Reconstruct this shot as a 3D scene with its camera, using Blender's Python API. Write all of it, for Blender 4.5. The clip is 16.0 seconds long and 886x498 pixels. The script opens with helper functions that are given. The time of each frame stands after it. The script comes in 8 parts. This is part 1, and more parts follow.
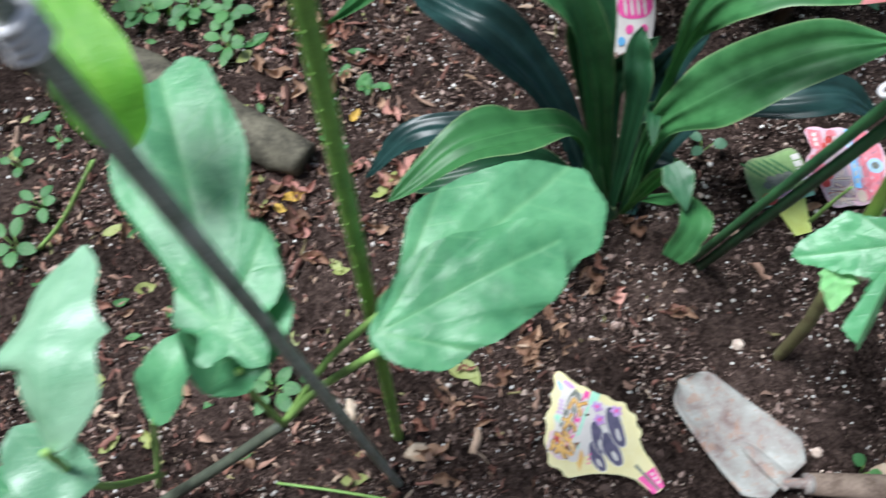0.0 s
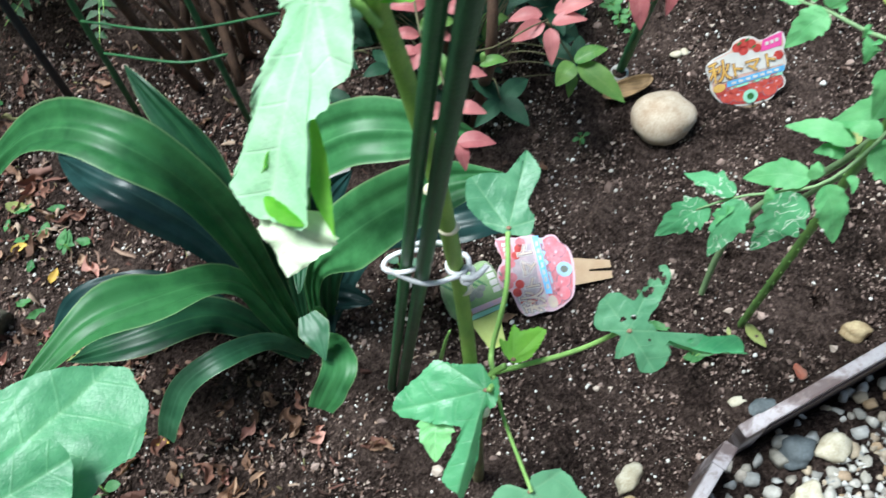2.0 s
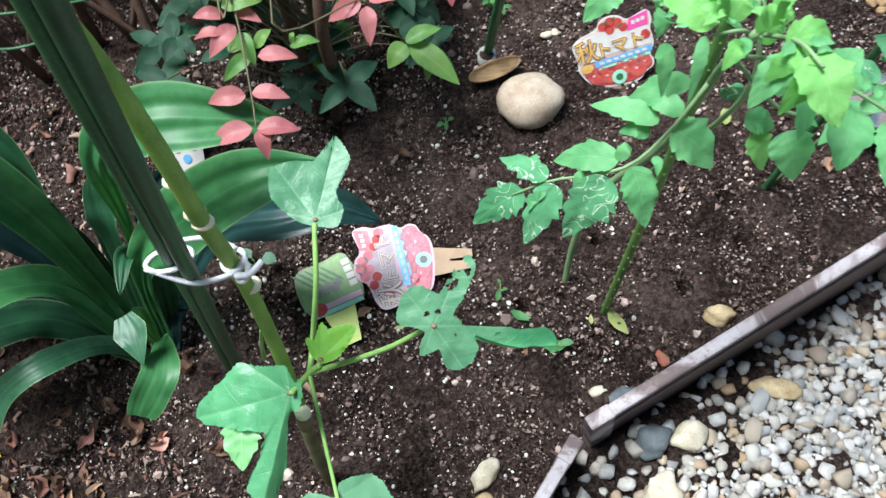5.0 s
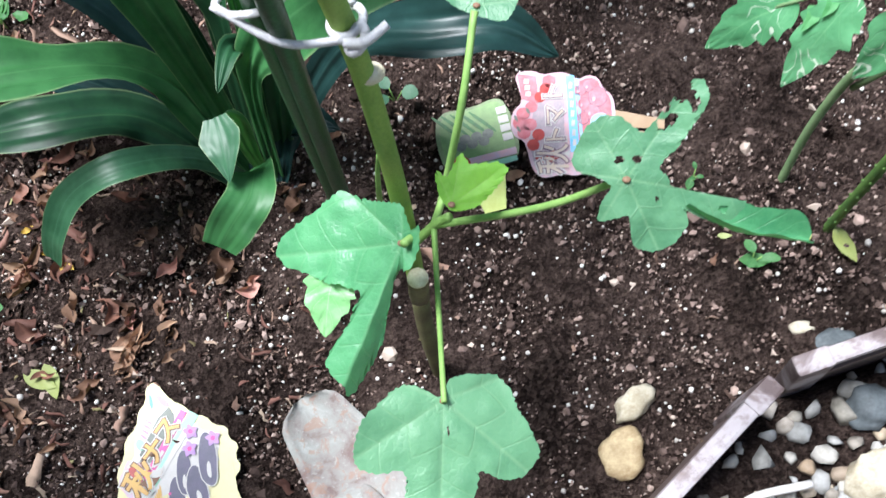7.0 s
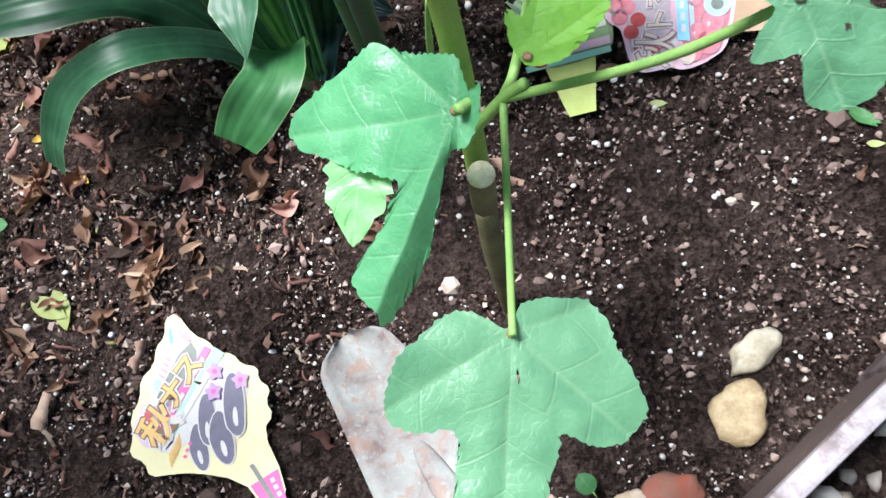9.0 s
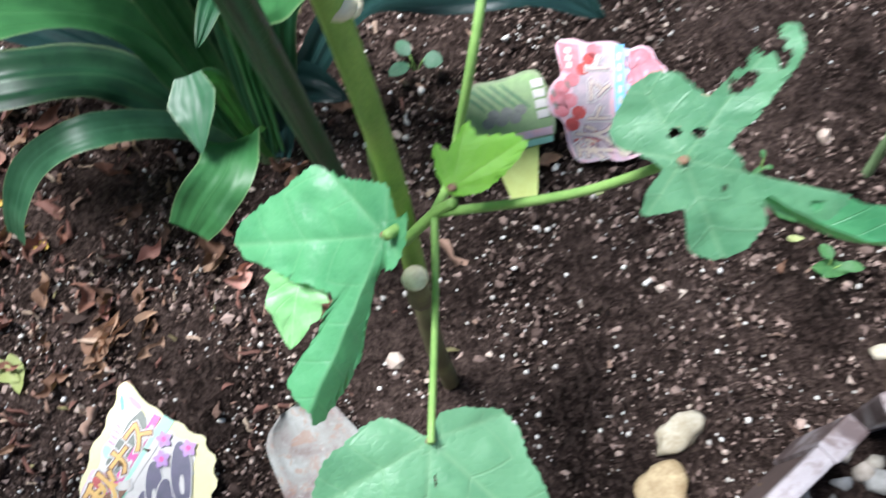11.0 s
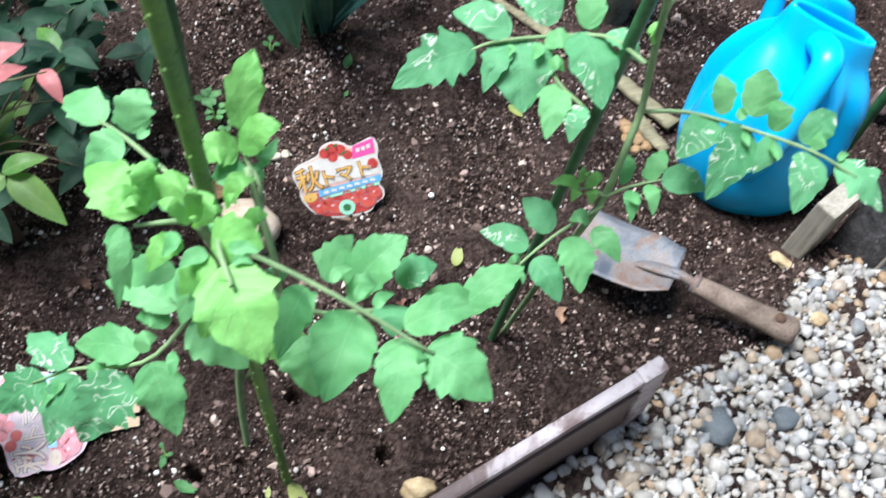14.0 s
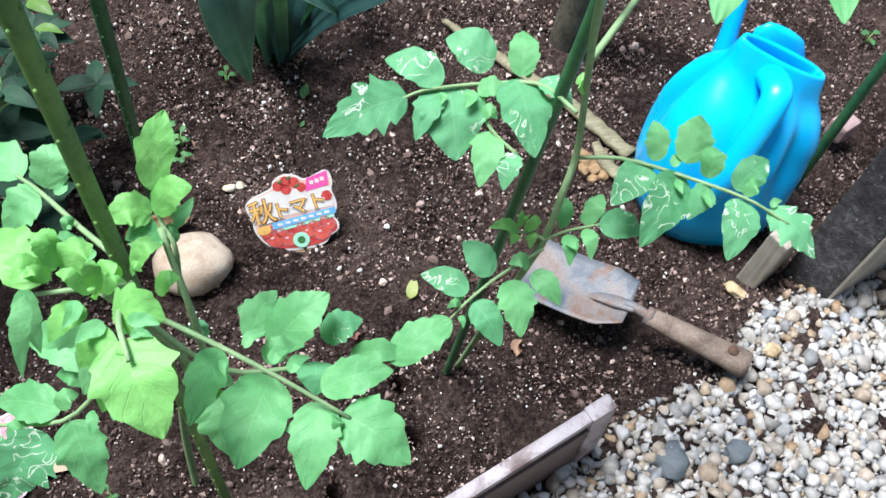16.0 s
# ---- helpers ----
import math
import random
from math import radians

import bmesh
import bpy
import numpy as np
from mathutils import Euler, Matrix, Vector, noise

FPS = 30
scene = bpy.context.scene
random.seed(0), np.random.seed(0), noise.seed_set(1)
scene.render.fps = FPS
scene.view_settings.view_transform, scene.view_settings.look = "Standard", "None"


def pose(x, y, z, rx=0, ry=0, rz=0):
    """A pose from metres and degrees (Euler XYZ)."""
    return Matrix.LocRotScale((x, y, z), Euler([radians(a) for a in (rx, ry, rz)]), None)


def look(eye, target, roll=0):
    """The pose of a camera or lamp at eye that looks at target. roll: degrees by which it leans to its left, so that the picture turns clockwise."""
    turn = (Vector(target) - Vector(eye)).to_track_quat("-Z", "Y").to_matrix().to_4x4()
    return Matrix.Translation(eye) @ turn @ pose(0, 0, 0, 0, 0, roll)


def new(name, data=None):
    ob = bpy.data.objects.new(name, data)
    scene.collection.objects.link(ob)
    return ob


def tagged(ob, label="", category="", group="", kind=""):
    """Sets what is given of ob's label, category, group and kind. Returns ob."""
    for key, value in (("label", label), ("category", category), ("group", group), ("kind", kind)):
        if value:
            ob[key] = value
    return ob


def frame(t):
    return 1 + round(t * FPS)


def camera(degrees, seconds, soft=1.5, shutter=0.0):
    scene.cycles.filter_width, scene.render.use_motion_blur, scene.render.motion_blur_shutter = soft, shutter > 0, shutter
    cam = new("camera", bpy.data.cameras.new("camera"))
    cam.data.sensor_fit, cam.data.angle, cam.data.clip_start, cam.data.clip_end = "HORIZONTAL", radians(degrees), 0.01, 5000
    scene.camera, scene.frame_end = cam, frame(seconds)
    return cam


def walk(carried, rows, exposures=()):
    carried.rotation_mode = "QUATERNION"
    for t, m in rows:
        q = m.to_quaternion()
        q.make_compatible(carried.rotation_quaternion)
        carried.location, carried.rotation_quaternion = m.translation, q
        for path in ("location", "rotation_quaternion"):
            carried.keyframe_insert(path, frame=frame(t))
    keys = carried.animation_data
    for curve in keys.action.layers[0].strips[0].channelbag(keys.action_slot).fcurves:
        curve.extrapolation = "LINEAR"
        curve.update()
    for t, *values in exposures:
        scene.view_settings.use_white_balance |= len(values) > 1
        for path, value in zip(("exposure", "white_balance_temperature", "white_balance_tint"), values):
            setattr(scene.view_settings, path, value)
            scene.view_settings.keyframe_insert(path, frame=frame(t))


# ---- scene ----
import itertools
cam = camera(54.2, 16.0, shutter=0.5)
ROWS = [
    (0, -0.0111, -0.0013, 0.9184, 23.27, 2.88, 0.37),
    (0.5, 0.1133, 0.0440, 0.9109, 22.75, 3.34, -0.77),
    (1, 0.1931, 0.0686, 0.9135, 23.34, 2.97, -3.10),
    (1.5, 0.2402, 0.0702, 0.9254, 24.86, 2.46, -5.88),
    (2, 0.2743, 0.0657, 0.9384, 26.78, 2.17, -7.71),
    (2.5, 0.3138, 0.0439, 0.9626, 28.37, 1.78, -8.43),
    (3, 0.3552, 0.0216, 0.9722, 28.88, 1.51, -10.96),
    (3.5, 0.3616, 0.0184, 0.9558, 28.34, 0.66, -13.37),
    (3.7, 0.3644, 0.0151, 0.9519, 28.06, 0.41, -13.62),
    (5.8, 0.3954, 0.1012, 0.8147, 23.02, 0.85, -2.85),
    (6, 0.3842, 0.1031, 0.7861, 22.05, 2.08, -0.12),
    (6.5, 0.3728, 0.1095, 0.7431, 21.01, 3.50, 2.92),
    (7, 0.3724, 0.1129, 0.7057, 20.14, 4.89, 2.20),
    (7.5, 0.3723, 0.1119, 0.6776, 19.04, 6.12, 1.84),
    (8, 0.3631, 0.1119, 0.6450, 17.74, 7.31, 2.38),
    (8.2, 0.3635, 0.1139, 0.6317, 17.09, 7.84, 2.50),
    (10.3, 0.3623, 0.1468, 0.5197, 17.63, 10.50, 7.70),
    (10.5, 0.3692, 0.1462, 0.5432, 18.29, 9.91, 7.48),
    (11, 0.3828, 0.1514, 0.6099, 19.68, 7.01, 5.29),
    (11.5, 0.4279, 0.1423, 0.6775, 22.66, 3.23, 0.49),
    (12, 0.4790, 0.1420, 0.7439, 25.75, -0.93, -5.20),
    (12.5, 0.4969, 0.1571, 0.7932, 27.87, -4.09, -9.42),
    (13, 0.5516, 0.1555, 0.8084, 29.21, -6.10, -10.95),
    (13.5, 0.5974, 0.1366, 0.8163, 30.34, -5.86, -10.84),
    (14, 0.6413, 0.1383, 0.8379, 31.65, -5.96, -11.29),
    (14.5, 0.6629, 0.1431, 0.8566, 33.51, -7.00, -11.52),
    (15, 0.6728, 0.1500, 0.8647, 33.89, -7.81, -11.88),
    (15.5, 0.6748, 0.1524, 0.8609, 33.39, -7.52, -12.13),
    (16, 0.6724, 0.1532, 0.8484, 32.62, -6.91, -12.25),
]
walk(cam, [(t, pose(x, y, z, rx, ry, rz)) for t, x, y, z, rx, ry, rz in ROWS], [(0, 0.76, 6500, 9), (1.0, 0.89, 6400, 3), (2.0, 0.92, 6350, 0), (3.5, 0.89, 6350, 0), (6, 1.11, 6500, 9), (8, 1.2, 6500, 10), (10.3, 1.22, 6500, 10), (11, 1.13, 6500, 10), (12, 1.2, 6500, 10), (13, 1.2, 6500, 10), (14.5, 1.1, 6500, 9), (16, 1.11, 6500, 10)])

# ---- light ----
world = bpy.data.worlds.new("World")
scene.world = world
world.use_nodes = True
wn = world.node_tree
sky = wn.nodes.new("ShaderNodeTexSky")
sky.sky_type, sky.sun_disc = "NISHITA", False
sky.sun_elevation, sky.sun_rotation = radians(69), radians(-62)
wn.links.new(sky.outputs[0], wn.nodes["Background"].inputs[0])
wn.nodes["Background"].inputs[1].default_value = 0.095
sun = new("sun", bpy.data.lights.new("sun", "SUN"))
sun.data.energy, sun.data.angle, sun.data.color = 4.4, radians(24), (0.95, 0.975, 1.04)
sun.matrix_world = look((-1.35, 0.72, 4.0), (0, 0, 0))

# ---- materials ----
def nodes_of(name):
    m = bpy.data.materials.new(name)
    m.use_nodes = True
    nt = m.node_tree
    return m, nt, nt.nodes["Principled BSDF"]

def node(nt, kind, **kw):
    n = nt.nodes.new("ShaderNode" + kind)
    for k, v in kw.items():
        n.inputs[k.replace("_", " ")].default_value = v
    return n

def ramp(nt, fac, stops):
    r = nt.nodes.new("ShaderNodeValToRGB")
    e = r.color_ramp.elements
    while len(e) < len(stops):
        e.new(0.5)
    for i, (p, c) in enumerate(stops):
        e[i].position = p
        e[i].color = (*c, 1) if len(c) == 3 else c
    nt.links.new(fac, r.inputs[0])
    return r.outputs[0]

def mixc(nt, fac, a, b, mode="MIX"):
    n = nt.nodes.new("ShaderNodeMix")
    n.data_type, n.blend_type = "RGBA", mode
    for s, v in ((0, fac), (6, a), (7, b)):
        if isinstance(v, (int, float)):
            n.inputs[s].default_value = v
        elif isinstance(v, tuple):
            n.inputs[s].default_value = (*v, 1)
        else:
            nt.links.new(v, n.inputs[s])
    return n.outputs[2]

def math_(nt, op, a, b=0.0, c=0.0):
    n = nt.nodes.new("ShaderNodeMath")
    n.operation = op
    for i, v in enumerate((a, b, c)):
        if isinstance(v, (int, float)):
            n.inputs[i].default_value = v
        else:
            nt.links.new(v, n.inputs[i])
    return n.outputs[0]

def coords(nt):
    return nt.nodes.new("ShaderNodeTexCoord").outputs["Object"]

def noise_(nt, scale, detail=3.0, rough=0.55, vec=None, dist=0.0):
    n = node(nt, "TexNoise", Scale=scale, Detail=detail, Roughness=rough, Distortion=dist)
    nt.links.new(vec or coords(nt), n.inputs["Vector"])
    return n.outputs["Fac"]

def bump(nt, bs, height, strength=0.4, dist=0.002):
    b = node(nt, "Bump", Strength=strength, Distance=dist)
    nt.links.new(height, b.inputs["Height"])
    nt.links.new(b.outputs[0], bs.inputs["Normal"])

def plain(name, c1, c2=None, rough=0.5, scale=60.0, fine=500.0, metal=0.0, b=0.3, spec=0.35):
    """A surface with blotches and fine grain."""
    m, nt, bs = nodes_of(name)
    c2 = c2 or tuple(v * 0.75 for v in c1)
    big, small = noise_(nt, scale), noise_(nt, fine, 4)
    f = math_(nt, "ADD", math_(nt, "MULTIPLY", big, 0.65), math_(nt, "MULTIPLY", small, 0.35))
    nt.links.new(ramp(nt, f, [(0.32, c2), (0.64, c1)]), bs.inputs["Base Color"])
    bs.inputs["Metallic"].default_value = metal
    bs.inputs["Specular IOR Level"].default_value = spec
    nt.links.new(math_(nt, "MULTIPLY_ADD", big, 0.3, rough - 0.15), bs.inputs["Roughness"])
    bump(nt, bs, small, b, 0.001)
    return m

def soil_mat():
    m, nt, bs = nodes_of("soil")
    v = coords(nt)
    a, b, c = noise_(nt, 7, 4, 0.6, v), noise_(nt, 110, 6, 0.72, v), noise_(nt, 520, 4, 0.65, v)
    f = math_(nt, "ADD", math_(nt, "MULTIPLY", a, 0.35), math_(nt, "ADD", math_(nt, "MULTIPLY", b, 0.4), math_(nt, "MULTIPLY", c, 0.25)))
    col = ramp(nt, f, [(0.4, (0.005, 0.0035, 0.003)), (0.48, (0.04, 0.0265, 0.0225)), (0.56, (0.135, 0.094, 0.08)), (0.68, (0.29, 0.215, 0.185))])
    vo = node(nt, "TexVoronoi", Scale=330.0, Randomness=1.0)
    nt.links.new(v, vo.inputs["Vector"])
    grains = ramp(nt, vo.outputs["Color"], [(0.0, (0.005, 0.0035, 0.003)), (0.5, (0.033, 0.0225, 0.019)), (0.9, (0.19, 0.138, 0.114))])
    col = mixc(nt, 0.35, col, grains)
    nt.links.new(col, bs.inputs["Base Color"])
    bs.inputs["Roughness"].default_value = 0.92
    bs.inputs["Specular IOR Level"].default_value = 0.04
    h = math_(nt, "ADD", math_(nt, "MULTIPLY", b, 1.2), math_(nt, "ADD", c, math_(nt, "MULTIPLY", vo.outputs["Distance"], 0.6)))
    bump(nt, bs, h, 1.0, 0.008)
    return m

def pieces_mat(name, stops, rough=0.7, per="island", grain=900.0, amount=0.4, spec=0.3):
    """Loose pieces, each with its own tone."""
    m, nt, bs = nodes_of(name)
    if per == "island":
        r = nt.nodes.new("ShaderNodeNewGeometry").outputs["Random Per Island"]
    else:
        r = nt.nodes.new("ShaderNodeObjectInfo").outputs["Random"]
    col = ramp(nt, r, stops)
    g = noise_(nt, grain * 0.15, 5, 0.6)
    col = mixc(nt, amount, col, ramp(nt, g, [(0.3, (0.35, 0.33, 0.3)), (0.6, (1, 1, 1))]), "MULTIPLY")
    nt.links.new(col, bs.inputs["Base Color"])
    bs.inputs["Roughness"].default_value = rough
    bs.inputs["Specular IOR Level"].default_value = spec
    bump(nt, bs, noise_(nt, grain, 3), 0.25, 0.0008)
    return m

def leaf_mat(name, dark, light, vein, rough=0.45, trans=0.35, veins=7.0, ribs=0, tracks=False, edge=None, glow=None, vs=1.0, spec=0.32):
    """A leaf: midrib and side veins from its own u, v; blotches; light shines through. ribs: parallel veins."""
    m, nt, bs = nodes_of(name)
    uv = nt.nodes.new("ShaderNodeUVMap")
    uv.uv_map = "leaf"
    sep = nt.nodes.new("ShaderNodeSeparateXYZ")
    nt.links.new(uv.outputs[0], sep.inputs[0])
    u, v = sep.outputs[0], sep.outputs[1]
    av = math_(nt, "ABSOLUTE", math_(nt, "MULTIPLY_ADD", v, 2.0, -1.0))
    o = coords(nt)
    rnd = nt.nodes.new("ShaderNodeObjectInfo").outputs["Random"]
    blot = noise_(nt, 38, 5, 0.62, o)
    f = math_(nt, "ADD", math_(nt, "MULTIPLY", blot, 0.8), math_(nt, "MULTIPLY", rnd, 0.25))
    col = ramp(nt, f, [(0.36, dark), (0.66, light)])
    rib = ramp(nt, av, [(0.0, (1, 1, 1)), (0.014, (0.75, 0.75, 0.75)), (0.045, (0, 0, 0))])
    if ribs:
        w = math_(nt, "SINE", math_(nt, "MULTIPLY", v, ribs * 6.283))
        side = ramp(nt, w, [(0.0, (0, 0, 0)), (0.55, (0.05, 0.05, 0.05)), (1.0, (0.5, 0.5, 0.5))])
        height = w
        k = 0.1
    else:
        w = math_(nt, "SINE", math_(nt, "MULTIPLY", math_(nt, "SUBTRACT", u, math_(nt, "MULTIPLY", av, 0.3)), veins * 6.283))
        side = ramp(nt, w, [(0.0, (0, 0, 0)), (0.965, (0, 0, 0)), (1.0, (0.8, 0.8, 0.8))])
        net = nt.nodes.new("ShaderNodeTexVoronoi")
        net.feature = "DISTANCE_TO_EDGE"
        net.inputs["Scale"].default_value = 330.0
        nt.links.new(o, net.inputs["Vector"])
        cell = ramp(nt, net.outputs["Distance"], [(0.0, (0, 0, 0)), (0.12, (0.75, 0.75, 0.75)), (0.3, (1, 1, 1))])
        col = mixc(nt, math_(nt, "MULTIPLY", math_(nt, "SUBTRACT", 1.0, cell), 0.07), col, vein)
        height = math_(nt, "ADD", math_(nt, "MULTIPLY", side, -0.22), math_(nt, "ADD", math_(nt, "MULTIPLY", cell, 0.1), math_(nt, "MULTIPLY", noise_(nt, 70, 3, 0.5, o), 1.6)))
        k = 0.28
    col = mixc(nt, math_(nt, "MULTIPLY", side, k * vs), col, vein)
    col = mixc(nt, math_(nt, "MULTIPLY", rib, min(0.9, 0.42 * vs)), col, vein)
    if edge:
        col = mixc(nt, ramp(nt, av, [(0.93, (0, 0, 0)), (0.98, (0.4, 0.4, 0.4))]), col, edge)
    if tracks:
        n1 = noise_(nt, 75, 1.5, 0.5, o, 1.2)
        line = ramp(nt, math_(nt, "ABSOLUTE", math_(nt, "SUBTRACT", n1, 0.5)), [(0.0, (1, 1, 1)), (0.011, (1, 1, 1)), (0.02, (0, 0, 0))])
        mask = ramp(nt, noise_(nt, 32, 1.0, 0.5, o), [(0.5, (0, 0, 0)), (0.54, (1, 1, 1))])
        t = math_(nt, "MULTIPLY", math_(nt, "MULTIPLY", line, mask), 0.85)
        col = mixc(nt, t, col, (0.62, 0.7, 0.58))
    nt.links.new(col, bs.inputs["Base Color"])
    bs.inputs["Roughness"].default_value = rough
    bs.inputs["Specular IOR Level"].default_value = spec
    bump(nt, bs, height, 0.6 if not ribs else 0.09, 0.0012)
    tr = nt.nodes.new("ShaderNodeBsdfTranslucent")
    nt.links.new(mixc(nt, 1.0, col, glow or (1.0, 1.25, 0.5), "MULTIPLY"), tr.inputs[0])
    mix = nt.nodes.new("ShaderNodeMixShader")
    mix.inputs[0].default_value = trans
    nt.links.new(bs.outputs[0], mix.inputs[1])
    nt.links.new(tr.outputs[0], mix.inputs[2])
    nt.links.new(mix.outputs[0], nt.nodes["Material Output"].inputs[0])
    return m

def wood_mat(name, c1, c2, axis=0, scale=30.0, rough=0.75):
    m, nt, bs = nodes_of(name)
    mp = nt.nodes.new("ShaderNodeMapping")
    s = [scale * 6] * 3
    s[axis] = scale * 0.5
    mp.inputs["Scale"].default_value = s
    nt.links.new(coords(nt), mp.inputs[0])
    g = noise_(nt, 1.0, 5, 0.65, mp.outputs[0], 0.6)
    d = noise_(nt, scale * 1.3, 3)
    f = math_(nt, "ADD", math_(nt, "MULTIPLY", g, 0.7), math_(nt, "MULTIPLY", d, 0.3))
    nt.links.new(ramp(nt, f, [(0.35, c2), (0.62, c1)]), bs.inputs["Base Color"])
    bs.inputs["Roughness"].default_value = rough
    bump(nt, bs, g, 0.5, 0.0015)
    return m

SOIL = soil_mat()
PERLITE = pieces_mat("perlite", [(0, (0.42, 0.39, 0.35)), (0.6, (0.62, 0.6, 0.56)), (1, (0.82, 0.81, 0.77))], 0.85, amount=0.15)
CRUMB = pieces_mat("soil_crumbs", [(0, (0.014, 0.0095, 0.0085)), (0.22, (0.055, 0.037, 0.031)), (0.55, (0.15, 0.105, 0.09)), (0.8, (0.27, 0.195, 0.168)), (0.93, (0.42, 0.315, 0.27)), (1, (0.6, 0.5, 0.42))], 0.7, spec=0.1)
CHIP = pieces_mat("bark_chips", [(0, (0.03, 0.019, 0.015)), (0.4, (0.08, 0.049, 0.038)), (0.65, (0.16, 0.1, 0.078)), (0.86, (0.28, 0.19, 0.145)), (1, (0.48, 0.38, 0.28))], 0.75, spec=0.2)
LITTER = pieces_mat("leaf_litter", [(0, (0.045, 0.024, 0.018)), (0.25, (0.12, 0.055, 0.042)), (0.5, (0.24, 0.115, 0.09)), (0.7, (0.36, 0.23, 0.17)), (0.82, (0.46, 0.34, 0.25)), (0.92, (0.2, 0.1, 0.08)), (1, (0.32, 0.34, 0.14))], 0.7, spec=0.25)
PEB = [(q, tuple(0.82 * v for v in c)) for q, c in [(0, (0.62, 0.61, 0.58)), (0.16, (0.55, 0.53, 0.48)), (0.3, (0.43, 0.4, 0.34)), (0.42, (0.33, 0.335, 0.325)), (0.52, (0.6, 0.59, 0.565)), (0.66, (0.24, 0.26, 0.27)), (0.76, (0.46, 0.37, 0.26)), (0.84, (0.36, 0.35, 0.33)), (0.92, (0.38, 0.26, 0.15)), (1, (0.58, 0.57, 0.54))]]
PEBBLES = pieces_mat("gravel_stuff", PEB, 0.6, "island", 700, 0.65)
PEBBLE = pieces_mat("gravel_piece", PEB, 0.6, "object", 700, 0.65)
STONE = plain("river_stone", (0.54, 0.46, 0.36), (0.3, 0.2, 0.125), 0.75, 48, 420, b=0.5)
YSTONE = plain("ochre_stone", (0.5, 0.4, 0.24), (0.24, 0.16, 0.08), 0.75, 70, 420, b=0.6)
WSTONE = plain("cream_stone", (0.52, 0.48, 0.38), (0.3, 0.25, 0.16), 0.7, 60, 420, b=0.5)
DSTONE = plain("slate_stone", (0.12, 0.14, 0.15), (0.05, 0.06, 0.065), 0.65, 60, 420)
BRICK = plain("brick_shard", (0.32, 0.09, 0.055), (0.2, 0.13, 0.1), 0.85, 90, 500, b=0.6)
# Brown side of the edging, darkened further because it faces away from the sun.
EDGING_SHADE = plain("edging_side_shade", (0.16, 0.115, 0.105), (0.075, 0.052, 0.045), 0.65, 14, 180, b=0.2)
def edging_mat():
    """Faded brown plastic: chalky lilac-grey bloom broken by darker worn patches and scratches."""
    m, nt, bs = nodes_of("brown_edging")
    o = coords(nt)
    a, b, c = noise_(nt, 24, 4, 0.6, o, 0.6), noise_(nt, 130, 4, 0.7, o, 0.4), noise_(nt, 600, 3, 0.6, o)
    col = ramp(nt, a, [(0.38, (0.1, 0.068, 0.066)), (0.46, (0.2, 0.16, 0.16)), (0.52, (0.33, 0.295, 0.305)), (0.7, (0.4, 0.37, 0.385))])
    col = mixc(nt, ramp(nt, b, [(0.52, (0, 0, 0)), (0.66, (0.5, 0.5, 0.5))]), col, (0.15, 0.1, 0.09))
    nt.links.new(col, bs.inputs["Base Color"])
    bs.inputs["Roughness"].default_value = 0.6
    bump(nt, bs, math_(nt, "ADD", b, c), 0.3, 0.001)
    return m
EDGING = edging_mat()
CANE = plain("stake_green", (0.05, 0.16, 0.06), (0.018, 0.075, 0.034), 0.42, 50, 500)
CANE_K = plain("stake_dark", (0.025, 0.085, 0.035), (0.01, 0.04, 0.02), 0.42, 50, 500)
CANE_B = plain("stake_bright", (0.2, 0.38, 0.07), (0.09, 0.21, 0.04), 0.5, 40, 500)
NTWIG = plain("nandina_twig", (0.13, 0.13, 0.06), (0.07, 0.05, 0.03), 0.6, 60, 700)
CANE_L = plain("stake_light", (0.15, 0.28, 0.065), (0.06, 0.15, 0.045), 0.5, 40, 500)
STEM = plain("okra_stem", (0.28, 0.43, 0.09), (0.14, 0.27, 0.05), 0.55, 40, 700)
STEMB = plain("okra_bark", (0.2, 0.2, 0.09), (0.1, 0.075, 0.04), 0.7, 60, 700)
STEMT = plain("tomato_stem", (0.25, 0.37, 0.18), (0.14, 0.25, 0.11), 0.65, 60, 900, b=0.5)
GREYCANE = plain("grey_stake", (0.36, 0.38, 0.33), (0.14, 0.17, 0.13), 0.55, 60, 700)
STEMG = plain("aubergine_stem", (0.085, 0.1, 0.07), (0.035, 0.045, 0.035), 0.6, 60, 700)
PETIOLE = plain("petiole", (0.27, 0.45, 0.13), (0.16, 0.32, 0.08), 0.5, 60, 700)
JOINT = plain("leaf_joint", (0.26, 0.17, 0.1), (0.18, 0.09, 0.06), 0.6, 200, 900)
TWIG = plain("brown_twig", (0.12, 0.07, 0.045), (0.05, 0.028, 0.02), 0.8, 60, 500, b=0.6)
CUT = plain("cut_wood", (0.82, 0.77, 0.58), (0.62, 0.54, 0.34), 0.7, 300, 900)
CORD = plain("white_cord", (0.78, 0.78, 0.78), (0.58, 0.58, 0.6), 0.85, 400, 1500, b=0.8)
L_OKRA = leaf_mat("okra_leaf", (0.05, 0.23, 0.1), (0.11, 0.38, 0.17), (0.2, 0.45, 0.23), 0.36, 0.28, 5, vs=1.0, spec=0.5)
# Slightly greyer and paler than the other okra leaves.
L_OKRAP = leaf_mat("greyer_okra_leaf", (0.075, 0.24, 0.12), (0.15, 0.37, 0.195), (0.24, 0.45, 0.25), 0.42, 0.28, 5, vs=1.0, spec=0.5)
L_YOUNG = leaf_mat("young_leaf", (0.13, 0.4, 0.045), (0.24, 0.56, 0.07), (0.26, 0.5, 0.1), 0.5, 0.45, 5)
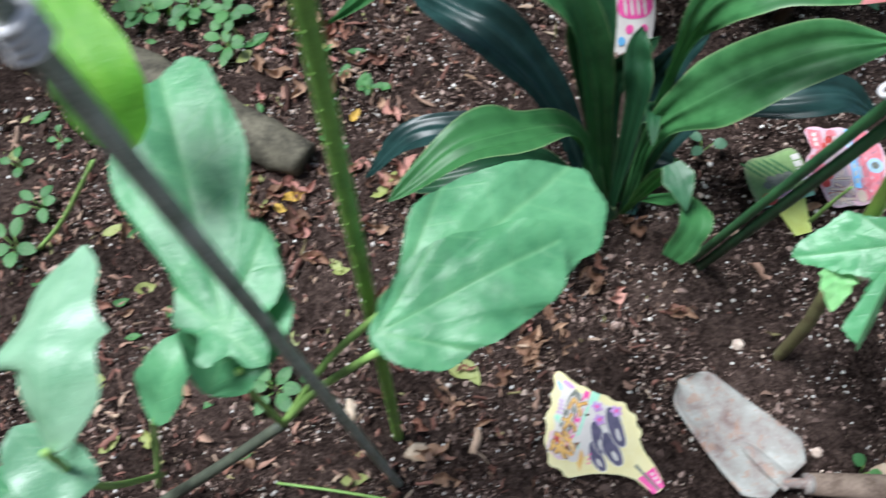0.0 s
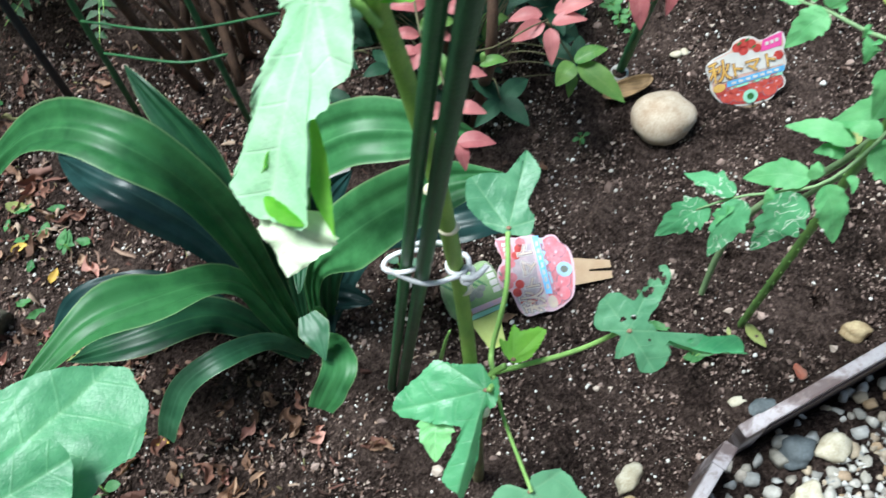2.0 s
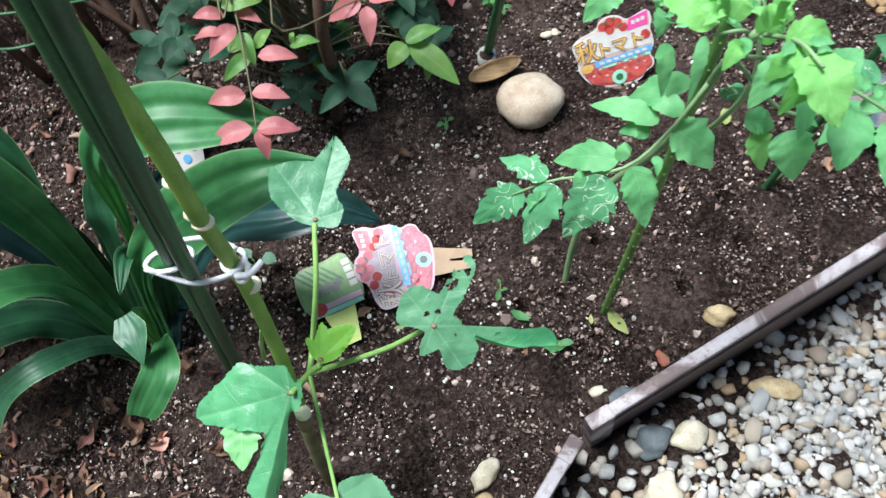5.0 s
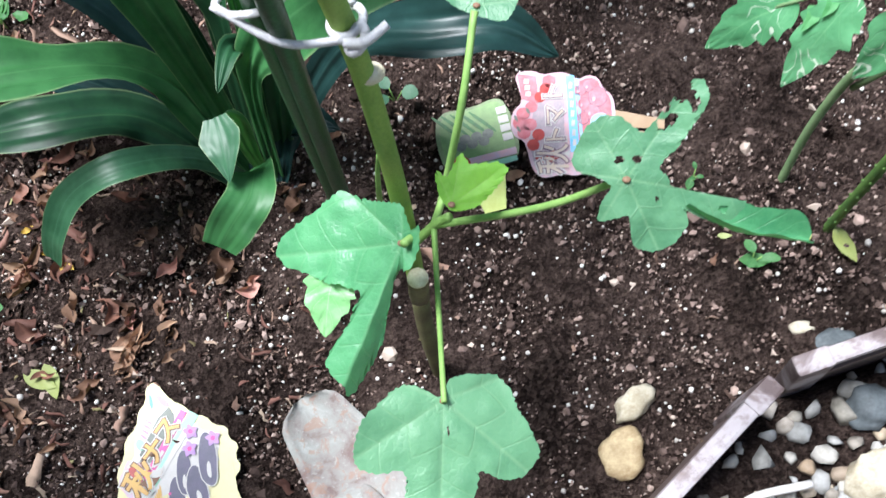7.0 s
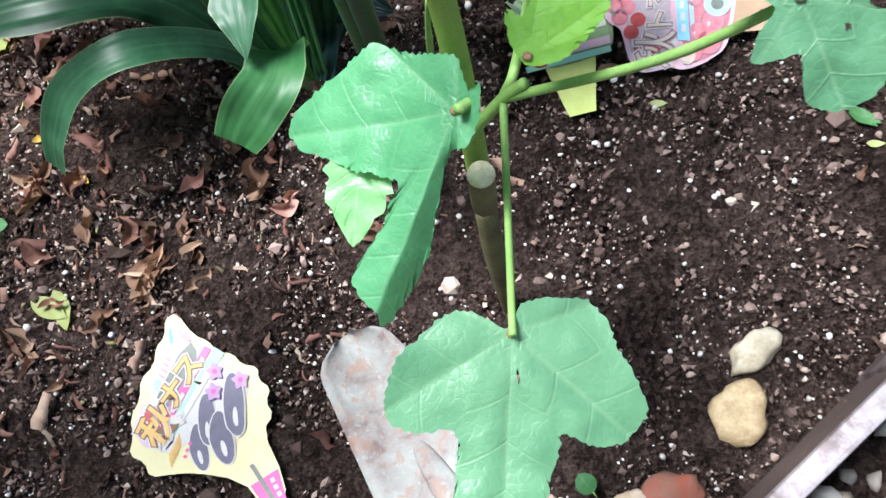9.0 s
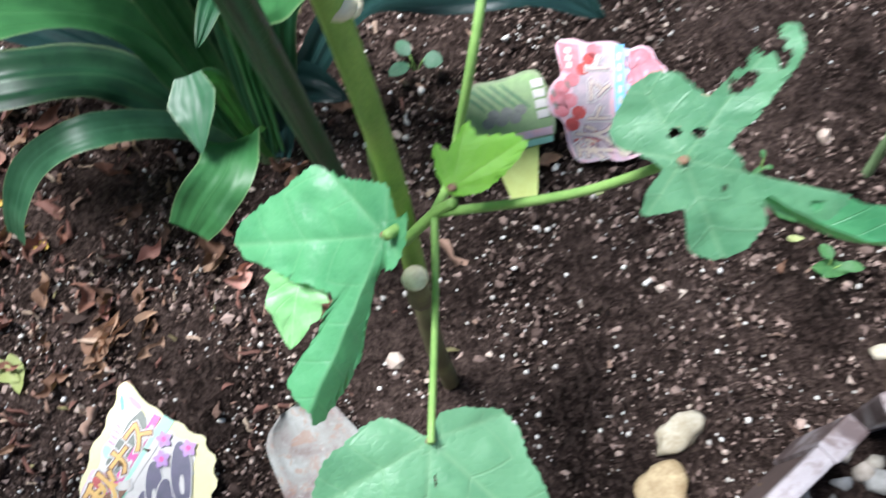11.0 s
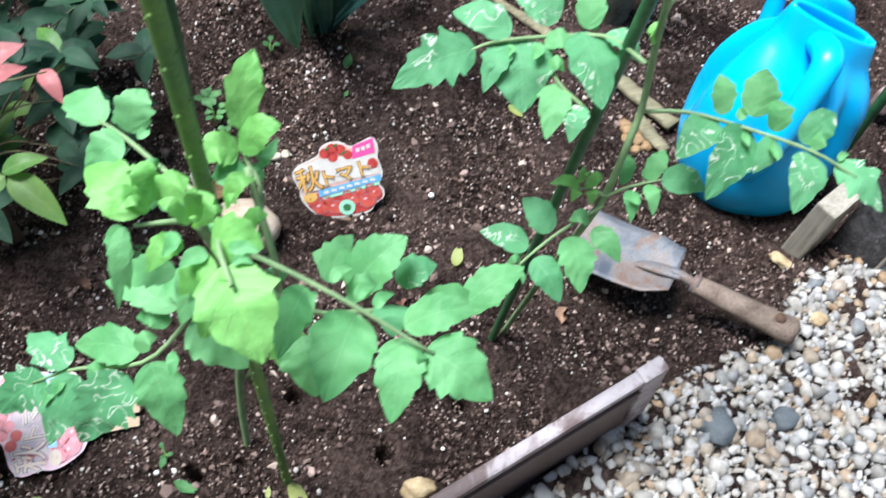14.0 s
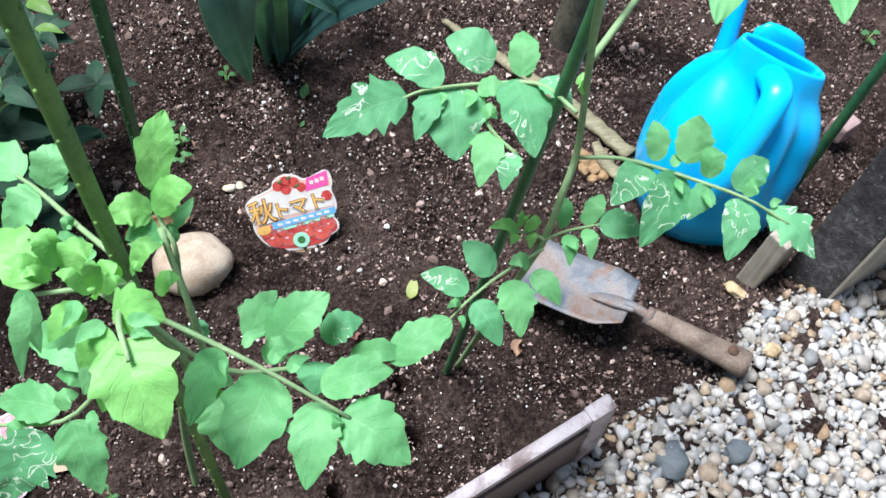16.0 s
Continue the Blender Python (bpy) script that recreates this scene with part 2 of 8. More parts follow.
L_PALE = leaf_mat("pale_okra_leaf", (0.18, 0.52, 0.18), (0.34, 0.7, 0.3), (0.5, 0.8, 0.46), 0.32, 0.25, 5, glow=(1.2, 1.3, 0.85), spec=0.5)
# Upper okra leaf, its colour whitened to stand for sun glare.
L_SUNLIT = leaf_mat("sunlit_upper_leaf", (0.38, 0.7, 0.4), (0.62, 0.86, 0.6), (0.7, 0.88, 0.66), 0.26, 0.25, 5, glow=(1.2, 1.3, 0.95), spec=0.6)
# The paler underside, whitened further to stand for the same glare.
L_UNDER = leaf_mat("okra_underside_glare", (0.6, 0.78, 0.46), (0.74, 0.86, 0.6), (0.75, 0.85, 0.6), 0.4, 0.2, 5, glow=(1.2, 1.3, 0.85))
L_EGG = leaf_mat("aubergine_leaf", (0.048, 0.2, 0.09), (0.115, 0.345, 0.165), (0.2, 0.43, 0.21), 0.4, 0.24, 6, vs=0.9, spec=0.4)
# Paler copy of the aubergine leaf; light and sheen are put into its colour.
L_EGGLIT = leaf_mat("lit_aubergine_leaf", (0.12, 0.3, 0.17), (0.26, 0.47, 0.31), (0.34, 0.54, 0.36), 0.36, 0.24, 6, vs=0.9, spec=0.5)
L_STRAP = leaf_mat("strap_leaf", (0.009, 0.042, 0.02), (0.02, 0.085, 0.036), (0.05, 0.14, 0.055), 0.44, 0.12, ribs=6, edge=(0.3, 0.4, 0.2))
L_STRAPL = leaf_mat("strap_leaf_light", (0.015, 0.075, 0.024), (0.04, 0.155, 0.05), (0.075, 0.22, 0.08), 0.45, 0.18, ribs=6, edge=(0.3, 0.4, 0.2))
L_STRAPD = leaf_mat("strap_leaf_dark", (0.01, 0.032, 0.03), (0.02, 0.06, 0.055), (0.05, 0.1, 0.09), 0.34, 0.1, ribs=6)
L_TOM = leaf_mat("tomato_leaf", (0.1, 0.34, 0.125), (0.18, 0.47, 0.195), (0.24, 0.52, 0.24), 0.52, 0.32, 5)
L_MINE = leaf_mat("mined_leaf", (0.07, 0.27, 0.115), (0.135, 0.4, 0.19), (0.2, 0.46, 0.22), 0.6, 0.28, 5, tracks=True)
L_LIME = leaf_mat("lime_leaf", (0.15, 0.44, 0.11), (0.25, 0.57, 0.17), (0.33, 0.6, 0.2), 0.5, 0.34, 5)
L_PINK = leaf_mat("pink_leaf", (0.35, 0.1, 0.11), (0.5, 0.185, 0.18), (0.56, 0.29, 0.24), 0.45, 0.3, 6, glow=(1.2, 0.8, 0.8))
L_NGREEN = leaf_mat("nandina_green", (0.07, 0.2, 0.045), (0.16, 0.3, 0.075), (0.3, 0.42, 0.15), 0.45, 0.35, 6)
# Dark green older leaves, deepened further for the shade inside the shrub.
L_NDARK = leaf_mat("nandina_dark_shaded", (0.008, 0.036, 0.02), (0.02, 0.07, 0.035), (0.03, 0.085, 0.045), 0.65, 0.15, 6)
L_FERN = leaf_mat("fern", (0.012, 0.05, 0.015), (0.03, 0.1, 0.03), (0.05, 0.13, 0.05), 0.5, 0.25, 6)
L_WEED = leaf_mat("weed_leaf", (0.045, 0.16, 0.055), (0.1, 0.27, 0.095), (0.16, 0.34, 0.13), 0.5, 0.35, 4)
L_YEL = leaf_mat("yellow_leaf", (0.28, 0.33, 0.09), (0.4, 0.46, 0.2), (0.5, 0.45, 0.2), 0.55, 0.3, 5)
L_DEAD = leaf_mat("dead_leaf", (0.06, 0.03, 0.02), (0.2, 0.11, 0.07), (0.14, 0.07, 0.045), 0.7, 0.1, 6)
L_TAN = leaf_mat("tan_dead_leaf", (0.2, 0.115, 0.075), (0.46, 0.3, 0.2), (0.3, 0.18, 0.11), 0.7, 0.2, 6, glow=(1.1, 0.9, 0.7))
L_RUST = leaf_mat("rust_dead_leaf", (0.11, 0.05, 0.038), (0.27, 0.13, 0.09), (0.2, 0.1, 0.06), 0.65, 0.12, 6, glow=(1.1, 0.8, 0.7))
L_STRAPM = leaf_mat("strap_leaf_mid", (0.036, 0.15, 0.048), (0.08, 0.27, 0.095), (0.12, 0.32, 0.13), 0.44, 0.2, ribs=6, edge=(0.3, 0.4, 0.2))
# Paler strap leaf whose colour carries the sheen of the sky.
L_STRAPSHEEN = leaf_mat("strap_leaf_sheen", (0.022, 0.085, 0.04), (0.05, 0.15, 0.075), (0.08, 0.19, 0.11), 0.42, 0.15, ribs=5, edge=(0.3, 0.4, 0.2))
BLUE = plain("blue_plastic", (0.0, 0.47, 0.88), (0.0, 0.41, 0.84), 0.3, 12, 900, b=0.05)
def steel_mat():
    """Worn trowel steel: blue-grey bare metal, dusty pinkish bloom and dark oil marks."""
    m, nt, bs = nodes_of("worn_steel")
    o = coords(nt)
    a, b, c = noise_(nt, 17, 3, 0.5, o, 0.7), noise_(nt, 40, 4, 0.65, o, 0.5), noise_(nt, 420, 4, 0.65, o)
    col = ramp(nt, a, [(0.36, (0.07, 0.085, 0.105)), (0.45, (0.135, 0.142, 0.152)), (0.54, (0.175, 0.15, 0.138)), (0.66, (0.16, 0.118, 0.1))])
    col = mixc(nt, ramp(nt, b, [(0.56, (0, 0, 0)), (0.66, (0.7, 0.7, 0.7))]), col, (0.16, 0.095, 0.065))
    col = mixc(nt, 0.5, col, ramp(nt, c, [(0.36, (0.5, 0.48, 0.46)), (0.6, (1, 1, 1))]), "MULTIPLY")
    nt.links.new(col, bs.inputs["Base Color"])
    nt.links.new(math_(nt, "MULTIPLY_ADD", b, 0.4, 0.42), bs.inputs["Roughness"])
    bs.inputs["Metallic"].default_value = 0.1
    bump(nt, bs, math_(nt, "ADD", b, c), 0.3, 0.001)
    return m
STEEL = steel_mat()
def patina_mat():
    """Corroded steel: grey-green bloom, chalky white patches and rust blotches."""
    m, nt, bs = nodes_of("patina_blade")
    o = coords(nt)
    a, b, c = noise_(nt, 34, 5, 0.6, o, 0.4), noise_(nt, 75, 4, 0.7, o, 0.8), noise_(nt, 300, 4, 0.6, o)
    col = ramp(nt, a, [(0.34, (0.15, 0.105, 0.095)), (0.43, (0.22, 0.2, 0.185)), (0.54, (0.245, 0.25, 0.23)), (0.66, (0.32, 0.33, 0.31))])
    col = mixc(nt, ramp(nt, b, [(0.55, (0, 0, 0)), (0.62, (0.55, 0.55, 0.55))]), col, (0.27, 0.15, 0.1))
    col = mixc(nt, ramp(nt, c, [(0.58, (0, 0, 0)), (0.7, (0.6, 0.6, 0.6))]), col, (0.34, 0.34, 0.32))
    nt.links.new(col, bs.inputs["Base Color"])
    bs.inputs["Roughness"].default_value = 0.75
    bump(nt, bs, math_(nt, "ADD", b, c), 0.5, 0.0012)
    return m
PATINA = patina_mat()
HANDLE = plain("grey_handle", (0.25, 0.195, 0.155), (0.07, 0.048, 0.036), 0.8, 38, 300, b=0.6, spec=0.2)
OLDWOOD = wood_mat("old_wood", (0.25, 0.225, 0.135), (0.1, 0.09, 0.05), 0, 30)
BARKW = wood_mat("pale_bark", (0.33, 0.21, 0.1), (0.12, 0.07, 0.03), 0, 40)
PEGW = wood_mat("peg_wood", (0.36, 0.34, 0.28), (0.2, 0.18, 0.14), 2, 30)
def char_mat():
    """Charred timber: matt black, ashy bloom, tiny pale flecks."""
    m, nt, bs = nodes_of("dark_timber")
    o = coords(nt)
    a, b, c = noise_(nt, 14, 4, 0.6, o, 0.4), noise_(nt, 90, 5, 0.7, o, 0.3), noise_(nt, 330, 3, 0.6, o)
    f = math_(nt, "ADD", math_(nt, "MULTIPLY", a, 0.5), math_(nt, "MULTIPLY", b, 0.5))
    col = ramp(nt, f, [(0.38, (0.022, 0.021, 0.021)), (0.52, (0.055, 0.053, 0.053)), (0.66, (0.15, 0.148, 0.15))])
    col = mixc(nt, ramp(nt, c, [(0.66, (0, 0, 0)), (0.74, (0.8, 0.8, 0.8))]), col, (0.42, 0.42, 0.43))
    nt.links.new(col, bs.inputs["Base Color"])
    bs.inputs["Roughness"].default_value = 0.85
    bs.inputs["Specular IOR Level"].default_value = 0.2
    bump(nt, bs, math_(nt, "ADD", b, c), 0.8, 0.002)
    return m
CHAR = char_mat()
LOGM = plain("grey_log", (0.16, 0.15, 0.11), (0.035, 0.033, 0.027), 0.95, 30, 190, b=1.0, spec=0.1)
ROD = plain("dark_rod", (0.03, 0.034, 0.04), (0.015, 0.017, 0.02), 0.5, 40, 400)
CARD = plain("cream_card", (0.42, 0.3, 0.19), (0.35, 0.23, 0.14), 0.5, 80, 900, b=0.1)
INK = {
    "azure": plain("azure_print", (0.16, 0.52, 0.92), (0.35, 0.68, 0.95), 0.4, 90, 900, b=0.05),
    "coral": plain("coral_print", (0.74, 0.16, 0.2), (0.68, 0.28, 0.33), 0.45, 140, 900, b=0.05),
    "tan": plain("tan_print", (0.66, 0.53, 0.38), (0.58, 0.5, 0.48), 0.45, 140, 900, b=0.05),
    "slate": plain("slate_print", (0.36, 0.32, 0.36), (0.58, 0.44, 0.48), 0.45, 110, 900, b=0.05),
    "white": plain("white_print", (0.64, 0.625, 0.59), (0.56, 0.53, 0.5), 0.45, 80, 900, b=0.05),
    "red": plain("red_print", (0.55, 0.075, 0.065), (0.34, 0.03, 0.03), 0.45, 160, 900, b=0.05),
    "pink": plain("pink_print", (0.75, 0.1, 0.35), (0.65, 0.07, 0.28), 0.45, 80, 900, b=0.05),
    "lilac": plain("lilac_print", (0.5, 0.3, 0.6), (0.4, 0.2, 0.5), 0.45, 80, 900, b=0.05),
    "blue": plain("blue_print", (0.15, 0.42, 0.68), (0.1, 0.33, 0.6), 0.45, 80, 900, b=0.05),
    "olive": plain("olive_print", (0.24, 0.32, 0.16), (0.12, 0.19, 0.08), 0.45, 130, 900, b=0.05),
    "blush": plain("blush_print", (0.72, 0.42, 0.45), (0.55, 0.45, 0.55), 0.45, 160, 900, b=0.05),
    "grey": plain("grey_print", (0.2, 0.22, 0.19), (0.1, 0.12, 0.1), 0.45, 200, 900, b=0.05),
    "navy": plain("navy_print", (0.1, 0.09, 0.16), (0.05, 0.05, 0.1), 0.4, 120, 900, b=0.05),
    "green": plain("green_print", (0.06, 0.2, 0.07), (0.03, 0.12, 0.035), 0.45, 150, 900, b=0.05),
    "mint": plain("mint_print", (0.35, 0.7, 0.52), (0.3, 0.6, 0.45), 0.45, 80, 900, b=0.05),
    "gold": plain("gold_print", (0.72, 0.47, 0.14), (0.6, 0.32, 0.08), 0.45, 80, 900, b=0.05),
    "brown": plain("brown_print", (0.22, 0.1, 0.05), (0.15, 0.07, 0.04), 0.45, 80, 900, b=0.05),
    "peach": plain("peach_print", (0.62, 0.45, 0.36), (0.6, 0.3, 0.26), 0.45, 150, 900, b=0.05),
    "tomato": plain("tomato_red_print", (0.6, 0.12, 0.09), (0.42, 0.045, 0.04), 0.45, 160, 900, b=0.05),
    "leaf": plain("leaf_print", (0.22, 0.36, 0.14), (0.15, 0.27, 0.1), 0.45, 150, 900, b=0.05),
    "rose": plain("rose_print", (0.62, 0.24, 0.28), (0.55, 0.1, 0.12), 0.45, 130, 900, b=0.05),
    "sky": plain("sky_print", (0.42, 0.58, 0.7), (0.3, 0.5, 0.66), 0.45, 130, 900, b=0.05),
    "dusk": plain("dusk_print", (0.3, 0.2, 0.26), (0.2, 0.14, 0.18), 0.45, 130, 900, b=0.05),
    "lime": plain("lime_print", (0.52, 0.62, 0.18), (0.45, 0.52, 0.12), 0.45, 80, 900, b=0.05),
    "lemon": plain("lemon_print", (0.7, 0.66, 0.38), (0.66, 0.6, 0.3), 0.45, 80, 900, b=0.05),
}

# ---- builders ----
def thing(name, at, label, category, group="", kind=""):
    ob = new(name)
    ob.empty_display_size = 0.02
    ob.location = at
    return tagged(ob, label, category, group, kind)

def attach(ob, parent):
    if parent is not None:
        ob.parent = parent
        where = parent.location.copy()
        up = parent.parent
        while up is not None:
            where = where + up.location
            up = up.parent
        ob.matrix_parent_inverse = Matrix.Translation(-where) if parent.type == "EMPTY" else Matrix()
        if parent.type == "MESH":
            ob.matrix_parent_inverse = Matrix()
    return ob

def part(name, bm, material, parent=None, label="", smooth=True):
    me = bpy.data.meshes.new(name)
    bm.to_mesh(me)
    bm.free()
    for p in me.polygons:
        p.use_smooth = smooth
    me.materials.append(material)
    ob = new(name, me)
    attach(ob, parent)
    return tagged(ob, label) if label else ob

def raw(name, verts, faces, material, parent=None, label="", smooth=True, uvs=None):
    me = bpy.data.meshes.new(name)
    me.from_pydata([tuple(v) for v in verts], [], [tuple(f) for f in faces])
    if uvs is not None:
        lay = me.uv_layers.new(name="leaf")
        idx = np.empty(len(me.loops), dtype=np.int32)
        me.loops.foreach_get("vertex_index", idx)
        lay.data.foreach_set("uv", np.asarray(uvs, dtype=np.float32)[idx].ravel())
    me.polygons.foreach_set("use_smooth", [smooth] * len(me.polygons))
    me.materials.append(material)
    me.update()
    ob = new(name, me)
    attach(ob, parent)
    return tagged(ob, label) if label else ob

def spline(pts, n):
    """n + 1 points on a smooth curve through pts."""
    p = [Vector(q) for q in pts]
    if len(p) == 2:
        return [p[0].lerp(p[1], i / n) for i in range(n + 1)]
    p = [2 * p[0] - p[1]] + p + [2 * p[-1] - p[-2]]
    segs, out = len(p) - 3, []
    for i in range(n + 1):
        f = i / n * segs
        k = min(int(f), segs - 1)
        t = f - k
        a, b, c, d = p[k : k + 4]
        out.append(0.5 * (2 * b + (c - a) * t + (2 * a - 5 * b + 4 * c - d) * t * t + (3 * b - a - 3 * c + d) * t ** 3))
    return out

def tube(bm, pts, radii, seg=8, n=None, squash=1.0):
    """A round bar along a smooth curve, closed at both ends."""
    n = n or max(2, 6 * (len(pts) - 1))
    c = spline(pts, n)
    rings = []
    side = Vector((1, 0, 0))
    for i, q in enumerate(c):
        t = (c[min(i + 1, n)] - c[max(i - 1, 0)]).normalized()
        side = (side - t * side.dot(t))
        if side.length < 1e-4:
            side = t.orthogonal()
        side.normalize()
        up = t.cross(side)
        f = i / n * (len(radii) - 1)
        k = min(int(f), len(radii) - 2) if len(radii) > 1 else 0
        r = radii[k] + (radii[k + 1] - radii[k]) * (f - k) if len(radii) > 1 else radii[0]
        rings.append([bm.verts.new(q + (side * math.cos(a) + up * math.sin(a) * squash) * r) for a in [2 * math.pi * j / seg for j in range(seg)]])
    for a, b in zip(rings, rings[1:]):
        for j in range(seg):
            bm.faces.new((a[j], a[(j + 1) % seg], b[(j + 1) % seg], b[j]))
    bm.faces.new(rings[0][::-1])
    bm.faces.new(rings[-1])
    return rings

def bar(name, pts, radii, material, parent, label="", seg=8, n=None):
    bm = bmesh.new()
    tube(bm, pts, radii, seg, n)
    return part(name, bm, material, parent, label)

def profile(kind, s):
    if kind == "ovate":
        return max(0.0, math.sin(math.pi * s ** 0.72)) ** 0.85
    if kind == "strap":
        return min(1.0, 0.32 + 1.4 * s) * (1 - max(0.0, (s - 0.45) / 0.55) ** 2.2) ** 0.8
    if kind == "blunt":
        return min(1.0, 0.4 + 1.5 * s) * (1 - max(0.0, (s - 0.82) / 0.18) ** 2 * 0.75)
    if kind == "torn":
        return min(1.0, 0.45 + 1.4 * s) * (1 - 0.25 * max(0.0, (s - 0.7) / 0.3) ** 2)
    if kind == "lance":
        return max(0.0, math.sin(math.pi * s ** 0.8)) ** 1.15
    if kind == "round":
        return max(0.0, math.sin(math.pi * s ** 0.9)) ** 0.55
    if kind == "tomato":
        return max(0.0, math.sin(math.pi * s ** 0.74)) ** 0.68 * (1 - 0.16 * s)
    if kind == "stalked":
        return (0.2 + 0.8 * min(1.0, max(0.0, (s - 0.18) / 0.34)) ** 1.5) * (1 - max(0.0, (s - 0.6) / 0.4) ** 2) ** 0.8
    if kind == "flap":
        return (0.55 + 0.45 * min(1.0, s * 3)) * (1 - 0.97 * max(0.0, (s - 0.35) / 0.65) ** 1.2)
    if kind == "broad":
        return max(0.0, math.sin(math.pi * s ** 0.86)) ** 0.62
    return 1.0

def blade(name, parent, mat, pts, width, kind="ovate", up=(0, -0.3, 1), cup=0.15, wave=0.0, teeth=0.0, tooth_n=9, nu=14, nv=6, twist=0.0, bite=0.0, label="", pleat=0.0, lobe=0.0, quilt=0.0):
    """A leaf blade along a curve: width at its widest, V-fold (cup), wavy edge, toothed edge, bitten holes."""
    c = spline(pts, nu)
    up = Vector(up).normalized()
    seed = random.random() * 50
    verts, uvs = [], []
    for i, q in enumerate(c):
        s = i / nu
        t = (c[min(i + 1, nu)] - c[max(i - 1, 0)]).normalized()
        u2 = Matrix.Rotation(radians(twist) * s, 3, t) @ up
        side = t.cross(u2)
        side = side.normalized() if side.length > 1e-4 else t.orthogonal().normalized()
        nrm = side.cross(t).normalized()
        hw = 0.5 * width * profile(kind, min(max(s, 0.004), 0.996))
        if pleat > 0.015:
            hw *= 1 + 0.1 * noise.noise((s * 6, seed, 2.0))
        cut = {}
        for sg in (-1, 1):
            ph = (s * tooth_n + seed * (1.3 if sg > 0 else 1.9)) % 1
            cut[sg] = lobe * (ph / 0.82 if ph < 0.82 else (1 - ph) / 0.18) * math.sin(math.pi * min(1.0, s * 1.08)) * (min(1.0, 0.25 + s * 1.9) if kind == "tomato" else 1.0) * (0.6 + 0.8 * abs(noise.noise((s * 3, seed, sg * 5.0))))
        for j in range(nv + 1):
            v = 2 * j / nv - 1
            e = abs(v) ** 3
            saw = 1 + e * teeth * math.sin(6.283 * (s * tooth_n + seed + (0.5 if v > 0 else 0))) * 1.3
            w = wave * width * abs(v) ** 1.5 * math.sin(s * 17 + seed + (2 if v > 0 else 0)) * math.sin(math.pi * s)
            if lobe:
                saw = 1 - lobe * 0.45 * min(1.0, s * 4) + cut[1 if v > 0 else -1] * (0.25 * abs(v) + 0.75 * abs(v) ** 3)
            if quilt:
                w += quilt * width * (abs(v) * (1.05 - abs(v)) * 2 * (0.45 + math.cos(6.283 * (s - abs(v) * 0.3) * 5)) + 0.35 * noise.noise((s * 6 + seed, v * 3, seed)))
            w += pleat * width * (1 - v * v) * math.cos(v * 8.2)
            if pleat > 0.015:
                w += 0.09 * width * noise.noise((s * 5 + seed, v * 1.1, seed + 7))
            w += 0.02 * width * noise.noise((s * 4 + seed, v * 1.6, seed))
            back = teeth * e * width * 0.2 * math.cos(6.283 * (s * tooth_n + seed + (0.5 if v > 0 else 0)))
            verts.append(q + side * hw * v * saw + nrm * (cup * hw * abs(v) ** 1.3 + w) + t * back)
            uvs.append((s, 0.5 + 0.5 * v))
    faces = []
    for i in range(nu):
        for j in range(nv):
            if bite and noise.noise((i / nu * 9 + seed, j / nv * 4.5, 3.1)) > 0.5 - bite:
                continue
            a = i * (nv + 1) + j
            faces.append((a, a + 1, a + nv + 2, a + nv + 1))
    return raw(name, verts, faces, mat, parent, label, True, uvs)

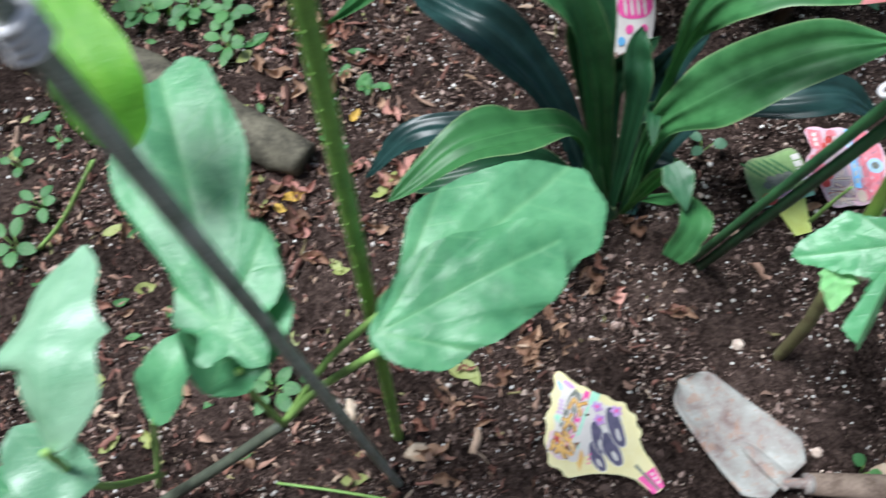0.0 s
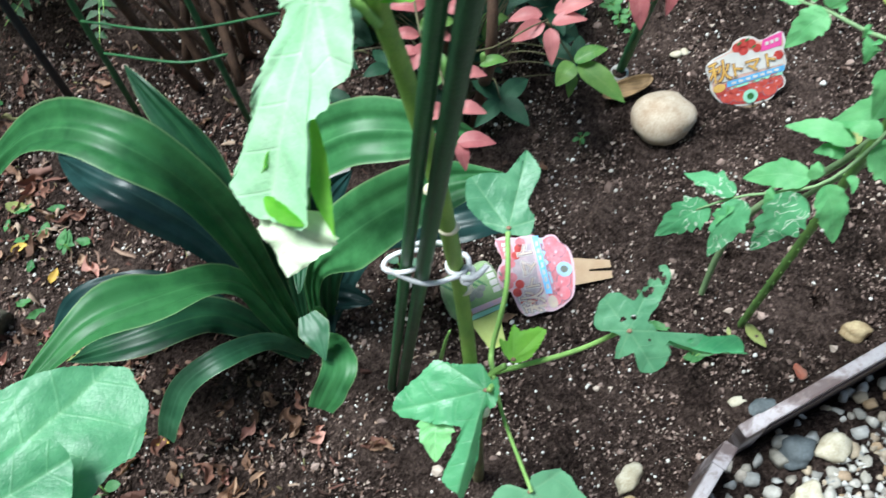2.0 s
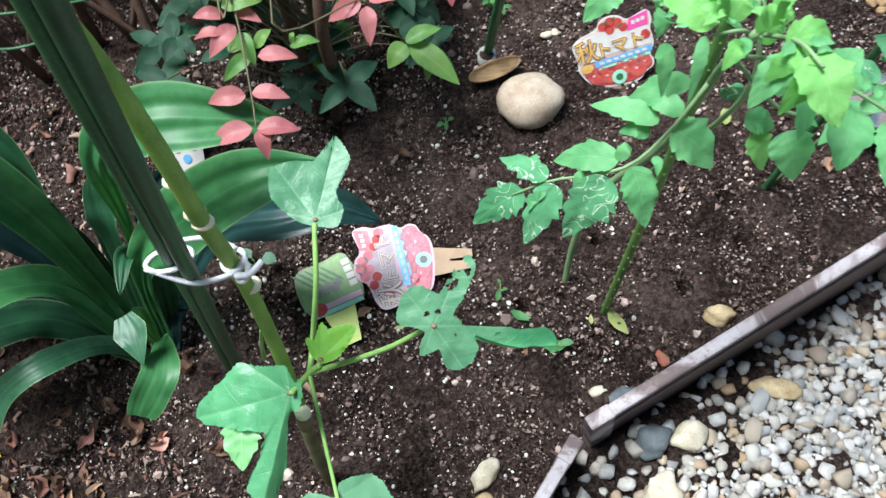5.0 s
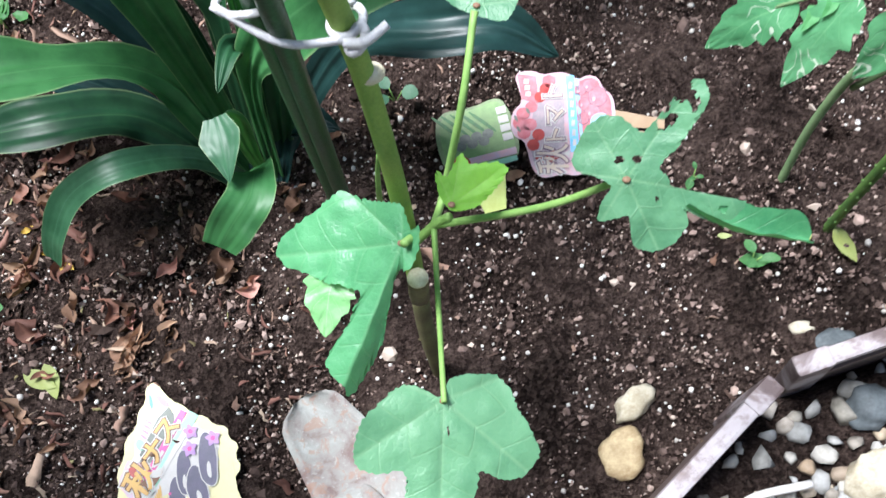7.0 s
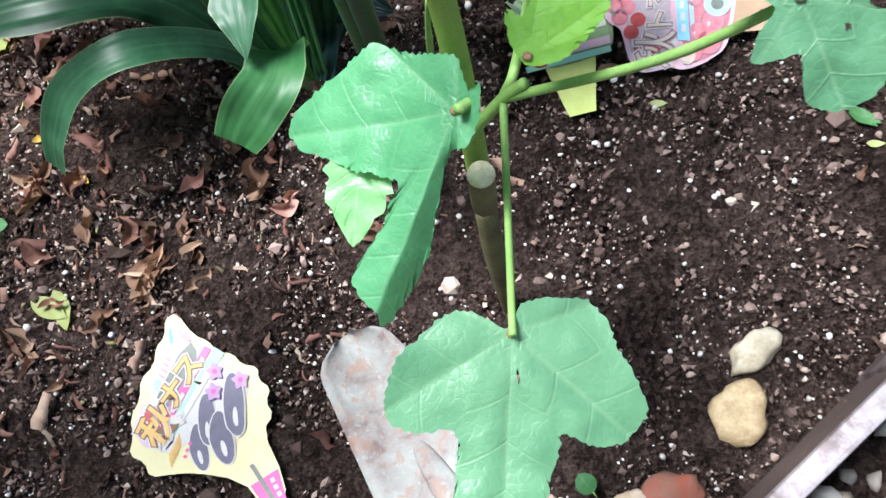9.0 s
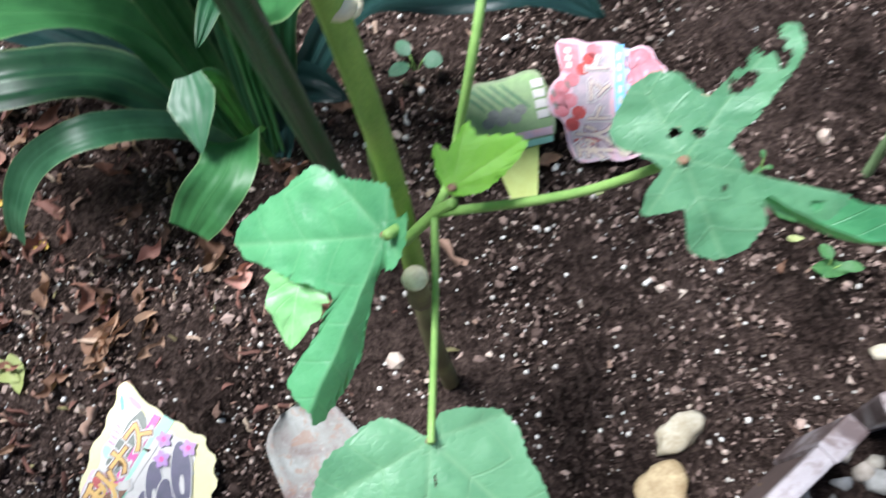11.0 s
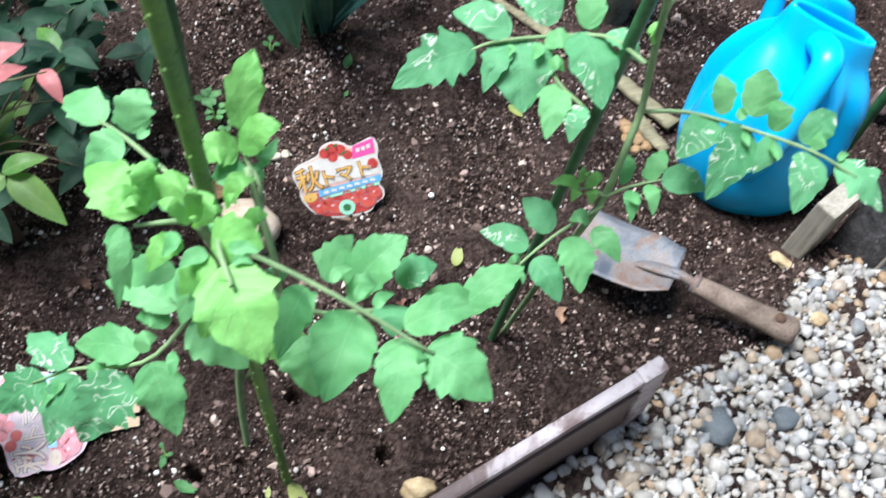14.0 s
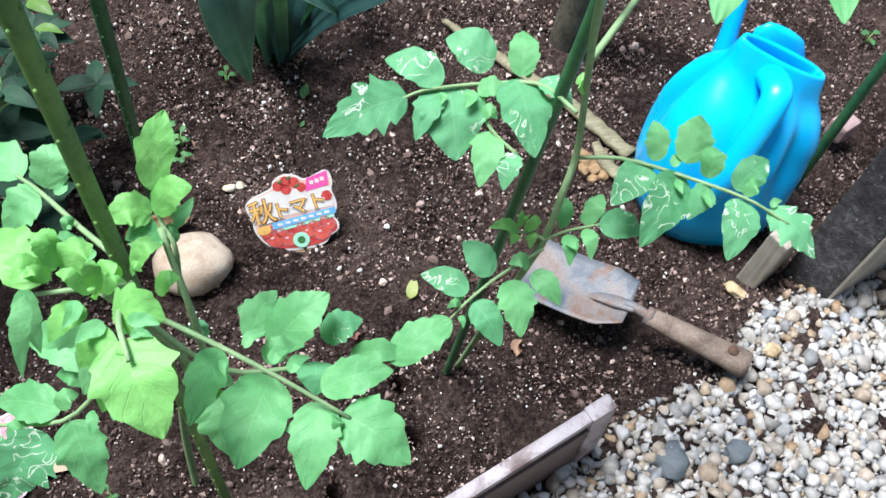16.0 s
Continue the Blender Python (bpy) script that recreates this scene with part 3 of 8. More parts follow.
def lobed(name, parent, mat, at, tip, outline, veins, up=(0, -0.3, 1), droop=0.1, teeth=0.0008, tooth=0.0035, folds=(), bite=(), steps=220, rings=16, pucker=0.0018, wave=0.0, label="", joint=True):
    """A lobed leaf round its stalk's end. outline: (degrees from the tip's direction, distance) along its edge, softened and
    given fine teeth; veins: (degrees, length) of the main ribs, between which the blade swells; folds: (degrees of a rib,
    degrees to the end of the folded part, angle); bite: eaten holes."""
    at, tip, up = Vector(at), Vector(tip), Vector(up).normalized()
    fx = (tip - at - up * (tip - at).dot(up)).normalized()
    fy = up.cross(fx)
    seed = random.random() * 40
    ctrl = [Vector((r * math.cos(radians(a)), r * math.sin(radians(a)), 0)) for a, r in outline]
    n = len(ctrl)
    dense = []
    for i in range(n):
        a, b, c, d = ctrl[i - 1], ctrl[i], ctrl[(i + 1) % n], ctrl[(i + 2) % n]
        for j in range(12):
            t = j / 12
            q = 0.5 * (2 * b + (c - a) * t + (2 * a - 5 * b + 4 * c - d) * t * t + (3 * b - a - 3 * c + d) * t ** 3)
            dense.append(q.lerp(b.lerp(c, t), 0.35))
    run = [0.0]
    for a, b in zip(dense, dense[1:] + dense[:1]):
        run.append(run[-1] + (b - a).length)
    edge, nicks = [], []
    k = 0
    for i in range(steps):
        d = run[-1] * i / steps
        while run[k + 1] < d:
            k += 1
        f = (d - run[k]) / max(1e-6, run[k + 1] - run[k])
        q = dense[k].lerp(dense[(k + 1) % len(dense)], f)
        tn = dense[(k + 1) % len(dense)] - dense[k]
        out = Vector((tn.y, -tn.x, 0)).normalized()
        if out.dot(q) < 0:
            out = -out
        ph = (d / tooth * (1 + 0.25 * noise.noise((d * 60, seed, 0)))) % 1
        edge.append(q)
        nicks.append(out * teeth * (ph * 1.6 - 0.8) * min(1.0, q.length / 0.02))
    # the edge never turns back behind itself as seen from the joint
    turn = [math.atan2(edge[0].y, edge[0].x)]
    for q in edge[1:]:
        d = math.atan2(q.y, q.x) - turn[-1]
        turn.append(turn[-1] + (d + math.pi) % (2 * math.pi) - math.pi)
    way = 1 if turn[-1] > turn[0] else -1
    fore = list(itertools.accumulate([way * a for a in turn], max))
    back = list(itertools.accumulate([way * a for a in turn[::-1]], min))[::-1]
    edge = [Vector((q.length * math.cos(a), q.length * math.sin(a), 0)) for q, a in zip(edge, [way * ((f + b) / 2 + i * 1e-4) for i, (f, b) in enumerate(zip(fore, back))])]
    reach = max(r for _, r in outline)
    verts, uvs = [at.copy()], [(0.0, 0.5)]
    for k in range(1, rings + 1):
        for j, e in enumerate(edge):
            q = e * (k / rings) + nicks[j] * max(0.0, k / rings * 5 - 4)
            r = q.length
            ang = math.degrees(math.atan2(q.y, q.x))
            near, off, ln = 999.0, 0.0, reach
            for deg, length in veins:
                d = (ang - deg + 180) % 360 - 180
                if abs(d) < near:
                    near, off, ln = abs(d), d, length
            side = r * math.sin(radians(max(-89, min(89, off))))
            x, y, z = q.x, q.y, 0.0
            for axis_deg, to_deg, bend in folds:
                d = (ang - axis_deg + 180) % 360 - 180
                if 0 < d * (1 if to_deg > axis_deg else -1) < abs(to_deg - axis_deg):
                    lat = r * math.sin(radians(d))
                    ax = r * math.cos(radians(d))
                    w = radians(bend) * min(1.0, r / 0.02)
                    x = ax * math.cos(radians(axis_deg)) - lat * math.cos(w) * math.sin(radians(axis_deg))
                    y = ax * math.sin(radians(axis_deg)) + lat * math.cos(w) * math.cos(radians(axis_deg))
                    z = -abs(lat) * math.sin(w)
            z += pucker * (1 - math.exp(-abs(side) / 0.008)) * min(1.0, r / 0.015)
            u = r / reach
            z += pucker * 0.16 * math.cos((u - abs(side) / reach * 0.7) * 31.4) * min(1.0, abs(side) / 0.008)
            z += (0.005 * noise.noise((x * 22, y * 22, seed)) + 0.0012 * noise.noise((x * 85, y * 85, seed))) * min(1.0, r / 0.02) - droop * r * r / reach
            z += wave * (k / rings) ** 3 * math.sin(j * 37.7 / steps + seed)
            verts.append(at + fx * x + fy * y + up * z)
            uvs.append((u, 0.5 + 0.5 * min(1, abs(side) / (0.42 * reach))))
    faces = [(0, 1 + j, 1 + (j + 1) % steps) for j in range(steps)]
    for k in range(1, rings):
        for j in range(steps):
            a, b = 1 + (k - 1) * steps + j, 1 + (k - 1) * steps + (j + 1) % steps
            if bite and k > 2:
                m = (verts[a] + verts[b + steps]) / 2
                if any((m - Vector(q)).length < r * (1 + 0.6 * noise.noise(m * 260)) for q, r in bite):
                    continue
            faces.append((a, a + steps, b + steps, b))
    ob = raw(name, verts, faces, mat, parent, label, True, uvs)
    if joint:
        bm = bmesh.new()
        bmesh.ops.create_icosphere(bm, subdivisions=2, radius=0.0016, matrix=Matrix.Translation(at + up * 0.0004) @ Matrix.Diagonal((1.3, 1.1, 0.6, 1)))
        part("leaf_joint", bm, JOINT, ob, "reddish leaf joint")
    return ob

def lump(name, mat, at, size, parent=None, turn=0.0, rough=0.12, sub=3, freq=2.2, label="", flat=0.0):
    """A worn stone: a ball pressed to size and made uneven."""
    bm = bmesh.new()
    bmesh.ops.create_icosphere(bm, subdivisions=sub, radius=1.0)
    seed = Vector((random.random() * 30, random.random() * 30, random.random() * 30))
    rot = Matrix.Rotation(radians(turn), 3, "Z")
    cuts = [(Vector((random.gauss(0, 1), random.gauss(0, 1), random.gauss(0, 1))).normalized(), random.uniform(0.62, 0.95)) for _ in range(int(rough * 30))] if rough > 0.14 else []
    for v in bm.verts:
        v.co *= min([1.0] + [d / max(1e-3, v.co.dot(n)) for n, d in cuts if v.co.dot(n) > 0])
        k = 1 + rough * noise.noise(v.co * freq + seed) + rough * 0.4 * noise.noise(v.co * freq * 2.7 + seed)
        p = Vector((v.co.x * size[0], v.co.y * size[1], v.co.z * size[2])) * k
        if flat:
            p.z = max(p.z, -size[2] * flat)
        v.co = rot @ p + Vector(at)
    return part(name, bm, mat, parent, label)

def box_bm(bm, size, m=Matrix(), bevel=0.0):
    r = bmesh.ops.create_cube(bm, size=1.0)
    vs = r["verts"]
    for v in vs:
        v.co = Vector((v.co.x * size[0], v.co.y * size[1], v.co.z * size[2]))
    if bevel:
        es = list({e for v in vs for e in v.link_edges})
        o = bmesh.ops.bevel(bm, geom=es, offset=bevel, segments=2, affect="EDGES", profile=0.6)
        vs = list({v for f in o["faces"] for v in f.verts} | {v for v in vs if v.is_valid})
    bmesh.ops.transform(bm, matrix=m, verts=vs)

def frame_of(origin, x_to, up):
    """Axes on a card: origin, x towards x_to, z along up."""
    o, x, z = Vector(origin), (Vector(x_to) - Vector(origin)).normalized(), Vector(up).normalized()
    y = z.cross(x).normalized()
    z = x.cross(y)
    m = Matrix((x, y, z)).transposed().to_4x4()
    m.translation = o
    return m

def plate(name, outline, m, thick, mat, parent, z0=0.0, label="", bend=0.0):
    """A flat cut-out with thickness, in the axes m; bend curls it a little."""
    bm = bmesh.new()
    top = [bm.verts.new((x, y, z0 + thick)) for x, y in outline]
    low = [bm.verts.new((x, y, z0)) for x, y in outline]
    n = len(outline)
    bm.faces.new(top)
    bm.faces.new(low[::-1])
    for i in range(n):
        bm.faces.new((low[i], low[(i + 1) % n], top[(i + 1) % n], top[i]))
    if bend:
        bmesh.ops.triangulate(bm, faces=[f for f in bm.faces if len(f.verts) > 4])
        for v in bm.verts:
            v.co.z += bend * v.co.x * v.co.x
    bmesh.ops.recalc_face_normals(bm, faces=bm.faces)
    bm.transform(m)
    return part(name, bm, mat, parent, label, smooth=False)

def ring(cx, cy, rx, ry, n=16, turn=0.0, scallop=0.0, k=7):
    out = []
    for i in range(n):
        a = 2 * math.pi * i / n
        r = 1 + scallop * math.cos(k * a)
        x, y = rx * r * math.cos(a), ry * r * math.sin(a)
        c, s = math.cos(radians(turn)), math.sin(radians(turn))
        out.append((cx + c * x - s * y, cy + s * x + c * y))
    return out

def rect(x0, y0, x1, y1):
    return [(x0, y0), (x1, y0), (x1, y1), (x0, y1)]

def words(text, size, m, mat, parent, at, z0, turn=0.0, width=None, fat=0.0, name="lettering"):
    """Flat lettering on a card."""
    cu = bpy.data.curves.new(name, "FONT")
    cu.body, cu.size, cu.offset, cu.extrude = text, size, fat, 0.00015
    cu.align_x = "CENTER"
    tmp = new(name, cu)
    bpy.context.view_layer.update()
    me = bpy.data.meshes.new_from_object(tmp.evaluated_get(bpy.context.evaluated_depsgraph_get()))
    bpy.data.objects.remove(tmp)
    sx = 1.0
    if width:
        span = max(v.co.x for v in me.vertices) - min(v.co.x for v in me.vertices)
        sx = width / span
    me.transform(m @ Matrix.Translation((at[0], at[1], z0)) @ Matrix.Rotation(radians(turn), 4, "Z") @ Matrix.Diagonal((sx, 1, 1, 1)))
    me.materials.clear()
    me.materials.append(mat)
    ob = new(name, me)
    return attach(ob, parent)

# ---- ground ----
def smooth(a, b, x):
    t = np.clip((x - a) / (b - a), 0, 1)
    return t * t * (3 - 2 * t)

BX = [-40, -1, 0.3, 0.429, 0.548, 0.95, 1.016, 1.151, 1.206, 1.37, 1.9, 4, 60]
BY = [-60, -1.5, 0.0, 0.13, 0.244, 0.394, 0.418, 0.45, 0.515, 0.56, 0.72, 1.5, 20]

def inside_gravel(x, y):
    """How far a place lies in the gravel, in metres along y (minus: in the soil)."""
    return np.interp(x, BX, BY) - y

_lat = np.random.default_rng(5).random((256, 256))

def vnoise(x, y, size):
    """Smooth noise from -1 to 1 with lumps of that size."""
    x, y = np.asarray(x) / size, np.asarray(y) / size
    i, j = np.floor(x).astype(int), np.floor(y).astype(int)
    u, v = x - i, y - j
    u, v = u * u * (3 - 2 * u), v * v * (3 - 2 * v)
    g = lambda a, b: _lat[a % 256, b % 256]
    return 2 * ((g(i, j) * (1 - u) + g(i + 1, j) * u) * (1 - v) + (g(i, j + 1) * (1 - u) + g(i + 1, j + 1) * u) * v) - 1

HOLES = [(0.644, 0.480, 0.000), (0.723, 0.404, 0.000), (0.814, 0.449, 0.000), (0.542, 0.415, 0.000), (0.814, 0.448, 0.000), (0.808, 0.509, -0.000)]

def ground_z(x, y):
    x, y = np.asarray(x, float), np.asarray(y, float)
    d = inside_gravel(x, y)
    near = smooth(0.9, 1.02, x)
    rise = (1 - near) * smooth(0.0, 0.02, d) * 0.036 + near * smooth(-0.12, 0.04, d) * 0.045
    return rise + 0.006 * vnoise(x, y, 0.21) * smooth(0.1, 0.0, d) + 0.003 * vnoise(x + 7, y, 0.07)

def axis(lo, hi, step, far):
    core = list(np.arange(lo, hi + step / 2, step))
    a, k = [], step
    p = lo
    while p > -far:
        k *= 1.35
        p -= k
        a.append(p)
    b, k, p = [], step, hi
    while p < far:
        k *= 1.35
        p += k
        b.append(p)
    return np.array(a[::-1] + core + b)

def build_ground():
    xs, ys = axis(-0.75, 1.75, 0.0055, 70), axis(-0.1, 1.45, 0.0055, 70)
    X, Y = np.meshgrid(xs, ys)
    Z = ground_z(X, Y)
    fine = smooth(3.0, 1.5, np.hypot(X - 0.5, Y - 0.6))
    Z = Z + fine * (0.0045 * vnoise(X + 2, Y, 0.048) + 0.0045 * vnoise(X, Y, 0.026) + 0.0036 * vnoise(X + 3, Y + 9, 0.013) + 0.0018 * vnoise(X, Y + 5, 0.0075))
    for hx, hy, _ in HOLES:
        Z = Z - 0.07 * np.exp(-(((X - hx) ** 2 + (Y - hy) ** 2) / 0.0085 ** 2) ** 2)
    n, m = X.shape
    V = np.stack([X, Y, Z], -1).reshape(-1, 3)
    i = np.arange(n * m).reshape(n, m)
    Fq = np.stack([i[:-1, :-1], i[:-1, 1:], i[1:, 1:], i[1:, :-1]], -1).reshape(-1, 4)
    me = bpy.data.meshes.new("ground")
    me.vertices.add(len(V))
    me.vertices.foreach_set("co", V.astype(np.float32).ravel())
    me.loops.add(Fq.size)
    me.loops.foreach_set("vertex_index", Fq.astype(np.int32).ravel())
    me.polygons.add(len(Fq))
    me.polygons.foreach_set("loop_start", np.arange(0, Fq.size, 4, dtype=np.int32))
    me.polygons.foreach_set("use_smooth", np.ones(len(Fq), dtype=bool))
    me.update(calc_edges=True)
    me.materials.append(SOIL)
    return tagged(new("ground", me), "dark crumbly garden soil of the planting bed", "soil", kind="structure")

build_ground()
gz = lambda x, y: float(ground_z(x, y))

def scatter(name, label, category, mat, shapes, places, scales, flat=(0.6, 1.0), sink=0.2, tilt=3.14, smooth_it=True):
    """Many small pieces in one mesh: random shapes, turned at random, laid on the ground."""
    places, scales = np.asarray(places, float), np.asarray(scales, float)
    rng = np.random.default_rng(len(places))
    pick = rng.integers(0, len(shapes), len(places))
    VV, FF, base = [], [], 0
    for k, (v, f) in enumerate(shapes):
        idx = np.nonzero(pick == k)[0]
        n = len(idx)
        if not n:
            continue
        a, b, c = rng.random(n) * 6.283, (rng.random(n) - 0.5) * tilt, (rng.random(n) - 0.5) * tilt
        ca, sa, cb, sb, cc, sc = np.cos(a), np.sin(a), np.cos(b), np.sin(b), np.cos(c), np.sin(c)
        rot = np.empty((n, 3, 3))
        rot[:, 0] = np.stack([ca * cc, ca * sc * sb - sa * cb, ca * sc * cb + sa * sb], 1)
        rot[:, 1] = np.stack([sa * cc, sa * sc * sb + ca * cb, sa * sc * cb - ca * sb], 1)
        rot[:, 2] = np.stack([-sc, cc * sb, cc * cb], 1)
        press = np.stack([np.ones(n), rng.uniform(*flat, n), rng.uniform(*flat, n)], 1) * scales[idx][:, None]
        w = np.einsum("nij,nvj->nvi", rot, v[None] * press[:, None])
        x, y = places[idx, 0], places[idx, 1]
        w += np.stack([x, y, ground_z(x, y) + scales[idx] * (0.5 - sink)], 1)[:, None]
        VV.append(w.reshape(-1, 3))
        FF.append((f[None] + (base + np.arange(n) * len(v))[:, None, None]).reshape(-1, f.shape[1]))
        base += n * len(v)
    V, Fq = np.concatenate(VV), np.concatenate(FF)
    k = Fq.shape[1]
    me = bpy.data.meshes.new(name)
    me.vertices.add(len(V))
    me.vertices.foreach_set("co", V.astype(np.float32).ravel())
    me.loops.add(Fq.size)
    me.loops.foreach_set("vertex_index", Fq.astype(np.int32).ravel())
    me.polygons.add(len(Fq))
    me.polygons.foreach_set("loop_start", np.arange(0, Fq.size, k, dtype=np.int32))
    me.polygons.foreach_set("use_smooth", np.full(len(Fq), smooth_it))
    me.update(calc_edges=True)
    me.materials.append(mat)
    return tagged(new(name, me), label, category, kind="stuff")

def bit(seed):
    """An angular crumb with six faces."""
    r = np.random.default_rng(seed)
    v = np.array([(1, 0, 0), (-0.5, 0.87, 0), (-0.5, -0.87, 0), (0, 0, 1), (0, 0, -1)], float) * r.uniform(0.6, 1.3, (5, 1)) + r.uniform(-0.25, 0.25, (5, 3))
    f = np.array([(0, 1, 3), (1, 2, 3), (2, 0, 3), (1, 0, 4), (2, 1, 4), (0, 2, 4)])
    return v, f

def ball(sub, rough, seed):
    bm = bmesh.new()
    bmesh.ops.create_icosphere(bm, subdivisions=sub, radius=1.0)
    s = Vector((seed * 3.1, seed * 1.7, seed))
    for v in bm.verts:
        v.co *= 1 + rough * noise.noise(v.co * 1.5 + s)
    out = np.array([v.co[:] for v in bm.verts]), np.array([[v.index for v in f.verts] for f in bm.faces])
    bm.free()
    return out

def shard(seed):
    """A broken pebble: the hull of random points."""
    r = random.Random(seed)
    bm = bmesh.new()
    for _ in range(r.choice((14, 18, 24))):
        bm.verts.new(Vector((r.gauss(0, 1), r.gauss(0, 1), r.gauss(0, 1))).normalized() * r.uniform(0.85, 1.05))
    got = bmesh.ops.convex_hull(bm, input=list(bm.verts))
    loose = [v for v in bm.verts if not v.link_faces]
    bmesh.ops.delete(bm, geom=loose, context="VERTS")
    bm.verts.index_update()
    out = np.array([v.co[:] for v in bm.verts]), np.array([[v.index for v in f.verts] for f in bm.faces])
    bm.free()
    return out

def chip(seed):
    """A curled flake: a thin bent strip."""
    r = random.Random(seed)
    l, w, h = 1.0, r.uniform(0.2, 0.5), r.uniform(0.05, 0.35)
    v = []
    for i in range(4):
        s = i / 3
        for j in (-1, 1):
            v.append((l * (2 * s - 1) + r.uniform(-0.25, 0.25), w * j * r.uniform(0.25, 1.3), h * math.sin(math.pi * s) * r.uniform(0.5, 1.6) + r.uniform(-0.15, 0.2) * j))
    for i in range(4):
        v += [(v[2 * i][0], v[2 * i][1], v[2 * i][2] - 0.08), (v[2 * i + 1][0], v[2 * i + 1][1], v[2 * i + 1][2] - 0.08)]
    f = []
    for i in range(3):
        a = 2 * i
        f += [(a, a + 1, a + 3, a + 2), (a + 8, a + 10, a + 11, a + 9), (a, a + 2, a + 10, a + 8), (a + 1, a + 9, a + 11, a + 3)]
    return np.array(v), np.array(f)

BALLS = [ball(1, 0.5, i) for i in range(8)]
LUMPS = [bit(i) for i in range(24)]
CHIPS = [chip(i) for i in range(10)]

def soil_places(n, x0, x1, y0, y1, seed, margin=0.0):
    r = np.random.default_rng(seed)
    p = np.stack([r.uniform(x0, x1, n), r.uniform(y0, y1, n)], 1)
    for hx, hy, _ in HOLES:
        p = p[np.hypot(p[:, 0] - hx, p[:, 1] - hy) > 0.0085]
    return p[inside_gravel(p[:, 0], p[:, 1]) < margin]

p = soil_places(235000, -0.55, 1.7, 0.0, 1.35, 1)
scatter("soil_crumbs", "dark brown crumbs of potting soil", "soil", CRUMB, LUMPS, p, np.random.default_rng(2).gamma(1.3, 0.00066, len(p)) + 0.00068, (0.55, 1.0), 0.15, 3.14, False)
p = soil_places(8000, -0.7, 1.5, -0.05, 1.3, 8)
scatter("soil_clods", "larger clods in the potting soil", "soil", CRUMB, BALLS, p, np.random.default_rng(9).gamma(2.0, 0.0009, len(p)) + 0.0011, (0.55, 1.0), 0.3, 3.14, False)
p = soil_places(19000, -0.7, 1.4, -0.05, 1.2, 3)
p = p[np.random.default_rng(14).random(len(p)) < np.interp(p[:, 0], [0.25, 0.5, 0.8, 1.3], [1.0, 0.62, 0.38, 0.3])]
scatter("perlite", "white perlite grains in the soil", "perlite", PERLITE, BALLS, p, np.random.default_rng(4).gamma(1.4, 0.0005, len(p)) + 0.0005, (0.6, 1.0), -0.2, 3.14, True)
p = soil_places(28000, -0.7, 1.4, -0.05, 1.2, 5)
keep = np.random.default_rng(6).random(len(p)) < np.interp(p[:, 0], [-0.3, 0.15, 0.35, 1.0], [1.0, 0.85, 0.1, 0.07])
p = p[keep]
scatter("bark_chips", "brown bark chips and leaf crumbs on the soil", "bark chips", CHIP, CHIPS, p, np.random.default_rng(7).gamma(1.3, 0.0013, len(p)) + 0.0011, (0.5, 1.1), 0.1, 2.4, False)

p = soil_places(6800, -0.7, 0.3, 0.05, 1.1, 15)
p = p[np.random.default_rng(16).random(len(p)) < np.interp(p[:, 0], [-0.2, 0.05, 0.3], [1.0, 0.55, 0.08])]
scatter("leaf_litter", "scraps of red-brown and tan dead leaves on the soil", "leaf litter", LITTER, CHIPS, p, np.random.default_rng(17).gamma(2.0, 0.0016, len(p)) + 0.0016, (0.6, 1.1), 0.0, 2.2, True)

# ---- unseen walls, added to block low sky light ----
def sky_block(name, label, size, at, mat):
    bm = bmesh.new()
    box_bm(bm, size, Matrix.Translation(at), 0.01)
    tagged(part(name, bm, mat, None, "", False), label, "wall", kind="structure")
BLOCK_GREY = plain("sky_block_grey", (0.3, 0.29, 0.26), (0.22, 0.21, 0.19), 0.9, 3, 120)
sky_block("sky_block_south", "unseen grey wall added behind the gravel to block low sky light", (8.0, 0.2, 3.2), (0.4, -1.6, 1.55), BLOCK_GREY)
sky_block("sky_block_north", "unseen grey wall added behind the bed to block low sky light", (8.0, 0.15, 2.1), (0.4, 2.3, 1.0), BLOCK_GREY)
sky_block("sky_block_west", "unseen grey wall added at the bed's end to block low sky light", (0.15, 3.7, 2.0), (-1.7, 0.4, 0.95), BLOCK_GREY)

# ---- gravel ----
gravel = tagged(new("gravel_bed"), "bed of white and grey pebbles beside the edging", "gravel", kind="structure")
PB = [shard(20 + i) for i in range(14)]
pm = []
for v, f in PB:
    me = bpy.data.meshes.new("pebble")
    me.from_pydata([tuple(q) for q in v], [], [tuple(q) for q in f])
    me.polygons.foreach_set("use_smooth", [True] * len(me.polygons))
    me.materials.append(PEBBLE)
    pm.append(me)

def pebble_places():
    r = np.random.default_rng(21)
    got, cell = [], {}
    for _ in range(90000):
        x, y = r.uniform(0.42, 1.75), r.uniform(-0.12, 0.72)
        d = float(inside_gravel(x, y))
        bare = float(np.interp(x, [0.5, 0.62, 0.8, 0.95], [0.1, 0.1, 0.05, 0.02]))
        if d < 0.012 or (d < bare and x < 0.97 and r.random() < (0.88 if d < bare * 0.7 else 0.5)) or (x < 0.6 and d < 0.09 and r.random() < 0.5):
            continue
        s = min(0.016, max(0.0055, r.gamma(10, 0.00086)))
        k = (int(x / 0.03), int(y / 0.03))
        near = [q for i in (-1, 0, 1) for j in (-1, 0, 1) for q in cell.get((k[0] + i, k[1] + j), ())]
        if any(math.hypot(x - a, y - b) < 0.55 * (s + c) for a, b, c in near):
            continue
        cell.setdefault(k, []).append((x, y, s))
        got.append((x, y, s))
    return got

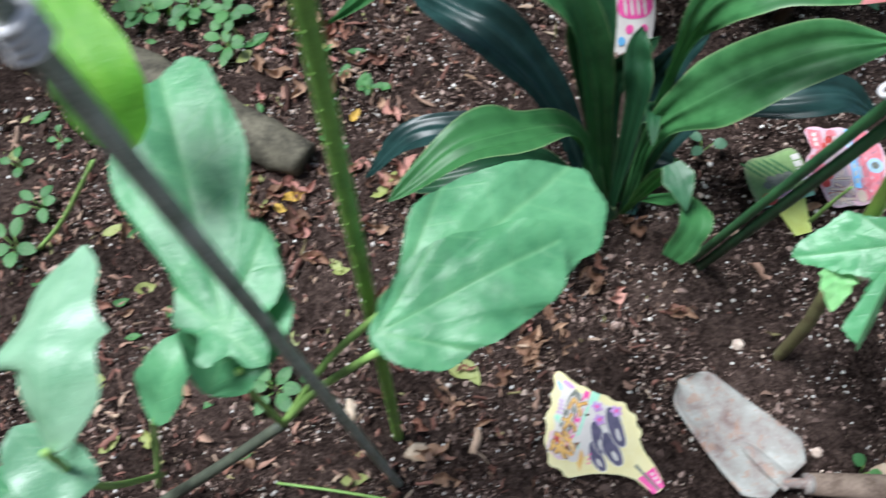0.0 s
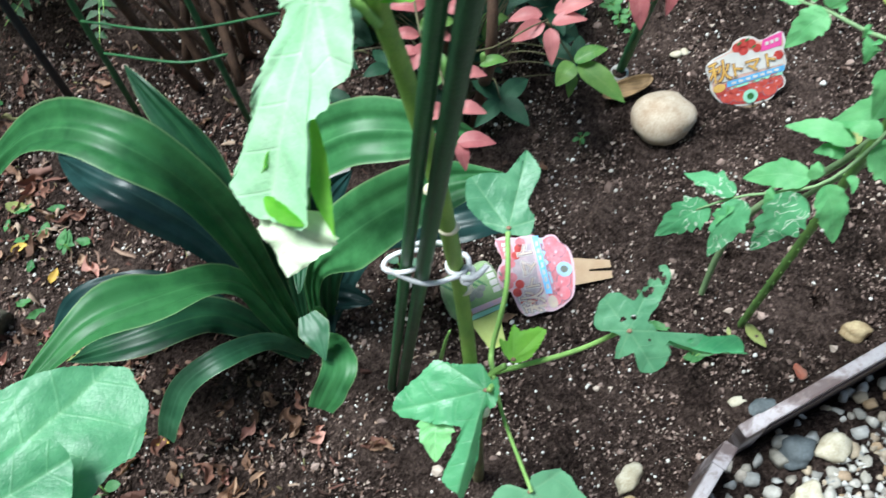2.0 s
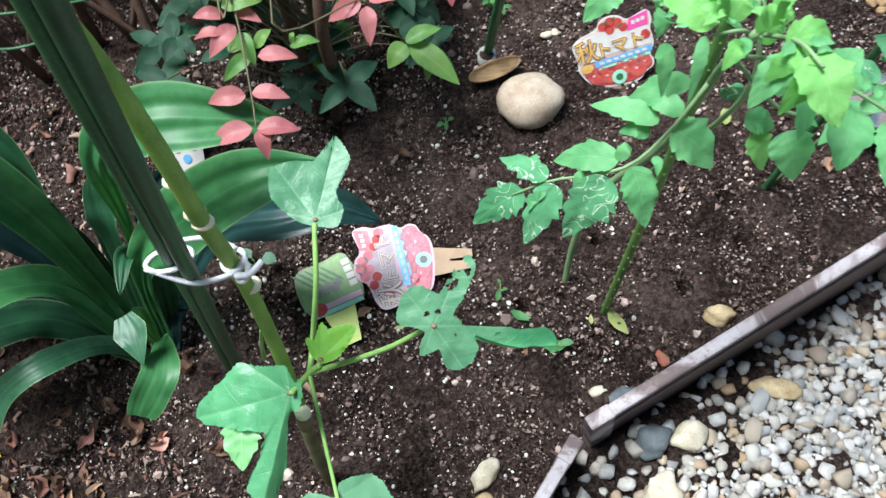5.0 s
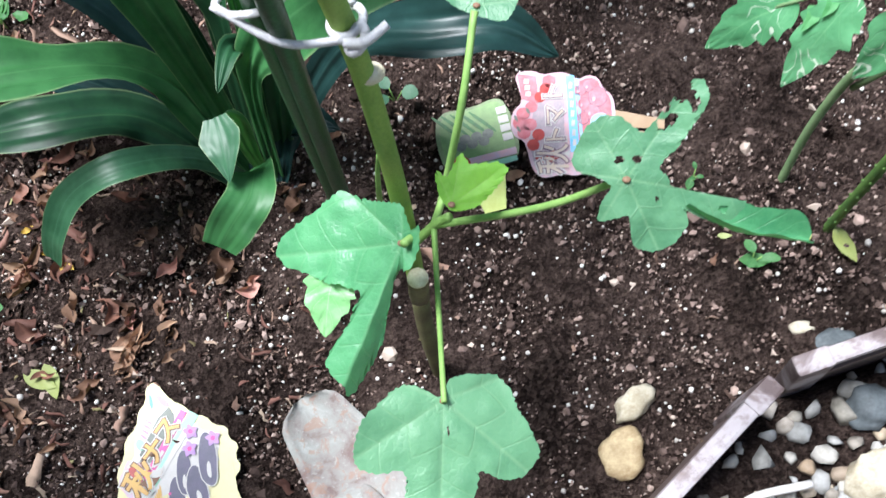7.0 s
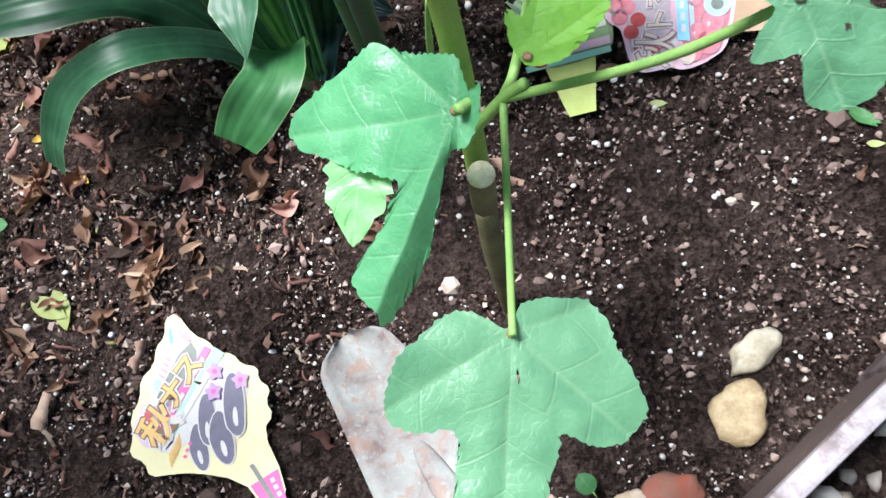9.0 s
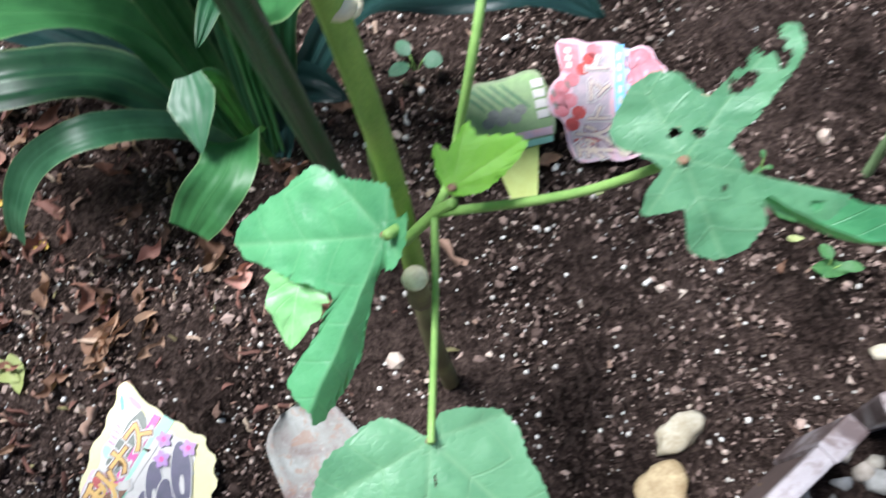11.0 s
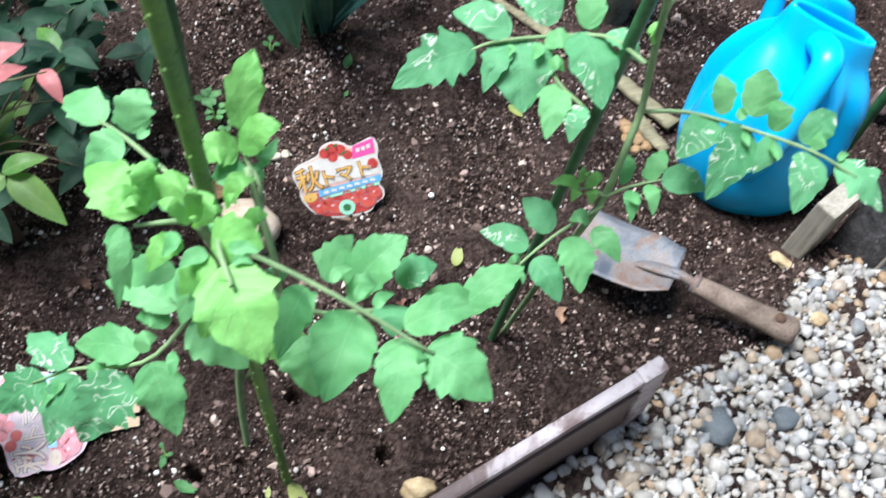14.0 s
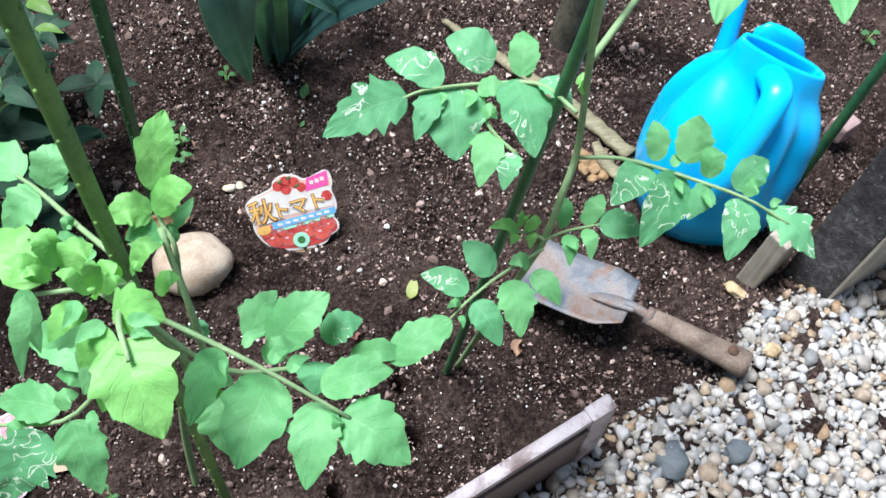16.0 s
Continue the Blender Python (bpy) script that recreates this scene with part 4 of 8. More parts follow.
pl = pebble_places()
nearest = [q for q in pl if 0.5 < q[0] < 0.95 and q[1] > 0.02]
nearest = nearest[:300]
chosen = set(nearest)
for x, y, s in nearest:
    ob = new("pebble", random.choice(pm))
    ob.parent = gravel
    ob.matrix_basis = Matrix.LocRotScale((x, y, gz(x, y) + s * 0.28), Euler((random.uniform(-0.5, 0.5), random.uniform(-0.5, 0.5), random.uniform(0, 6.3))), (s * random.uniform(1.0, 1.35), s * random.uniform(0.75, 1.0), s * random.uniform(0.55, 0.8)))
rest = [q for q in pl if q not in chosen]
st = scatter("pebbles", "", "", PEBBLES, PB, [q[:2] for q in rest], [q[2] for q in rest], (0.55, 1.0), 0.25, 1.4, True)
st.parent = gravel
st.name = "loose_pebbles"
r = np.random.default_rng(33)
p = np.stack([r.uniform(0.42, 1.75, 40000), r.uniform(-0.12, 0.72, 40000)], 1)
p = p[inside_gravel(p[:, 0], p[:, 1]) > np.interp(p[:, 0], [0.5, 0.62, 0.8, 0.95, 0.97], [0.085, 0.085, 0.045, 0.02, 0.0])]
st = scatter("grit", "", "", PEBBLES, LUMPS, p, r.gamma(3, 0.0011, len(p)) + 0.0012)
st.parent = gravel

def gravel_sheet():
    """The gravel's even spread under and past the loose pebbles."""
    m, nt, bs = nodes_of("packed_gravel")
    v = coords(nt)
    vo = node(nt, "TexVoronoi", Scale=75.0, Randomness=1.0)
    nt.links.new(v, vo.inputs["Vector"])
    sep = nt.nodes.new("ShaderNodeSeparateColor")
    nt.links.new(vo.outputs["Color"], sep.inputs[0])
    col = ramp(nt, sep.outputs[0], [(q, c) for q, c in PEB])
    gap = ramp(nt, vo.outputs["Distance"], [(0.25, (1, 1, 1)), (0.55, (0.08, 0.06, 0.05))])
    nt.links.new(mixc(nt, 1.0, col, gap, "MULTIPLY"), bs.inputs["Base Color"])
    bs.inputs["Roughness"].default_value = 0.75
    bump(nt, bs, math_(nt, "SUBTRACT", 1.0, vo.outputs["Distance"]), 1.0, 0.01)
    xs, ys = np.concatenate([np.arange(-1.3, 1.7, 0.1), np.arange(1.7, 4.3, 0.2)]), np.concatenate([np.arange(-1.49, -0.12, 0.1), [-0.12]])
    verts, faces = [], []
    def patch(xs, ys):
        b = len(verts)
        for y in ys:
            for x in xs:
                verts.append((x, y, gz(x, y) + 0.006))
        for i in range(len(ys) - 1):
            for j in range(len(xs) - 1):
                k = b + i * len(xs) + j
                c = (xs[j] + xs[j + 1]) / 2, (ys[i] + ys[i + 1]) / 2
                if inside_gravel(*c) > 0.05:
                    faces.append((k, k + 1, k + len(xs) + 1, k + len(xs)))
    patch(xs, ys)
    patch(np.arange(1.74, 4.3, 0.15), np.arange(-0.12, 1.2, 0.06))
    raw("packed_gravel", verts, faces, m, gravel)
gravel_sheet()

# ---- edging ----
def edging_board(a, b, thick=0.0085, high=0.1, end=True):
    """A brown edging board from a to b (middle of its top edge), with a lighter cap, a groove along its face and a hinge block."""
    a, b = Vector(a), Vector(b)
    th = thing("garden_edging", (a.x, a.y, gz(a.x, a.y)), "weathered brown plastic edging board between soil and gravel", "edging", "edging boards")
    x = (b - a).normalized()
    y = Vector((0, 0, 1)).cross(x).normalized()
    z = x.cross(y)
    m = Matrix((x, y, z)).transposed().to_4x4()
    ln = (b - a).length
    m.translation = (a + b) / 2
    bm = bmesh.new()
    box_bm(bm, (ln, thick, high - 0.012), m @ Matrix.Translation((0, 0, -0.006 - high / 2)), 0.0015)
    part("board", bm, EDGING_SHADE, th, "brown side with shade in its colour", False)
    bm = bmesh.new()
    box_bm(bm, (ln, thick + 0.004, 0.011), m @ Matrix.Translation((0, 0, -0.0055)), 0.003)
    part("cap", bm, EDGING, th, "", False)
    bm = bmesh.new()
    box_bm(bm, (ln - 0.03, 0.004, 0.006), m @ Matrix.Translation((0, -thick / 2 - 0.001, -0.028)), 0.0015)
    part("rib", bm, EDGING_SHADE, th, "", False)
    if end:
        for s in (-1, 1):
            bm = bmesh.new()
            box_bm(bm, (0.026, thick + 0.006, high * 0.9), m @ Matrix.Translation((s * (ln / 2 - 0.012), 0, -high * 0.45 + 0.002)), 0.0025)
            part("hinge_block", bm, EDGING, th, "", False)
    return th

edging_board((0.335, 0.02, 0.105), (0.541, 0.235, 0.114), high=0.13)
edging_board((0.554, 0.245, 0.117), (0.953, 0.386, 0.184), high=0.17)

# ---- stakes ----
def garden_stake(foot, way, top, r, mat, label, sink=0.05, knobs=True, bow=0.0):
    """A plastic-coated stake with small raised pips, pushed into the soil."""
    foot, way = Vector(foot), Vector(way)
    th = thing("garden_stake", foot, label, "stake", "garden stakes")
    low, high = foot - way * sink, foot + way * (top - foot.z)
    mid = (low + high) / 2 + Vector((bow, 0, 0))
    bm = bmesh.new()
    tube(bm, [low, mid, high], [r, r, r], 12, 24)
    part("shaft", bm, mat, th)
    bm = bmesh.new()
    ax = (high - low).normalized()
    s1 = ax.orthogonal().normalized()
    s2 = ax.cross(s1)
    ln = (high - low).length
    c = spline([low, mid, high], 60)
    k = 0
    d = 0.06
    while d < ln - 0.01:
        q = c[min(60, int(d / ln * 60))]
        f = d / ln * 60
        i = min(59, int(f))
        q = c[i].lerp(c[i + 1], f - i)
        a = (k % 4) * math.pi / 2 + 0.4
        o = s1 * math.cos(a) + s2 * math.sin(a)
        bmesh.ops.create_icosphere(bm, subdivisions=1, radius=0.0011, matrix=Matrix.Translation(q + o * (r + 0.0002)))
        d += 0.0068
        k += 1
    if knobs:
        tagged(part("surface_texture", bm, mat, th), kind="stuff")
    else:
        bm.free()
    bm = bmesh.new()
    bmesh.ops.create_uvsphere(bm, u_segments=12, v_segments=6, radius=r * 1.05, matrix=Matrix.Translation(high))
    part("cap", bm, mat, th)
    return th

garden_stake((0.222, 0.376, 0), (0.1, -0.135, 1), 0.98, 0.0044, CANE, "dark green plastic stake paired with another beside the okra", knobs=False)
garden_stake((0.232, 0.369, 0), (0.1, -0.135, 1), 1.02, 0.0052, CANE_K, "very dark green plastic stake tied with white cord", knobs=False)
garden_stake((0.628, 0.392, 0), (-0.028, -0.03, 1), 1.2, 0.0041, CANE_L, "mid-green stake with small pips beside a tomato plant")
garden_stake((0.86, 0.513, 0), (0.004, -0.075, 1), 1.1, 0.0042, CANE, "dark green stake leaning beside the mined tomato plant", knobs=False)
garden_stake((0.57, 0.764, -0.002), (0.03, -0.2, 1), 0.9, 0.0058, CANE, "green stake set in a white pipe socket")
garden_stake((-0.106, 0.178, 0), (0.033, 0.09, 1), 1.1, 0.0056, CANE_B, "bright green ribbed stake beside the aubergine")
garden_stake((-0.105, 0.13, 0), (-0.04, 0.018, 1), 1.05, 0.0044, GREYCANE, "grey-green stake with a white tie", knobs=False)
garden_stake((1.37, 0.70, 0.03), (0.0, 0.02, 1), 0.9, 0.0065, CANE, "dark green stake next to the dark timber post", knobs=False)

sock = thing("pipe_socket", (0.57, 0.762, 0), "small white plastic pipe ring in the soil", "pipe")
bm = bmesh.new()
tube(bm, [(0.57, 0.762, -0.02), (0.568, 0.757, 0.014)], [0.012, 0.012], 14, 2)
part("pipe", bm, plain("white_pipe", (0.6, 0.6, 0.57), (0.4, 0.38, 0.34), 0.5), sock)
bm = bmesh.new()
tube(bm, [(0.568, 0.757, 0.0135), (0.568, 0.757, 0.0145)], [0.0095, 0.0095], 14, 2)
part("bore", bm, SOIL, sock)

# ---- cord between stakes and okra ----
cord = thing("cord_tie", (0.278, 0.318, 0.40), "white cotton cord tied round stakes and okra stem", "cord")
cord.location = (0.278, 0.318, 0.41)
def loop(cx, rx, ry, tiltx, n=14):
    return [Vector(cx) + Vector((rx * math.cos(a), ry * math.sin(a), tiltx * math.cos(a))) for a in [2 * math.pi * i / n for i in range(n + 1)]]
bar("stake_loop", loop((0.264, 0.319, 0.427), 0.015, 0.0075, 0.003), [0.0017, 0.0017], CORD, cord, n=28)
bar("strand", [(0.25, 0.314, 0.43), (0.275, 0.307, 0.414), (0.3, 0.312, 0.408)], [0.0018, 0.0018], CORD, cord)
bar("strand", [(0.27, 0.332, 0.425), (0.288, 0.334, 0.418), (0.302, 0.328, 0.41)], [0.0018, 0.0018], CORD, cord)
bm = bmesh.new()
tube(bm, loop((0.299, 0.321, 0.408), 0.0074, 0.0076, 0.002), [0.0019, 0.0019], 8, 24)
tube(bm, loop((0.304, 0.312, 0.408), 0.004, 0.006, 0.003), [0.0022, 0.0022], 8, 14)
tube(bm, [(0.3, 0.309, 0.41), (0.309, 0.307, 0.414), (0.318, 0.313, 0.417)], [0.0024, 0.002], 8)
part("knot", bm, CORD, cord)

# ---- okra ----
okra = thing("okra_plant", (0.303, 0.262, 0), "okra plant with lobed, partly eaten leaves and a cut side shoot", "okra")
bar("lower_stem", [(0.303, 0.262, -0.03), (0.303, 0.268, 0.09), (0.303, 0.281, 0.156)], [0.0064, 0.0064, 0.0062], STEMB, okra, "brownish lower stem")
bar("stem", [(0.303, 0.281, 0.156), (0.303, 0.303, 0.26), (0.3, 0.318, 0.36), (0.297, 0.321, 0.41), (0.293, 0.320, 0.470), (0.288, 0.328, 0.530), (0.278, 0.338, 0.600), (0.271, 0.328, 0.660), (0.277, 0.292, 0.720)], [0.006, 0.0058, 0.0056, 0.0056, 0.0056, 0.005, 0.0044], STEM, okra, seg=10, n=40)
for q in ((0.288, 0.327, 0.500), (0.291, 0.323, 0.470), (0.294, 0.319, 0.465), (0.302, 0.319, 0.370), (0.301, 0.326, 0.360)):
    bm = bmesh.new()
    bmesh.ops.create_icosphere(bm, subdivisions=2, radius=0.0064, matrix=Matrix.Translation(q) @ Matrix.Diagonal((1.1, 0.9, 0.6, 1)))
    part("leaf_scar", bm, CUT, okra, "pale leaf scar")
stub = bar("cut_shoot", [(0.305, 0.275, 0.17), (0.309, 0.273, 0.215)], [0.0068, 0.0065], STEMB, okra, "cut side shoot")
q = Vector((0.309, 0.273, 0.215))
bm = bmesh.new()
d = (q - Vector((0.305, 0.275, 0.17))).normalized()
bmesh.ops.create_cone(bm, cap_ends=True, segments=16, radius1=0.0066, radius2=0.0062, depth=0.0014, matrix=frame_of(q + d * 0.0008, q + d * 0.0008 + d.orthogonal(), d))
part("cut_face", bm, CUT, stub, "pale cut face")
NODE = (0.321, 0.294, 0.248)
bar("side_branch", [(0.303, 0.29, 0.22), NODE, (0.331, 0.295, 0.260)], [0.003, 0.0027, 0.0024], PETIOLE, okra)
bar("petiole", [NODE, (0.382, 0.288, 0.290), (0.421, 0.288, 0.326)], [0.0023, 0.0021, 0.0019], PETIOLE, okra)
bar("petiole", [NODE, (0.324, 0.319, 0.234), (0.339, 0.344, 0.300), (0.346, 0.382, 0.328)], [0.0026, 0.0024, 0.0022, 0.002], PETIOLE, okra)
bar("petiole", [NODE, (0.324, 0.256, 0.240), (0.333, 0.189, 0.273)], [0.0018, 0.0016, 0.0015], PETIOLE, okra)
bar("petiole", [(0.303, 0.285, 0.25), (0.316, 0.272, 0.290), (0.312, 0.263, 0.301)], [0.0028, 0.0026, 0.0022], PETIOLE, okra)
bar("petiole", [(0.280, 0.330, 0.200), (0.285, 0.329, 0.240), (0.290, 0.328, 0.270)], [0.002, 0.0016, 0.001], PETIOLE, okra)
lobed("leaf", okra, L_OKRAP, (0.332, 0.1905, 0.268), (0.332, 0.115, 0.253), [(-111, 0.0034), (-127, 0.0087), (-123, 0.0158), (-104, 0.0248), (-87, 0.0323), (-75, 0.043), (-60, 0.0518), (-51, 0.0538), (-41, 0.0488), (-29, 0.0398), (-22, 0.0472), (-17, 0.0642), (-11, 0.0705), (-5, 0.0786), (0, 0.085), (5, 0.0786), (11, 0.068), (16, 0.0548), (25, 0.0436), (28, 0.0395), (38, 0.0501), (47, 0.0562), (57, 0.0579), (63, 0.0565), (73, 0.0476), (84, 0.0394), (99, 0.0356), (114, 0.0316), (124, 0.0241), (142, 0.0165), (165, 0.0107), (175, 0.0043)], [(0, 0.085), (-56, 0.053), (52, 0.057), (-112, 0.022), (112, 0.031)], (0.28, -0.2, 1), 0.06, bite=[((0.3345, 0.176, 0.266), 0.0011)])
LL = (0.310, 0.266, 0.294)
lobed("leaf", okra, L_OKRA, LL, (0.235, 0.272, 0.262), [(-140, 0.0095), (-107, 0.0137), (-91, 0.02), (-66, 0.0243), (-46, 0.0348), (-40, 0.0477), (-27, 0.0537), (-13, 0.067), (-5, 0.0775), (0, 0.0813), (5, 0.0756), (11, 0.063), (21, 0.0502), (41, 0.0356), (46, 0.0444), (49, 0.0604), (50, 0.0786), (61, 0.0856), (65, 0.0902), (68.5, 0.0816), (75, 0.0587), (76, 0.0277), (78, 0.0151), (108, 0.0146), (164, 0.0118), (-149, 0.0155)], [(2, 0.08), (61, 0.088), (-42, 0.047), (-95, 0.02), (130, 0.013)], (-0.45, -0.3, 1), 0.05, 0.0011, 0.004, folds=[(61, 90, 74)], pucker=0.0026, wave=0.001)
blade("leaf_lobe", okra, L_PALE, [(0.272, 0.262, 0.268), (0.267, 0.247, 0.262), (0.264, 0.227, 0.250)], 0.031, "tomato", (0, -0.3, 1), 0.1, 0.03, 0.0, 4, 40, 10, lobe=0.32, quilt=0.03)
RC = (0.419, 0.2815, 0.338)
lobed("leaf", okra, L_OKRAP, RC, (0.432, 0.252, 0.319), [(-158, 0.0298), (-179, 0.031), (167, 0.0289), (153, 0.0241), (142, 0.0223), (137, 0.0264), (132, 0.0381), (130, 0.0502), (124, 0.0551), (117, 0.0519), (113, 0.045), (108, 0.0339), (103, 0.0263), (91, 0.0155), (73, 0.0189), (55, 0.0212), (57, 0.0281), (62, 0.0391), (66, 0.0538), (56, 0.0544), (48, 0.053), (43, 0.0408), (44, 0.0313), (34, 0.0356), (17, 0.0376), (2, 0.0366), (-12, 0.0314), (-14, 0.0173), (-30, 0.0184), (-52, 0.0231), (-66, 0.0155), (-82, 0.0075), (-113, 0.0137), (-117, 0.0215), (-127, 0.0264)], [(5, 0.037), (60, 0.054), (126, 0.055), (-170, 0.031), (-118, 0.024), (-50, 0.023)], (0, -0.6, 1), 0.02, 0.0005, 0.004, (), [((0.416, 0.289, 0.342), 0.0022), ((0.424, 0.289, 0.342), 0.0022), ((0.433, 0.274, 0.333), 0.0012), ((0.462, 0.270, 0.331), 0.003), ((0.459, 0.269, 0.331), 0.002), ((0.434, 0.303, 0.350), 0.003), ((0.438, 0.305, 0.352), 0.0034), ((0.442, 0.314, 0.357), 0.0034), ((0.446, 0.315, 0.358), 0.003), ((0.436, 0.309, 0.354), 0.0022), ((0.449, 0.311, 0.355), 0.0026), ((0.444, 0.319, 0.360), 0.0022)], 280, 30, 0.001, label="lobed leaf eaten through in places")
blade("leaf_lobe", okra, L_OKRA, [(0.446, 0.271, 0.332), (0.466, 0.261, 0.328), (0.486, 0.259, 0.325), (0.503, 0.259, 0.320)], 0.016, "blunt", (0, 0.6, 1), 1.3, 0.05, 0.04, 5, 26, 10, 25, 0.0, "rolled lobe")
NC = (0.347, 0.385, 0.328)
lobed("leaf", okra, L_OKRAP, NC, (0.370, 0.442, 0.348), [(0, 0.0677), (-17, 0.054), (-24, 0.026), (-56, 0.0228), (-96, 0.0178), (-131, 0.0072), (108, 0.0133), (76, 0.037), (54, 0.0514), (34, 0.0481), (14, 0.0463)], [(-2, 0.067), (48, 0.052), (-60, 0.023), (90, 0.03)], (0.05, -0.35, 1), 0.05, 0.0006, bite=[((0.321, 0.412, 0.330), 0.003)])
BUDC = (0.335, 0.287, 0.295)
lobed("young_leaf", okra, L_YOUNG, BUDC, (0.345, 0.308, 0.303), [(49, 0.0199), (34, 0.0148), (15, 0.0271), (-1, 0.0233), (-22, 0.0322), (-34, 0.0346), (-44, 0.0251), (-66, 0.0146), (-87, 0.0079), (-170, 0.003), (73, 0.0098)], [(15, 0.027), (-30, 0.034), (50, 0.02), (-60, 0.016)], (0, -0.4, 1), 0.05, 0.0008, 0.004, steps=110, rings=9, pucker=0.0016)
# the drooping upper leaf
TC = (0.248, 0.306, 0.694)
bar("petiole", [(0.269, 0.330, 0.650), (0.258, 0.325, 0.674), TC], [0.003, 0.0028, 0.0024], PETIOLE, okra)
lobed("upper_leaf", okra, L_SUNLIT, TC, (0.214, 0.250, 0.617), [(-164, 0.0119), (-119, 0.0123), (-107, 0.0203), (-92, 0.0246), (-80, 0.0269), (-68, 0.019), (-54, 0.0216), (-46, 0.018), (-33, 0.0278), (-24, 0.0461), (-20, 0.0629), (-18, 0.0777), (-16, 0.0949), (-12, 0.0999), (-7, 0.1033), (2, 0.0991), (13, 0.0947), (11, 0.0847), (9, 0.0672), (10, 0.0529), (23, 0.045), (25, 0.0391), (41, 0.0356), (56, 0.0285), (101, 0.0191), (118, 0.0154), (120, 0.0076)], [(-4, 0.098), (30, 0.04), (-98, 0.025), (-58, 0.021), (112, 0.016)], (-0.6, -0.6, 0.7), 0.02, 0.0008, 0.004, pucker=0.0024, wave=0.0015, label="drooping upper leaf with sun glare in its colour")
blade("upper_leaf", okra, L_UNDER, [(0.223, 0.256, 0.621), (0.220, 0.246, 0.611), (0.216, 0.234, 0.599)], 0.047, "flap", (-0.6, -0.6, 0.7), -0.15, 0.04, 0.03, 8, 24, 10, label="pale underside of the folded tip, whitened for glare", quilt=0.02)
blade("upper_leaf", okra, L_YOUNG, [(0.220, 0.284, 0.644), (0.213, 0.276, 0.631), (0.202, 0.271, 0.617)], 0.014, "lance", (-0.8, -0.3, 0.6), 0.3, 0.05, 0.03, 5)
blade("upper_leaf", okra, L_YOUNG, [(0.213, 0.258, 0.628), (0.219, 0.251, 0.627), (0.229, 0.242, 0.628)], 0.009, "broad", (-0.6, -0.6, 0.7), 0.2, 0.05, 0.03, 5)
blade("upper_leaf", okra, L_YOUNG, [(0.239, 0.279, 0.653), (0.237, 0.258, 0.633), (0.240, 0.238, 0.619)], 0.009, "lance", (0.2, -0.6, 0.7), 0.3, 0.05, 0.03, 5)
lobed("young_leaf", okra, L_YOUNG, (0.272, 0.323, 0.670), (0.276, 0.319, 0.690), [(0, 0.02), (22, 0.013), (45, 0.01), (80, 0.016), (120, 0.006), (180, 0.004), (-120, 0.006), (-80, 0.016), (-45, 0.01), (-22, 0.013)], [(0, 0.02), (80, 0.016), (-80, 0.016)], (0, -0.6, 1), 0.1, 0.0006, 0.004, steps=60, rings=6, pucker=0.001, joint=False)
bar("petiole", [(0.270, 0.323, 0.650), (0.263, 0.322, 0.665), (0.252, 0.324, 0.670)], [0.0024, 0.0022, 0.002], PETIOLE, okra)

# ---- aubergine ----
egg = thing("aubergine_plant", (-0.344, 0.116, 0.000), "aubergine plant with large broad leaves on dark stems", "aubergine")
bar("stem", [(-0.353, 0.110, 0.000), (-0.266, 0.133, 0.090), (-0.190, 0.156, 0.170)], [0.0058, 0.0055, 0.005], STEMG, egg, "dark slanting main stem")
bar("petiole", [(-0.190, 0.156, 0.170), (-0.146, 0.166, 0.250), (-0.081, 0.157, 0.385)], [0.0036, 0.0032, 0.0028], PETIOLE, egg)
bar("petiole", [(-0.190, 0.156, 0.170), (-0.135, 0.184, 0.270), (-0.076, 0.194, 0.370)], [0.0032, 0.003, 0.0026], PETIOLE, egg)
lobed("leaf", egg, L_EGG, (-0.0736, 0.1806, 0.3863), (0.073, 0.262, 0.373), [(52, 0.0273), (53, 0.0471), (54, 0.0714), (48, 0.0851), (42, 0.0979), (37, 0.1121), (31, 0.1256), (26, 0.1404), (20, 0.1564), (15, 0.1697), (11, 0.1777), (7, 0.1745), (2, 0.1737), (-5, 0.1593), (-8, 0.15), (-9, 0.1368), (-14, 0.12), (-22, 0.1029), (-34, 0.0705), (-55, 0.0443), (-79, 0.0237), (-125, 0.01), (150, 0.008), (95, 0.014)], [(14, 0.17), (42, 0.09), (-20, 0.1)], (0.144, -0.095, 0.985), 0.06, 0.0006, 0.011, pucker=0.0022, wave=0.002, joint=False)
lobed("leaf", egg, L_EGG, (-0.0788, 0.1629, 0.4056), (0.039, 0.217, 0.417), [(63, 0.0142), (46, 0.0453), (36, 0.0643), (29, 0.0796), (21, 0.0943), (17, 0.1116), (11, 0.1294), (7, 0.1331), (0, 0.1303), (-8, 0.1244), (-13, 0.1143), (-16, 0.1039), (-22, 0.0868), (-29, 0.0745), (-35, 0.0613), (-50, 0.0511), (-61, 0.0398), (-74, 0.0281), (-94, 0.017), (-140, 0.008), (150, 0.006), (95, 0.008)], [(3, 0.13), (34, 0.065), (-36, 0.06)], (-0.02, -0.173, 0.985), 0.14, 0.0006, 0.011, pucker=0.003, wave=0.0025, joint=False)
